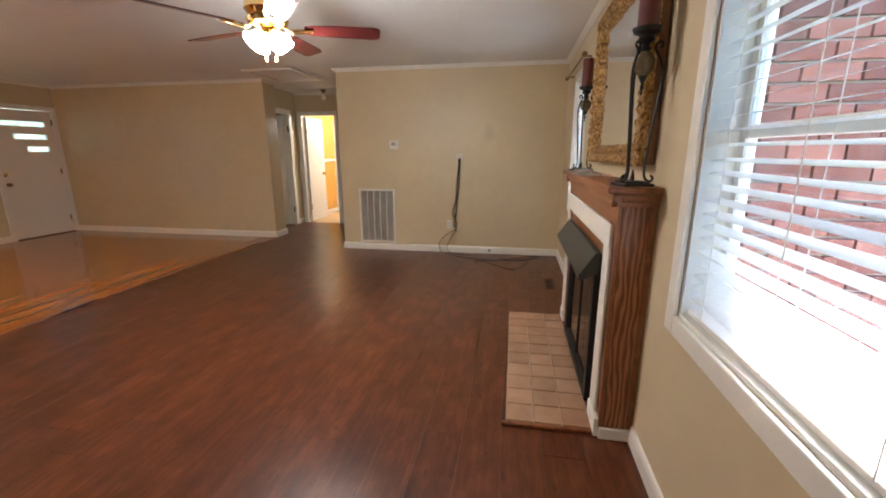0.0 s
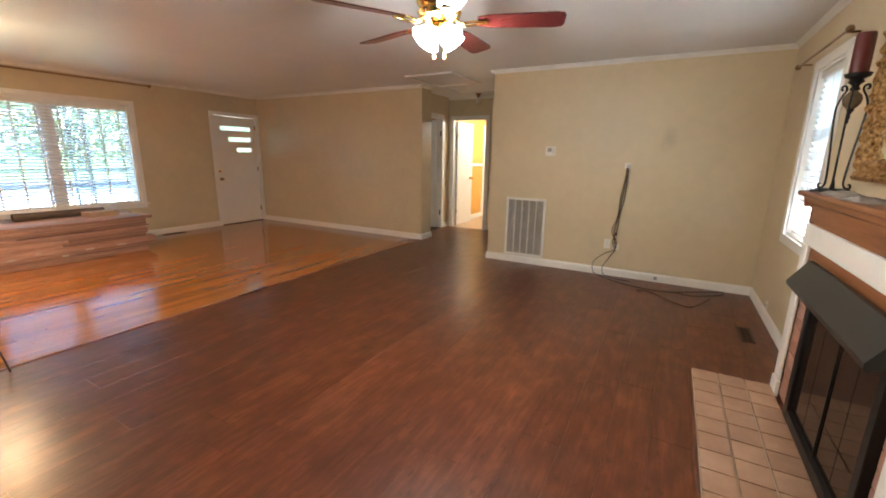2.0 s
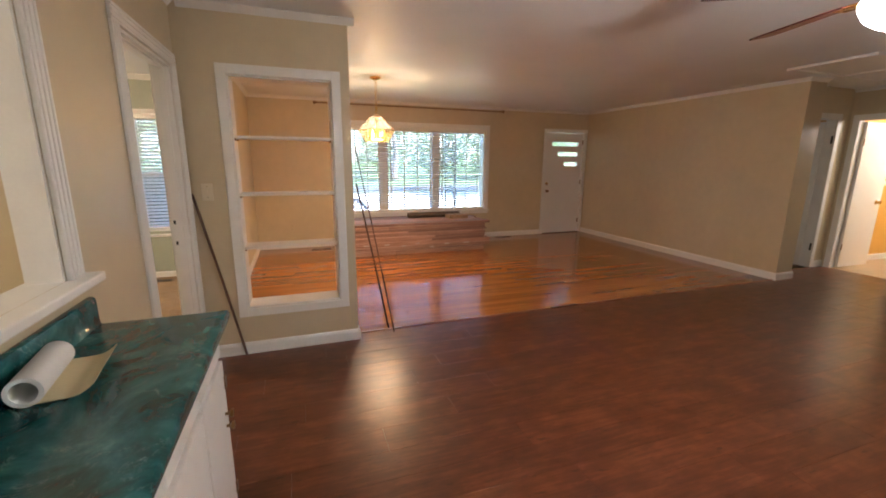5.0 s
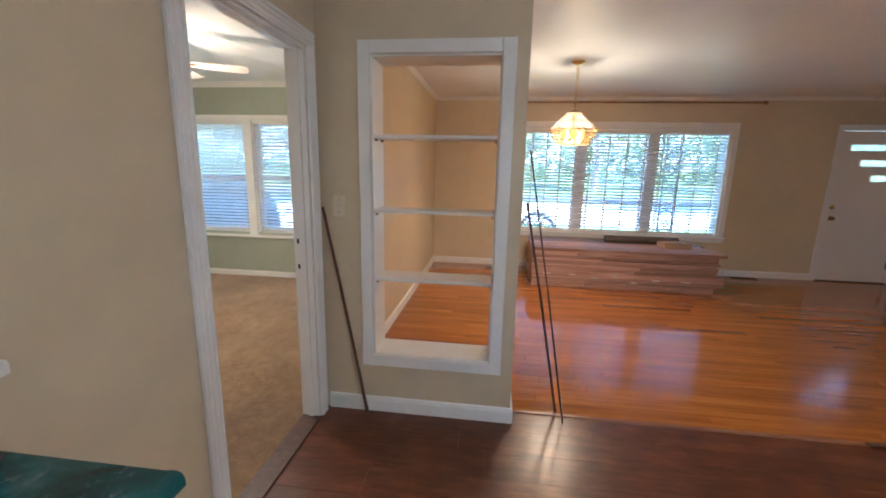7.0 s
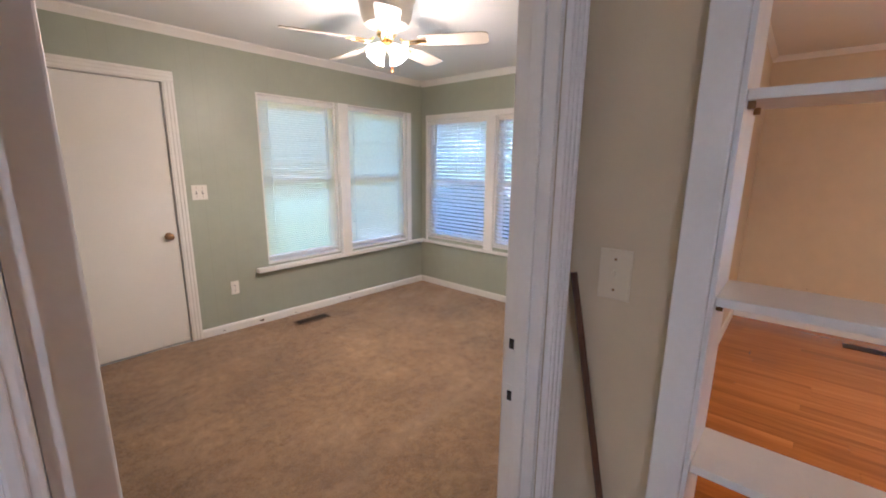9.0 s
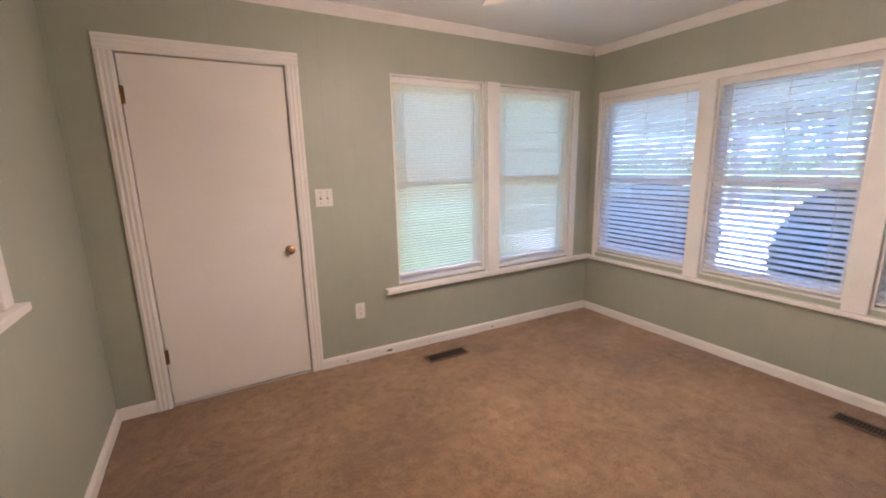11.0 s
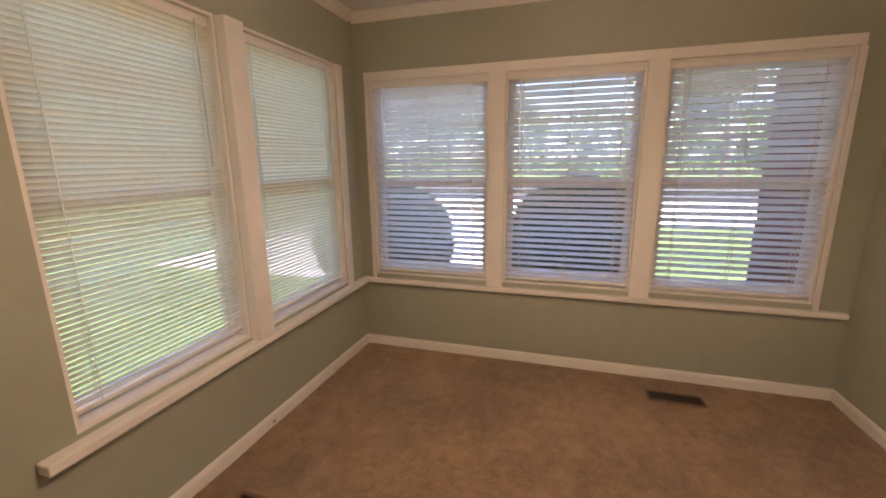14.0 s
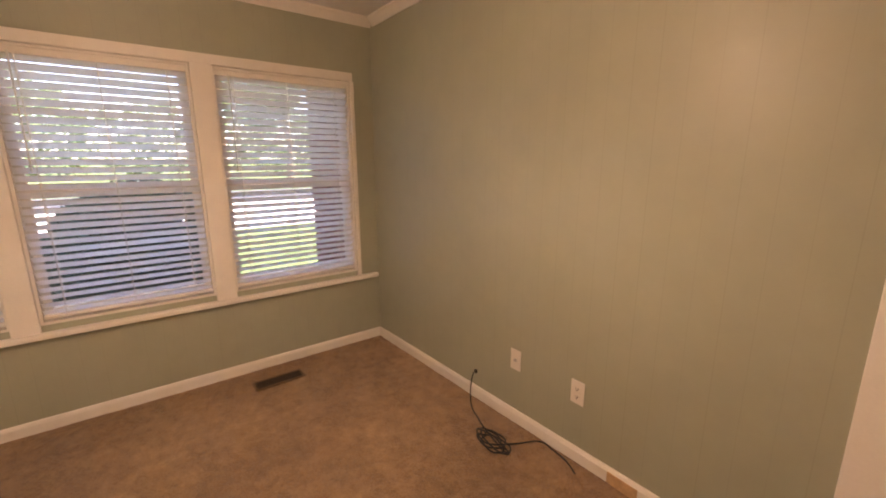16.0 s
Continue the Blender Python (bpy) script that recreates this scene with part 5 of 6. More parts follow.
        lean = Matrix.Rotation(a, 4, "Z") @ Matrix.Translation((0.048, 0, z - 0.032)) @ Matrix.Rotation(radians(-44), 4, "Y") @ Matrix.Rotation(radians(180), 4, "X")
        bm = bmesh.new()
        prof = [(0.020, 0.0), (0.026, 0.008), (0.034, 0.024), (0.042, 0.046), (0.052, 0.066), (0.062, 0.078)]
        lathe(bm, prof, 18, lean)
        for f in [f for f in bm.faces if len(f.verts) > 4]:
            bm.faces.remove(f)
        part("glass_shade", bm, shade_mat, t, "glowing ribbed glass shade")
        part("socket", turned([(0.012, -0.012), (0.022, -0.008), (0.022, 0.012), (0.012, 0.016)], 14, lean), metal, t)
    for k, s in enumerate((-0.03, 0.025)):
        bm = rod([(s, 0.03, z - 0.06), (s, 0.03, z - 0.135)], 0.0012, 5)
        chain = part("pull_chain", bm, metal, t)
        part("pull", turned([(0.002, -0.135 + z), (0.0075, -0.142 + z), (0.0085, -0.160 + z), (0.007, -0.170 + z), (0.0001, -0.171 + z)], 10, Matrix.Translation((s, 0.03, 0))), OAK_Y, chain, "small wooden pull")
    return t


ceiling_fan("ceiling_fan", (-1.06, 2.735, TOP), 0.39, 21, CHERRY, BRASS, BRASS, FROST, "cherry-bladed ceiling fan with polished brass motor and lit glass shades", 0.63)
ceiling_fan("ceiling_fan", (-4.246, -1.592, TOP), 0.235, 49, BLADE_WHITE, FAN_CREAM, BRASS, FROST_WARM, "cream low-profile ceiling fan with brass light kit, lit", 0.62, True)

# return-air grille
g = thing("return_air_grille", (-1.54, Y_TV, 0.09), "large white return-air grille with fine grey louvres", "vent grille")
GX0, GX1, GZ0, GZ1 = -1.797, -1.272, 0.103, 0.866
PT = at_wall("y", Y_TV, -1)
bm = bmesh.new()
for q in ((GX0, GX0 + 0.03, GZ0, GZ1), (GX1 - 0.03, GX1, GZ0, GZ1), (GX0 + 0.03, GX1 - 0.03, GZ0, GZ0 + 0.03), (GX0 + 0.03, GX1 - 0.03, GZ1 - 0.03, GZ1)):
    span(bm, PT, q[0], q[1], 0.001, 0.014, q[2], q[3], 0.003)
wpart("frame", bm, PLASTIC, g)
# plain grey sheet behind the louvres
bm = bmesh.new()
span(bm, PT, GX0 + 0.03, GX1 - 0.03, 0.0005, 0.002, GZ0 + 0.03, GZ1 - 0.03)
wpart("filter", bm, FLAT_GREY, g)
for k in range(1, 5):
    u = GX0 + 0.03 + (GX1 - GX0 - 0.06) * k / 5
    bm = bmesh.new()
    span(bm, PT, u - 0.006, u + 0.006, 0.002, 0.013, GZ0 + 0.03, GZ1 - 0.03, 0.002)
    wpart("divider", bm, PLASTIC, g)
lou = None
n_lou = 52
for k in range(n_lou):
    z = GZ0 + 0.036 + (GZ1 - GZ0 - 0.072) * k / (n_lou - 1)
    if lou is None:
        bm = bmesh.new()
        vs = [bm.verts.new((GX0 + 0.03, Y_TV - 0.003, 0.006)), bm.verts.new((GX1 - 0.03, Y_TV - 0.003, 0.006)), bm.verts.new((GX1 - 0.03, Y_TV - 0.011, -0.004)), bm.verts.new((GX0 + 0.03, Y_TV - 0.011, -0.004))]
        bm.faces.new(vs)
        bmesh.ops.solidify(bm, geom=bm.faces[:], thickness=0.0012)
        ob = part("slat", bm, GRILLE_GREY)
        lou = ob.data
    else:
        ob = new("slat", lou)
    ob.parent = g
    ob.matrix_parent_inverse = g.matrix_basis.inverted()
    ob.location = (0, 0, z)


def plate(name, P, u, z, w, h, mat, label, category, style="outlet"):
    """A wall plate with what sits in it: sockets, toggles or a cable jack."""
    base = P(u, 0, z)
    t = thing(name, base, label, category)
    bm = bmesh.new()
    span(bm, P, u - w / 2, u + w / 2, 0.0006, 0.006, z - h / 2, z + h / 2, 0.0025)
    wpart("cover_plate", bm, mat, t)
    if style == "outlet":
        for dz in (-0.02, 0.02):
            bm = bmesh.new()
            span(bm, P, u - 0.016, u + 0.016, 0.006, 0.0085, z + dz - 0.014, z + dz + 0.014, 0.002)
            sock = wpart("socket", bm, mat, t)
            bm = bmesh.new()
            for du in (-0.007, 0.005):
                span(bm, P, u + du, u + du + 0.0025, 0.0085, 0.0092, z + dz - 0.003, z + dz + 0.007)
            span(bm, P, u - 0.003, u + 0.003, 0.0085, 0.0092, z + dz - 0.011, z + dz - 0.006)
            wpart("slots", bm, DARK_SLOT, t)
    elif style == "jack":
        m = Matrix.Translation(P(u, 0.006, z)) @ (Vector(P(u, 1, z)) - Vector(P(u, 0, z))).to_track_quat("Z", "Y").to_matrix().to_4x4()
        wpart("jack", turned([(0.010, 0), (0.010, 0.003), (0.005, 0.004), (0.005, 0.012), (0.0001, 0.012)], 12, m), STEEL, t)
    else:
        n = style
        for k in range(n):
            uu = u + (k - (n - 1) / 2) * 0.046
            bm = bmesh.new()
            span(bm, P, uu - 0.006, uu + 0.006, 0.006, 0.0075, z - 0.013, z + 0.013, 0.001)
            wpart("slot", bm, DARK_SLOT if n > 1 else mat, t)
            bm = bmesh.new()
            span(bm, P, uu - 0.004, uu + 0.004, 0.0075, 0.018, z - 0.002, z + 0.010, 0.002)
            wpart("toggle", bm, mat, t)
            for dz in (-0.036, 0.036):
                bm = bmesh.new()
                span(bm, P, uu - 0.003, uu + 0.003, 0.006, 0.0072, z + dz - 0.003, z + dz + 0.003, 0.001)
                wpart("screw", bm, BRONZE, t)
    return t


PSH = at_wall("x", X_SHELF, 1)
PNN = at_wall("y", Y_SUN_N, -1)
PLS = at_wall("y", Y_LIV_S, 1)
plate("wall_outlet", PT, -0.505, 0.385, 0.072, 0.115, PLASTIC, "white duplex wall outlet", "outlet")
plate("light_switch", PT, -1.80, 1.215, 0.072, 0.115, BEIGE, "painted-over beige light switch", "light switch", 1)
plate("cable_plate", PT, -0.372, 1.30, 0.07, 0.07, PLASTIC, "white cable outlet plate high on the wall", "wall plate", "jack")
plate("cable_plate", PT, -0.398, 0.355, 0.05, 0.075, PLASTIC, "small white cable clip box near the outlet", "wall plate", "jack")
plate("wall_outlet", PC, 5.13, 0.135, 0.07, 0.075, PLASTIC, "small white phone jack low on the wall", "outlet", "jack")
plate("light_switch", PSH, 0.155, 1.235, 0.072, 0.118, ALMOND, "almond light switch beside the bookcase", "light switch", 1)
plate("light_switch", PS, -3.648, 1.229, 0.116, 0.118, PLASTIC, "white double light switch by the door", "light switch", 2)
plate("wall_outlet", PS, -3.848, 0.383, 0.072, 0.118, PLASTIC, "white duplex wall outlet", "outlet")
plate("wall_outlet", PNN, -4.28, 0.342, 0.072, 0.118, PLASTIC, "white duplex wall outlet", "outlet")
plate("cable_plate", PNN, -4.675, 0.348, 0.072, 0.118, PLASTIC, "white cable jack plate", "wall plate", "jack")
plate("wall_outlet", PE, -1.565, 0.42, 0.072, 0.118, PLASTIC, "white duplex wall outlet", "outlet")
plate("wall_outlet", PLS, -4.05, 0.36, 0.072, 0.118, ALMOND, "almond duplex outlet on beige wall", "outlet")
plate("wall_outlet", PF, 0.62, 0.36, 0.072, 0.118, BEIGE, "painted-over beige outlet near the window", "outlet")
plate("cable_plate", at_wall("y", Y_TV - 0.016, -1), 0.05, 0.045, 0.03, 0.03, DARK_SLOT, "small black cable jack set in the baseboard", "wall plate", "jack")

th = thing("thermostat", (-1.262, Y_TV, 1.455), "white digital thermostat with a grey screen", "thermostat")
bm = bmesh.new()
span(bm, PT, -1.324, -1.20, 0.001, 0.026, 1.40, 1.512, 0.006)
wpart("case", bm, PLASTIC, th)
bm = bmesh.new()
span(bm, PT, -1.298, -1.245, 0.026, 0.0275, 1.448, 1.492, 0.001)
wpart("screen", bm, FLAT_GREY, th)
bm = bmesh.new()
span(bm, PT, -1.236, -1.212, 0.026, 0.0285, 1.43, 1.49, 0.001)
wpart("buttons", bm, GRILLE_GREY, th)

# loose cables from the wall jack to the floor
cb = thing("cable_bundle", (-0.4, Y_TV - 0.05, 0.0), "black television cables hanging down and trailing over the floor", "cable")
y = Y_TV
for k, (off, mat) in enumerate(((0.0, CABLE), (0.012, CABLE), (-0.010, CABLE_RED))):
    pts = [(-0.372 + off, y - 0.02, 1.28), (-0.376 + off, y - 0.028, 1.15), (-0.392 + off * 2, y - 0.025, 0.95), (-0.41 + off, y - 0.03, 0.72), (-0.44 + 2.5 * off, y - 0.03, 0.55), (-0.42 - 2 * off, y - 0.03, 0.42), (-0.41, y - 0.03, 0.33)]
    if k == 0:
        pts += [(-0.52, y - 0.05, 0.27), (-0.63, y - 0.06, 0.16), (-0.62, y - 0.09, 0.04), (-0.50, y - 0.14, 0.006), (-0.28, y - 0.30, 0.006), (0.0, y - 0.38, 0.006), (0.20, y - 0.36, 0.006), (0.42, y - 0.22, 0.006), (0.62, y - 0.10, 0.006), (0.71, y - 0.07, 0.006), (0.66, y - 0.20, 0.006), (0.40, y - 0.40, 0.012), (0.22, y - 0.36, 0.014)]
    elif k == 1:
        pts += [(-0.45, y - 0.05, 0.25), (-0.52, y - 0.07, 0.12), (-0.50, y - 0.10, 0.03), (-0.36, y - 0.15, 0.006), (-0.2, y - 0.16, 0.006)]
    else:
        pts += [(-0.40, y - 0.035, 0.31)]
    wpart("cable", rod(bent(pts, 6), 0.0045, 6), mat, cb)
pts = [(-0.08, y - 0.52, 0.006), (-0.10, y - 0.45, 0.006), (0.02, y - 0.47, 0.006), (0.14, y - 0.60, 0.006), (0.36, y - 0.78, 0.006), (0.48, y - 0.60, 0.006), (0.58, y - 0.36, 0.006)]
wpart("cable", rod(bent(pts, 6), 0.004, 6), CABLE_RED, cb)
wpart("plug", boxed((-0.43, y - 0.045, 0.50), (-0.405, y - 0.02, 0.53), 0.004), CABLE, cb)


def floor_vent(x0, x1, y0, y1, z, label, along="x", mat=VENT_BROWN, tilt=0.0):
    t = thing("floor_vent", ((x0 + x1) / 2, (y0 + y1) / 2, z), label, "floor vent", "floor vents", turn=0)
    w, d = x1 - x0, y1 - y0
    bm = bmesh.new()
    r = 0.016
    for lo, hi in (((-w / 2, -d / 2, 0), (w / 2, -d / 2 + r, 0.006)), ((-w / 2, d / 2 - r, 0), (w / 2, d / 2, 0.006)), ((-w / 2, -d / 2 + r, 0), (-w / 2 + r, d / 2 - r, 0.006)), ((w / 2 - r, -d / 2 + r, 0), (w / 2, d / 2 - r, 0.006))):
        box(bm, lo, hi, 0.002)
    part("frame", bm, VENT_TAN if tilt else mat, t)
    part("duct", boxed((-w / 2 + r, -d / 2 + r, 0.0), (w / 2 - r, d / 2 - r, 0.0012)), DARK_SLOT, t)
    n = int((w if along == "x" else d) / 0.018)
    for k in range(n):
        s = (k + 0.5) / n - 0.5
        if along == "x":
            bm = boxed((s * (w - 2 * r) - 0.003, -d / 2 + r, 0.0012), (s * (w - 2 * r) + 0.003, d / 2 - r, 0.005))
        else:
            bm = boxed((-w / 2 + r, s * (d - 2 * r) - 0.003, 0.0012), (w / 2 - r, s * (d - 2 * r) + 0.003, 0.005))
        part("slat", bm, mat, t)
    t.matrix_basis = t.matrix_basis @ Matrix.Rotation(tilt, 4, "Y")
    return t


floor_vent(0.715, 0.81, 4.47, 4.80, 0.001, "brown metal floor vent in the laminate", "y")
floor_vent(X_FRONT + 0.05, X_FRONT + 0.16, 4.36, 4.68, 0.001, "dark metal floor vent by the front wall", "y")
floor_vent(X_FRONT + 0.20, X_FRONT + 0.31, 0.90, 1.22, 0.001, "dark metal floor vent in the oak floor", "y")
SLOPE = math.atan2(SUN_DROP, 3.03)
floor_vent(-4.60, -4.255, -3.005, -2.885, sun_z(-4.43) + 0.012, "brown metal floor vent in the carpet", "x", VENT_BROWN, -SLOPE)
floor_vent(-6.03, -5.905, -1.142, -0.815, sun_z(-5.96) + 0.012, "brown metal floor vent in the carpet by the windows", "y", VENT_BROWN, -SLOPE)

# ceiling hatch and hallway lamp
HX0, HX1, HY0, HY1 = -3.30, -2.56, 5.70, 6.64
ah = thing("attic_hatch", ((HX0 + HX1) / 2, (HY0 + HY1) / 2, TOP), "white attic hatch panel with a raised wooden frame in the ceiling", "attic hatch")
for lo, hi in (((HX0, HY0), (HX1, HY0 + 0.06)), ((HX0, HY1 - 0.06), (HX1, HY1)), ((HX0, HY0 + 0.06), (HX0 + 0.06, HY1 - 0.06)), ((HX1 - 0.06, HY0 + 0.06), (HX1, HY1 - 0.06))):
    wpart("frame", boxed((*lo, TOP - 0.024), (*hi, TOP - 0.0005), 0.004), TRIM, ah)
wpart("panel", boxed((HX0 + 0.06, HY0 + 0.06, TOP - 0.010), (HX1 - 0.06, HY1 - 0.06, TOP - 0.0005), 0.002), DOOR_WHITE, ah)
for lo, hi in (((-3.33, 6.66), (-3.29, 7.36)), ((-3.29, 7.32), (X_HALL_E - 0.05, 7.36))):
    tagged(part("ceiling_trim", boxed((*lo, TOP - 0.010), (*hi, TOP - 0.0005), 0.003), CEILING), "narrow painted batten over a ceiling joint", "trim", kind="structure")
hl = thing("hallway_light", (-3.05, 7.60, TOP), "small brass hallway light with a bare bulb", "ceiling light")
part("canopy", turned([(0.055, 0), (0.055, -0.01), (0.03, -0.03), (0.026, -0.06), (0.020, -0.065), (0.0001, -0.065)], 20), BRONZE, hl)
part("bulb", smooth(turned([(0.018, -0.062), (0.022, -0.085), (0.038, -0.115), (0.042, -0.14), (0.030, -0.17), (0.0001, -0.182)], 20)), PLASTIC, hl, "unlit frosted bulb")

# counter along the kitchen wall
ct = thing("base_cabinet", (-1.06, 0.25, 0), "white painted base cabinet with small brass knobs", "cabinet")
CX0, CX1, CY = -1.745, -0.36, 0.445
wpart("body", boxed((CX0, Y_KITCHEN + 0.002, 0.09), (CX1, CY - 0.02, 0.862), 0.003), TRIM, ct)
wpart("toe_kick", boxed((CX0 + 0.02, Y_KITCHEN + 0.002, 0.001), (CX1 - 0.02, CY - 0.07, 0.09)), TRIM, ct)
wpart("face_frame", boxed((CX0, CY - 0.02, 0.83), (CX1, CY - 0.004, 0.862), 0.002), TRIM, ct)
for k in range(4):
    x0 = CX0 + 0.02 + k * 0.34
    dr = wpart("door", boxed((x0, CY - 0.019, 0.115), (x0 + 0.325, CY, 0.735), 0.004), DOOR_WHITE, ct)
    kx = x0 + 0.05 if k == 0 else x0 + 0.29 if k % 2 == 0 else x0 + 0.03
    for z in (0.545, 0.495) if k == 0 else () if k == 1 else (0.60,):
        m = Matrix.Translation((kx, CY, z)) @ Matrix.Rotation(radians(-90), 4, "X")
        kn = part("knob", turned([(0.006, 0), (0.005, 0.012), (0.014, 0.018), (0.015, 0.026), (0.0001, 0.030)], 14, m), BRONZE)
        under(kn, ct)
    hx = x0 + 0.006 if k % 2 == 0 else x0 + 0.319
    for z in (0.2, 0.65):
        hg = wpart("hinge", boxed((hx - 0.012, CY + 0.0005, z - 0.025), (hx + 0.012, CY + 0.006, z + 0.025), 0.002), BRONZE, ct)
    wpart("drawer_front", boxed((x0, CY - 0.019, 0.755), (x0 + 0.325, CY - 0.004, 0.822), 0.004), DOOR_WHITE, ct)
wt = thing("countertop", (-1.06, 0.25, 0.862), "dark green marbled laminate countertop with rolled edge and backsplash", "countertop")
splash = [(0.002, 0.9005), (0.034, 0.9005), (0.030, 0.915), (0.030, 0.985), (0.026, 0.996), (0.016, 1.0), (0.006, 0.998), (0.002, 0.992)]
wpart("backsplash", smooth(prism(splash, (-1.792, Y_KITCHEN + 0.0, 0), (-0.34, Y_KITCHEN + 0.0, 0), (0, 1))), MARBLE, wt)
prof = [(0.002, 0.865), (0.405, 0.863), (0.422, 0.866), (0.430, 0.876), (0.430, 0.892), (0.424, 0.902), (0.408, 0.905), (0.392, 0.902), (0.05, 0.900), (0.002, 0.900)]
bm = prism(prof, (-1.792, Y_KITCHEN + 0.0, 0), (-0.34, Y_KITCHEN + 0.0, 0), (0, 1))
for f in bm.faces:
    f.smooth = len(f.verts) == 4
wpart("top", bm, MARBLE, wt)
wr = thing("wallpaper_roll", (-1.36, 0.13, 0.9015), "white paper roll with its cream end lying open", "paper roll", turn=8)
part("roll", smooth(turned([(0.026, -0.11), (0.036, -0.11), (0.036, 0.11), (0.026, 0.11), (0.024, 0.10), (0.024, -0.10), (0.026, -0.11)], 28, Matrix.Translation((0, -0.012, 0.037)) @ Matrix.Rotation(radians(90), 4, "Y"))), PAPER, wr)
curl = [(0.125 * k / 12, 0.006 + 0.16 * max(0, k / 12 - 0.6) ** 2) for k in range(13)]
sheet = [(y, z) for y, z in curl] + [(y, z - 0.0018) for y, z in reversed(curl)]
bm = prism(sheet, (-0.13, -0.012, 0), (0.11, -0.012, 0), (0, 1))
bmesh.ops.recalc_face_normals(bm, faces=bm.faces[:])
part("loose_end", bm, PAPER_BACK, wr, "cream underside curling up")

ps = thing("trim_pass_through", (0, 0, 0), "white casing and deep sill of the kitchen pass-through", "trim", kind="structure")
casing(ps, PK, PASS[0], PASS[1], PASS[2], PASS[3], 0.085, 0.018, 3, True)
part("sill", boxed((PASS[0] - 0.12, -0.07, PASS[2] - 0.032), (PASS[1] + 0.12, Y_KITCHEN + 0.06, PASS[2] - 0.001), 0.006), TRIM, ps)
bm = bmesh.new()
span(bm, PK, PASS[0] + 0.001, PASS[0] + 0.012, -0.095, -0.001, PASS[2], PASS[3])
span(bm, PK, PASS[1] - 0.012, PASS[1] - 0.001, -0.095, -0.001, PASS[2], PASS[3])
span(bm, PK, PASS[0], PASS[1], -0.095, -0.001, PASS[3] - 0.012, PASS[3] - 0.001)
part("jamb", bm, TRIM, ps)
kc = thing("kitchen_cabinet", (-1.75, -3.0, 0), "dark stained wooden kitchen cabinets", "cabinet")
wpart("base_unit", boxed((-2.2, -3.21, 0.0), (0.6, -2.62, 0.88), 0.004), CABINET_WOOD, kc)
wpart("wall_unit", boxed((-2.2, -3.21, 1.42), (0.6, -2.88, 2.2), 0.004), CABINET_WOOD, kc)
for k in range(6):
    x0 = -2.18 + k * 0.46
    wpart("door", boxed((x0, -2.62, 0.1), (x0 + 0.44, -2.60, 0.84), 0.006), CABINET_WOOD, kc)
    wpart("door", boxed((x0, -2.88, 1.44), (x0 + 0.44, -2.86, 2.18), 0.006), CABINET_WOOD, kc)
wpart("worktop", boxed((-2.22, -3.21, 0.88), (0.62, -2.58, 0.92), 0.01), MARBLE, kc)

# see-through bookcase: frame and shelves
bk = thing("bookcase", (X_SHELF, 0.68, 0.3), "white built-in see-through bookcase with three shelves", "bookcase")
for P, s in ((PSH, "front"), (at_wall("x", X_SHELF_BACK, -1), "back")):
    for q in ((0.277, 0.34, 0.298, 2.083), (1.02, 1.086, 0.298, 2.083), (0.34, 1.02, 2.018, 2.083), (0.34, 1.02, 0.298, 0.36)):
        bm = bmesh.new()
        span(bm, P, q[0], q[1], 0.001, 0.016, q[2], q[3], 0.003)
        wpart("face_board", bm, TRIM, bk)
for lo, hi in (((X_SHELF_BACK + 0.002, 0.341, 0.362), (X_SHELF - 0.002, 0.350, 2.016)), ((X_SHELF_BACK + 0.002, 1.010, 0.362), (X_SHELF - 0.002, 1.019, 2.016)), ((X_SHELF_BACK + 0.002, 0.350, 2.006), (X_SHELF - 0.002, 1.010, 2.016)), ((X_SHELF_BACK + 0.002, 0.350, 0.361), (X_SHELF - 0.002, 1.010, 0.371))):
    wpart("lining", boxed(lo, hi), TRIM, bk)
for z in (1.612, 1.210, 0.818):
    wpart("shelf", boxed((X_SHELF_BACK + 0.015, 0.351, z - 0.010), (X_SHELF - 0.02, 1.009, z + 0.010), 0.002), TRIM, bk)
    for yy in (0.351, 0.997):
        for x in (X_SHELF - 0.045, X_SHELF_BACK + 0.05):
            wpart("shelf_clip", boxed((x - 0.006, yy, z - 0.024), (x + 0.006, yy + 0.012, z - 0.010), 0.001), BRONZE, bk)


def leaning_stick(foot, top, r, label):
    ob = part("wooden_stick", tube(bmesh.new(), [Vector(foot) + Vector((0, 0, 0.003)), Vector(foot).lerp(Vector(top), 0.5) + Vector((0, 0.004, 0)), top], r, 6, 0.85), STICK)
    return tagged(ob, label, "stick", "sticks leaning on the bookcase wall")


leaning_stick((-3.355, 0.305, 0.0), (-3.372, 0.062, 1.225), 0.0095, "dark wooden stick leaning against the wall by the doorway")
leaning_stick((-3.535, 1.435, 0.0), (-3.42, 1.182, 1.28), 0.0085, "brown wooden stick leaning on the wall's end")
leaning_stick((-3.425, 1.462, 0.0), (-3.40, 1.182, 1.55), 0.0055, "thin dark stick leaning on the wall's end")

# ---- living room ----
pl = thing("pendant_lamp", (-5.38, 1.715, TOP), "faceted amber and clear glass pendant lamp on brass chains, lit", "pendant lamp")
part("canopy", turned([(0.065, 0), (0.065, -0.008), (0.05, -0.02), (0.018, -0.032), (0.0001, -0.033)], 20), BRASS, pl)
for k in (-1, 1):
    bm = bmesh.new()
    n = 14
    for i in range(n):
        z0 = -0.03 - i * 0.0285
        x = 0.030 * k * (1 - 0.45 * i / n) + (0.008 if k > 0 else -0.004)
        a = Vector((1, 0, 0)) if i % 2 else Vector((0, 1, 0))
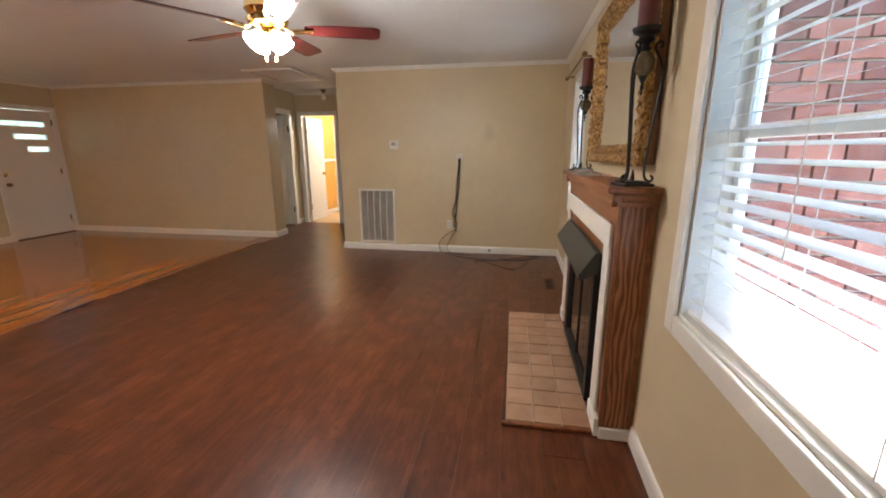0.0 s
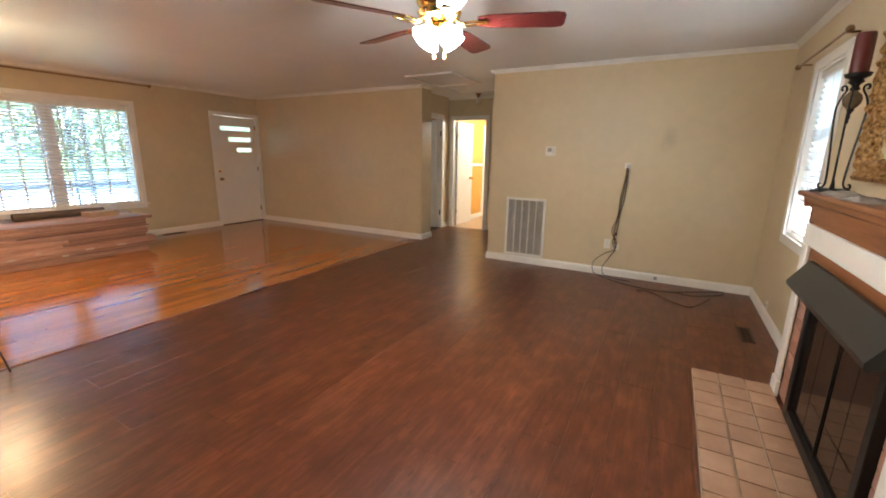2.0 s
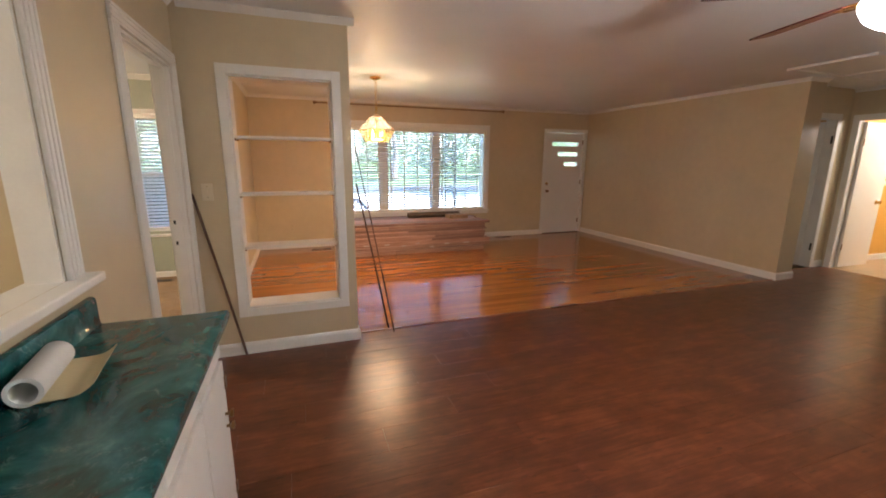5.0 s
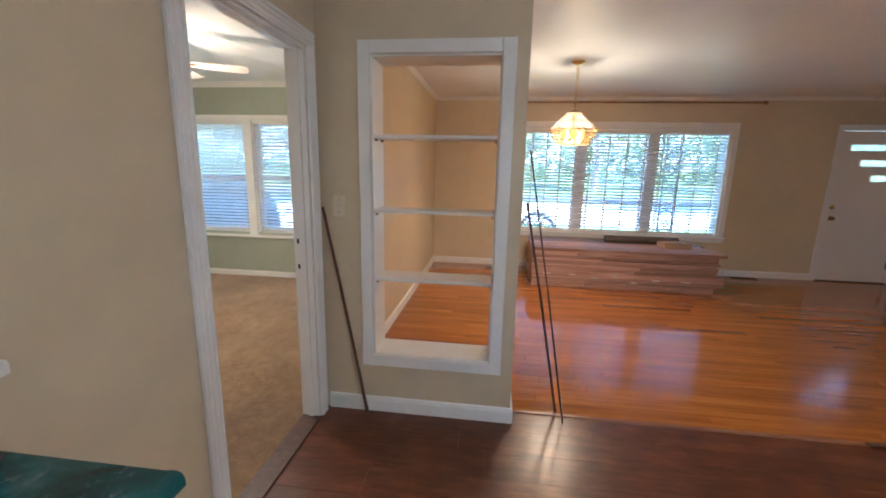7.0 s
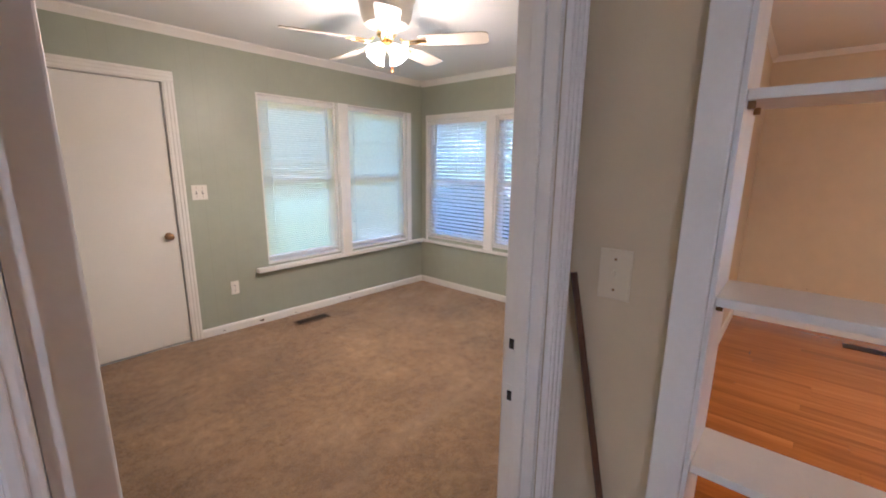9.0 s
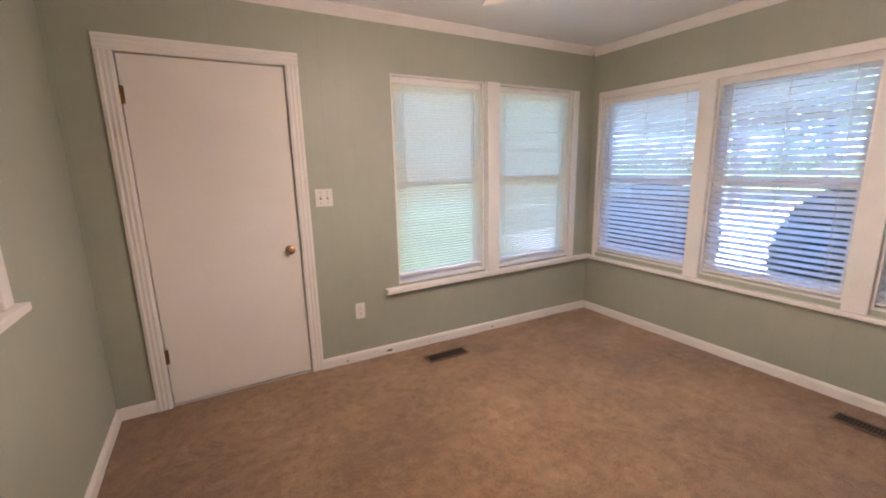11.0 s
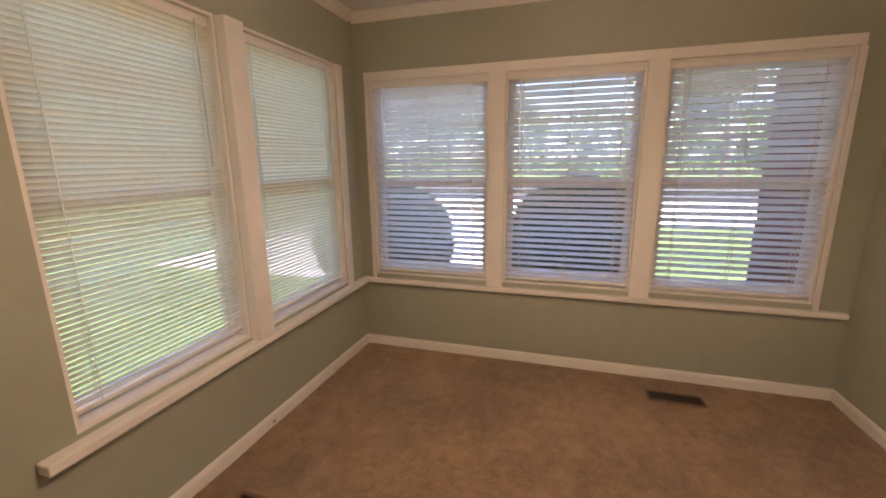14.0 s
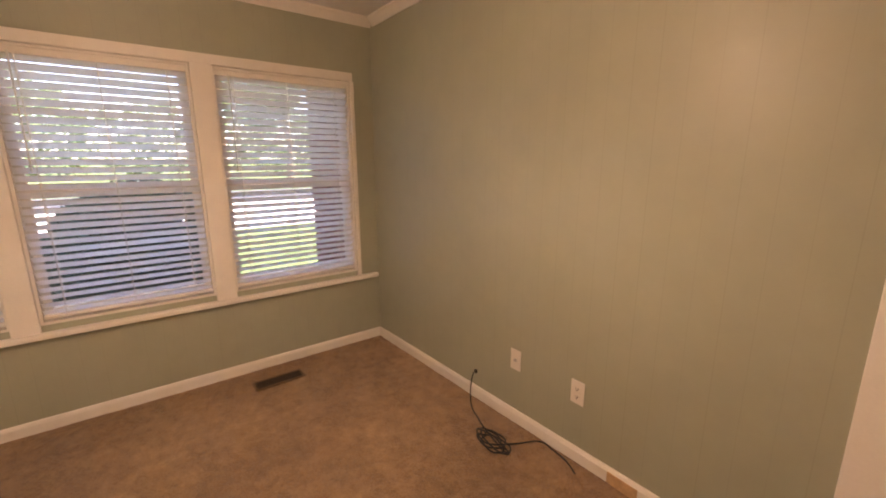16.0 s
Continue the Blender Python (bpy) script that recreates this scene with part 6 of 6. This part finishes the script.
        loop = [Vector((x, 0, z0 - 0.017)) + a * (0.008 * math.cos(u)) + Vector((0, 0, 0.018 * math.sin(u))) for u in [2 * math.pi * j / 10 for j in range(11)]]
        tube(bm, loop, 0.0018, 5)
    part("chain", bm, BRASS, pl)
part("cap", turned([(0.012, -0.425), (0.03, -0.432), (0.06, -0.450), (0.080, -0.462), (0.0001, -0.463)], 16), BRONZE, pl)
NP = 8
for r0, z0, r1, z1, mat in ((0.078, -0.462, 0.228, -0.615, PENDANT_TOP), (0.228, -0.617, 0.145, -0.755, PENDANT_AMBER)):
    for k in range(NP):
        a0, a1 = 2 * math.pi * (k + 0.02) / NP, 2 * math.pi * (k + 0.98) / NP
        bm = bmesh.new()
        vs = [bm.verts.new((r * math.cos(a), r * math.sin(a), z)) for r, a, z in ((r0, a0, z0), (r0, a1, z0), (r1, a1, z1), (r1, a0, z1))]
        bm.faces.new(vs)
        bmesh.ops.solidify(bm, geom=bm.faces[:], thickness=0.003)
        part("glass_panel", bm, mat, pl)
for k in range(NP):
    a, a2 = 2 * math.pi * k / NP, 2 * math.pi * (k + 1) / NP
    c, s = math.cos(a), math.sin(a)
    part("leading", rod([(0.078 * c, 0.078 * s, -0.462), (0.228 * c, 0.228 * s, -0.616), (0.145 * c, 0.145 * s, -0.756)], 0.0028, 5), BRONZE, pl)
    part("band", rod([(0.229 * c, 0.229 * s, -0.616), (0.229 * math.cos(a2), 0.229 * math.sin(a2), -0.616)], 0.004, 5), BRASS, pl)
part("stem", rod([(0, 0, -0.460), (0, 0, -0.73)], 0.008, 8), BRASS, pl)
for k in range(5):
    a = 2 * math.pi * k / 5
    c, s = 0.085 * math.cos(a), 0.085 * math.sin(a)
    part("bulb_arm", rod(bent([(0, 0, -0.715), (0.5 * c, 0.5 * s, -0.735), (c, s, -0.715)], 4), 0.005, 6), BRASS, pl)
    part("candle_bulb", smooth(turned([(0.010, -0.715), (0.018, -0.698), (0.030, -0.675), (0.024, -0.635), (0.008, -0.598), (0.0001, -0.592)], 12, Matrix.Translation((c, s, 0)))), CANDLE_BULB, pl, "glowing amber candle bulb")

# stack of flooring boards under the front window
st = thing("flooring_stack", (-6.80, 2.62, 0.0), "long stack of reddish flooring boards in wrapped bundles", "lumber stack")
random.seed(5)
z = 0.002
layer = 0
while z < 0.475:
    h = random.choice((0.020, 0.020, 0.042, 0.042))
    if layer in (0, 3):
        h = 0.07
    cols = 5
    for c in range(cols):
        x0 = -7.19 + c * 0.172 + random.uniform(-0.002, 0.002)
        y0 = 1.50 + random.uniform(-0.007, 0.007)
        y1 = 3.72 + random.uniform(-0.07, 0.06)
        cuts = [y0, y1] if random.random() < 0.4 else [y0, random.uniform(2.0, 3.2), y1]
        for a, b in zip(cuts, cuts[1:]):
            dx = random.uniform(0.0, 0.018) if c == cols - 1 else 0.0
            wpart("board", boxed((x0, a + 0.002, z), (x0 + 0.166 + dx, b - 0.002, z + h - 0.0025), 0.0025), CARTON, st)
    z += h
    layer += 1
STACK_TOP = z - 0.0025
for k in range(7):
    y0 = 1.65 + 0.27 * k + random.uniform(-0.05, 0.05)
    zz = random.choice((0.09, 0.13, 0.16))
    wpart("carton_label", boxed((-6.315, y0, zz), (-6.3115, y0 + random.uniform(0.04, 0.12), zz + 0.022)), WRAP, st)
ur = part("underlay_roll", smooth(turned([(0.012, -0.47), (0.045, -0.47), (0.047, -0.2), (0.045, 0.2), (0.047, 0.47), (0.012, 0.47)], 22, Matrix.Rotation(radians(90), 4, "X"))), ROLL_DARK)
ur.matrix_basis = pose(-6.95, 2.98, STACK_TOP + 0.047)
tagged(ur, "dark brown roll of underlay lying on the stack", "roll")
cx = thing("cardboard_box", (-6.75, 3.33, STACK_TOP), "flat pale cardboard carton on top of the stack", "box", turn=4)
part("carton", boxed((-0.11, -0.17, 0.0005), (0.11, 0.17, 0.062), 0.004), CARDBOARD, cx)
part("tape", boxed((-0.02, -0.171, 0.0615), (0.02, 0.171, 0.0632)), WRAP, cx)
sb = part("scrap_board", boxed((-0.12, -0.035, 0.001), (0.12, 0.035, 0.013), 0.002), CARTON)
sb.matrix_basis = pose(-6.42, 1.27, 0.0, 0, 0, 25)
tagged(sb, "short offcut of flooring on the oak floor", "offcut")
rs = part("reducer_strip", prism([(0, 0), (0.035, 0), (0.028, 0.007), (0.008, 0.008)], (X_SHELF_BACK + 0.085, 1.19, 0.0005), (X_SHELF_BACK + 0.085, Y_NORTH, 0.0005), (1, 0)), OAK_Y)
tagged(rs, "worn wooden strip where laminate meets oak", "threshold", kind="structure")
wp = part("loose_reducer", boxed((-0.018, -0.16, 0.0), (0.018, 0.16, 0.007), 0.002), STICK)
wp.matrix_basis = pose(-3.49, 3.26, 0.009, 0, 0, 4)
tagged(wp, "dark loose length of transition strip on the floor seam", "strip")

# ---- sunroom ----
cl = thing("coiled_cable", (-4.6, -0.25, sun_z(-4.6)), "black coaxial cable coming out of the baseboard in a loose coil", "cable")
fz = sun_z(-4.6) + 0.012
pts = [(-5.00, Y_SUN_N - 0.02, 0.135), (-4.985, Y_SUN_N - 0.05, 0.10), (-4.96, Y_SUN_N - 0.08, 0.04), (-4.90, -0.17, fz), (-4.80, -0.21, fz), (-4.72, -0.24, fz)]
for k in range(26):
    a = k * 0.95
    r = 0.055 + 0.02 * math.sin(k * 1.7)
    pts.append((-4.60 + 1.7 * r * math.cos(a), -0.29 + r * math.sin(a) * 0.8, fz + 0.002 * k % 0.02))
pts += [(-4.52, -0.20, fz), (-4.46, -0.09, fz), (-4.38, -0.085, fz), (-4.28, -0.10, fz), (-4.21, -0.135, fz)]
wpart("cable", rod(bent(pts, 5), 0.0042, 6), CABLE, cl)
wpart("grommet", turned([(0.014, 0), (0.012, 0.008), (0.005, 0.012), (0.0001, 0.012)], 12, Matrix.Translation((-5.0, Y_SUN_N - 0.0005, 0.137)) @ Matrix.Rotation(radians(90), 4, "X")), CABLE, cl)
bp = part("baseboard_patch", boxed((-0.07, -0.006, 0.0), (0.07, 0.0, 0.055), 0.001), BARE_WOOD)
bp.matrix_basis = pose(-4.02, Y_SUN_N - 0.0165, sun_z(-4.0) + 0.006)
tagged(bp, "bare wooden patch where baseboard paint has broken away", "trim", kind="structure")

ck = part("panel_joint", rod([(X_SUN_EAST - 0.0004, -1.615, 0.86), (X_SUN_EAST - 0.0004, -1.60, 0.70), (X_SUN_EAST - 0.0004, -1.604, 0.55)], 0.0010, 5), VENT_TAN)
tagged(ck, "thin dark open joint in the pale panelling", "trim", kind="structure")

# spots where the baseboard paint has flaked off
for cx_, cz_, w_ in ((-3.72, 0.030, 0.026), (-4.06, 0.036, 0.055), (-4.40, 0.022, 0.020), (-5.05, 0.030, 0.030), (-5.70, 0.026, 0.024)):
    bm = bmesh.new()
    ring = [(w_ * 0.5 * math.cos(a) * random.uniform(0.7, 1.15), w_ * 0.16 * math.sin(a) * random.uniform(0.6, 1.3)) for a in [2 * math.pi * k / 11 for k in range(11)]]
    f0 = [bm.verts.new((u, 0.0, v)) for u, v in ring]
    f1 = [bm.verts.new((u, -0.004, v)) for u, v in ring]
    bm.faces.new(f0)
    bm.faces.new(list(reversed(f1)))
    for k in range(11):
        bm.faces.new((f0[k], f1[k], f1[(k + 1) % 11], f0[(k + 1) % 11]))
    bmesh.ops.recalc_face_normals(bm, faces=bm.faces)
    chip = part("paint_chip", bm, STICK)
    chip.matrix_basis = pose(cx_, Y_SUN_S + 0.0155 + 0.0012, sun_z(cx_) + cz_)
    tagged(chip, "bare dark spot where baseboard paint has flaked off", "trim", kind="structure")

# ---- outside ----
bm = bmesh.new()
R = 900.0
vs = [bm.verts.new(p) for p in ((-R, -R, GROUND), (R, -R, GROUND), (R, R, GROUND), (-R, R, GROUND))]
bm.faces.new(vs)
tagged(part("ground", bm, GRASS), "sunlit green lawn", "lawn", kind="structure")
for lo, hi in (((-24.0, -14.0), (-15.5, 18.0)), ((-15.5, -9.0), (-8.9, -2.3))):
    tagged(part("driveway", boxed((*lo, GROUND - 0.05), (*hi, GROUND + 0.02), 0.01), CONCRETE), "bright concrete driveway in front of the house", "driveway", kind="structure")
tagged(part("road", boxed((-31.0, -300, GROUND - 0.05), (-25.0, 300, GROUND + 0.015), 0.0), ASPHALT), "grey asphalt street", "road", kind="structure")
tagged(part("side_walk", boxed((1.12, -2.0, GROUND - 0.05), (4.5, 12.0, GROUND + 0.03), 0.01), CONCRETE), "pale concrete patio beside the chimney", "pavement", kind="structure")
tagged(part("porch_slab", boxed((X_FRONT - 1.7, 0.2, GROUND), (X_FRONT - 0.2, 10.0, -0.12), 0.01), CONCRETE), "concrete porch slab", "porch", kind="structure")


def leaves(bm, centre, radii, count, size, rnd, shell=0.55):
    for _ in range(count):
        v = Vector((rnd.gauss(0, 1), rnd.gauss(0, 1), rnd.gauss(0, 1))).normalized() * (shell + (1 - shell) * rnd.random() ** 0.6)
        p = Vector(centre) + Vector((v.x * radii[0], v.y * radii[1], v.z * radii[2]))
        m = Matrix.Translation(p) @ Euler((rnd.uniform(0, 6.3), rnd.uniform(0, 6.3), rnd.uniform(0, 6.3))).to_matrix().to_4x4()
        s = size * rnd.uniform(0.6, 1.4)
        q = [bm.verts.new(m @ Vector(c)) for c in ((-s, 0, 0), (0, -0.45 * s, 0.1 * s), (s, 0, 0), (0, 0.45 * s, 0.1 * s))]
        bm.faces.new(q)


def tree(at, height, spread, seed, label):
    rnd = random.Random(seed)
    t = thing("tree", at, label, "tree", "trees along the street")
    bm = bmesh.new()
    trunk = [(0.1 * rnd.uniform(-1, 1) * i, 0.1 * rnd.uniform(-1, 1) * i, height * 0.6 * i / 5) for i in range(6)]
    tube(bm, bent(trunk, 3), 0.03 * height, 9, 0.45)
    ends = []
    for k in range(9):
        a, z = rnd.uniform(0, 6.3), height * rnd.uniform(0.28, 0.6)
        L = spread * rnd.uniform(0.5, 0.95)
        e = (L * math.cos(a), L * math.sin(a), z + height * rnd.uniform(0.08, 0.3))
        tube(bm, bent([(0, 0, z), (e[0] * 0.5, e[1] * 0.5, z + (e[2] - z) * 0.35), e], 3), 0.010 * height, 6, 0.35)
        ends.append(e)
    part("trunk", bm, BARK, t)
    bm = bmesh.new()
    for e in ends + [(0, 0, height * 0.85), (0.2 * spread, 0, height * 0.75), (-0.25 * spread, 0.1, height * 0.7)]:
        for _ in range(3):
            c = Vector(e) + Vector((rnd.gauss(0, 0.18), rnd.gauss(0, 0.18), rnd.gauss(0, 0.10))) * spread
            r = spread * rnd.uniform(0.18, 0.34)
            leaves(bm, c, (r, r, r * 0.7), 130, 0.035 * spread + 0.05, rnd, 0.3)
    part("crown", bm, LEAF, t)


for k, (x, y, h, s) in enumerate(((-20.5, -8.5, 8, 3.8), (-21.0, 13.5, 9, 4.2), (-40, -12, 11, 6), (-41, 10, 11, 6), (-39, 22, 12, 6), (8.0, 6.0, 8, 3.6), (9.0, 13.0, 9, 4), (-34, 30, 13, 7), (-36, -30, 13, 7))):
    tree((x, y, GROUND), h, s, 40 + k, "broad leafy shade tree in the front yard")


def bush(at, radii, seed, label):
    rnd = random.Random(seed)
    t = thing("bush", at, label, "bush", "clipped bushes at the front")
    bm = bmesh.new()
    for k in range(7):
        a = rnd.uniform(0, 6.3)
        tube(bm, bent([(0.03 * math.cos(a), 0.03 * math.sin(a), 0), (0.3 * radii[0] * math.cos(a), 0.3 * radii[1] * math.sin(a), radii[2] * 0.7), (0.6 * radii[0] * math.cos(a), 0.6 * radii[1] * math.sin(a), radii[2] * 1.3)], 3), 0.015, 6, 0.4)
    part("stems", bm, BARK, t)
    bm = bmesh.new()
    leaves(bm, (0, 0, radii[2] * 1.02), radii, 9000, 0.040, rnd, 0.86)
    leaves(bm, (0, 0, radii[2]), tuple(0.85 * r for r in radii), 3200, 0.075, rnd, 0.3)
    part("foliage", bm, LEAF_BUSH, t)


# dense woods that close the view across the street and behind the side lawn
rnd = random.Random(77)
bm = bmesh.new()
for k in range(230):
    if k < 150:
        c = (-66 + rnd.uniform(-3, 3), -90 + 1.2 * k + rnd.uniform(-1, 1), 0)
    else:
        c = (-45 + 0.8 * (k - 150), -75 + rnd.uniform(-3, 3), 0)
    for z in (1.2, 4.0, 6.5):
        r = rnd.uniform(1.8, 3.2)
        leaves(bm, (c[0], c[1], z + rnd.uniform(-0.8, 0.8)), (r, r, r * 0.75), 55, 0.42, rnd, 0.3)
tagged(part("far_woods", bm, LEAF), "dense green woods beyond the street", "woods", kind="stuff")
bush((-8.15, -1.55, GROUND), (0.80, 0.80, 0.83), 3, "rounded dark green bush close to the sunroom windows")
bush((-8.3, -4.0, GROUND), (0.85, 0.95, 0.80), 8, "rounded dark green bush at the house corner")

# porch posts and a chair
for x, y in ((-8.2, 0.30), (-8.2, 3.75), (-8.2, 7.4)):
    pp = thing("porch_post", (x, y, -0.12), "ornamental dark iron porch post with scrolls", "post", "iron porch posts")
    for dy in (-0.11, 0.11):
        part("upright", boxed((-0.014, dy - 0.014, 0), (0.014, dy + 0.014, 2.72), 0.003), IRON_WHITE, pp)
    for k in range(9):
        bm = bmesh.new()
        z0 = 0.15 + k * 0.29
        for s in (-1, 1):
            tube(bm, bent([(0, 0.095 * s, z0 - 0.12), (0, 0.02 * s, z0 - 0.07), (0, -0.06 * s, z0), (0, -0.01 * s, z0 + 0.05), (0, 0.04 * s, z0 + 0.02), (0, 0.02 * s, z0 - 0.02)], 4), 0.007, 5)
        part("scroll", bm, IRON_WHITE, pp)
pc = thing("porch_chair", (-8.05, 1.72, -0.12), "dark metal porch chair with a rounded lattice back", "chair", turn=35)
hoop = [(-0.50 * math.cos(a), 0.0, 0.40 + 0.46 * math.sin(a)) for a in [math.pi * k / 16 for k in range(17)]]
part("back_hoop", rod(hoop, 0.030, 8), IRON_WHITE, pc)
bm = bmesh.new()
for k in range(-8, 9):
    for s in (-1, 1):
        x0 = k * 0.09
        seg = []
        for j in range(13):
            x, z = x0 + s * (j / 12 - 0.3) * 0.42, 0.44 + 0.44 * j / 12
            if (x / 0.49) ** 2 + ((z - 0.40) / 0.46) ** 2 < 0.98:
                seg.append((x, 0.0, z))
        if len(seg) > 1:
            tube(bm, seg, 0.009, 4)
part("lattice", bm, IRON_WHITE, pc)
part("seat", turned([(0.0001, 0.40), (0.44, 0.40), (0.45, 0.41), (0.44, 0.42), (0.0001, 0.422)], 22, Matrix.Translation((0, 0.24, 0))), IRON_WHITE, pc)
for x, yy in ((-0.32, 0.06), (0.32, 0.06), (-0.26, 0.46), (0.26, 0.46)):
    part("leg", rod([(x, yy, 0.41), (x * 1.15, yy + (0.04 if yy > 0.2 else -0.06), 0.0)], 0.011, 7), IRON_WHITE, pc)

# ---- pieces: bricks, boards ----
brick_mesh = {}


def brick_at(parent, size, at):
    key = tuple(round(s, 4) for s in size)
    if key not in brick_mesh:
        ob = part("brick", boxed([-s / 2 for s in size], [s / 2 for s in size], 0.0), BRICK)
        brick_mesh[key] = ob.data
    else:
        ob = new("brick", brick_mesh[key])
    ob.parent = parent
    ob.location = at


chim = tagged(part("chimney", boxed((1.118, 2.30, GROUND), (1.93, 3.80, 4.2)), MORTAR), "red brick chimney on the outside wall", "chimney", kind="structure")
for r in range(36):
    z = GROUND + 0.04 + r * 0.0755
    x = 1.12 - (0.105 if r % 2 else 0.0)
    while x < 1.92:
        a, b = max(x, 1.12), min(x + 0.198, 1.925)
        if b - a > 0.05:
            brick_at(chim, (b - a, 0.03, 0.064), ((a + b) / 2, 2.293 + random.uniform(-0.0015, 0.0015), z))
        x += 0.2085
side = tagged(part("brick_return", boxed((X_FRONT - 0.2, Y_SUN_N - 0.012, GROUND), (X_SUN_FRONT - 0.17, Y_LIV_S - 0.001, 2.58)), MORTAR), "red brick side of the living room beside the sunroom", "brick wall", kind="structure")
for r in range(38):
    z = GROUND + 0.05 + r * 0.0765
    x = X_FRONT - 0.2 - (0.105 if r % 2 else 0.0)
    while x < X_SUN_FRONT - 0.18:
        a, b = max(x, X_FRONT - 0.2), min(x + 0.198, X_SUN_FRONT - 0.175)
        if b - a > 0.05 and z < 2.55:
            brick_at(side, (b - a, 0.03, 0.064), ((a + b) / 2, Y_SUN_N - 0.021 + random.uniform(-0.0015, 0.0015), z))
        x += 0.2085


def lay_boards(parent, x0, x1, y0, y1, width, lengths, thick, top, mat, seed, gap=0.0004):
    """Floor boards along y in staggered rows, with eased edges."""
    rnd = random.Random(seed)
    shared = {}
    x = x0
    while x < x1 - 0.005:
        w = min(width, x1 - x)
        y = y0 - rnd.uniform(0, lengths[0])
        while y < y1:
            L = rnd.choice(lengths)
            a, b = max(y, y0), min(y + L, y1)
            y += L
            if b - a < 0.03:
                continue
            key = (round(w, 4), round(b - a, 2))
            hw, hl, e = w / 2 - gap / 2, (b - a) / 2 - gap / 2, 0.0007
            if key not in shared:
                bm = bmesh.new()
                lo = [bm.verts.new((sx * hw, sy * hl, -e * 1.5)) for sx, sy in ((-1, -1), (1, -1), (1, 1), (-1, 1))]
                up = [bm.verts.new((sx * (hw - e), sy * (hl - e), 0)) for sx, sy in ((-1, -1), (1, -1), (1, 1), (-1, 1))]
                bt = [bm.verts.new((sx * hw, sy * hl, -thick)) for sx, sy in ((-1, -1), (1, -1), (1, 1), (-1, 1))]
                bm.faces.new(up)
                for k in range(4):
                    j = (k + 1) % 4
                    bm.faces.new((lo[k], lo[j], up[j], up[k]))
                    bm.faces.new((bt[k], bt[j], lo[j], lo[k]))
                ob = part("plank", bm, mat)
                shared[key] = ob.data
            else:
                ob = new("plank", shared[key])
            ob.parent = parent
            ob.location = (x + w / 2, (a + b) / 2, top + rnd.uniform(-0.00012, 0.00012))
        x += width


lay_boards(dark_floor, X_SHELF_BACK + 0.1, X_CHIM, Y_KITCHEN, Y_TV, 0.192, (1.2, 1.2, 0.9), 0.010, 0.0, LAMINATE, 11)
lay_boards(dark_floor, X_HALL_W, X_HALL_E, Y_TV, Y_HALL, 0.192, (1.2, 0.9), 0.010, 0.0, LAMINATE, 12)
lay_boards(oak_floor, X_FRONT, X_SHELF_BACK + 0.1, Y_LIV_S, Y_NORTH, 0.083, (2.1, 1.6, 1.3, 0.9), 0.007, 0.0, OAK_FLOOR, 13)
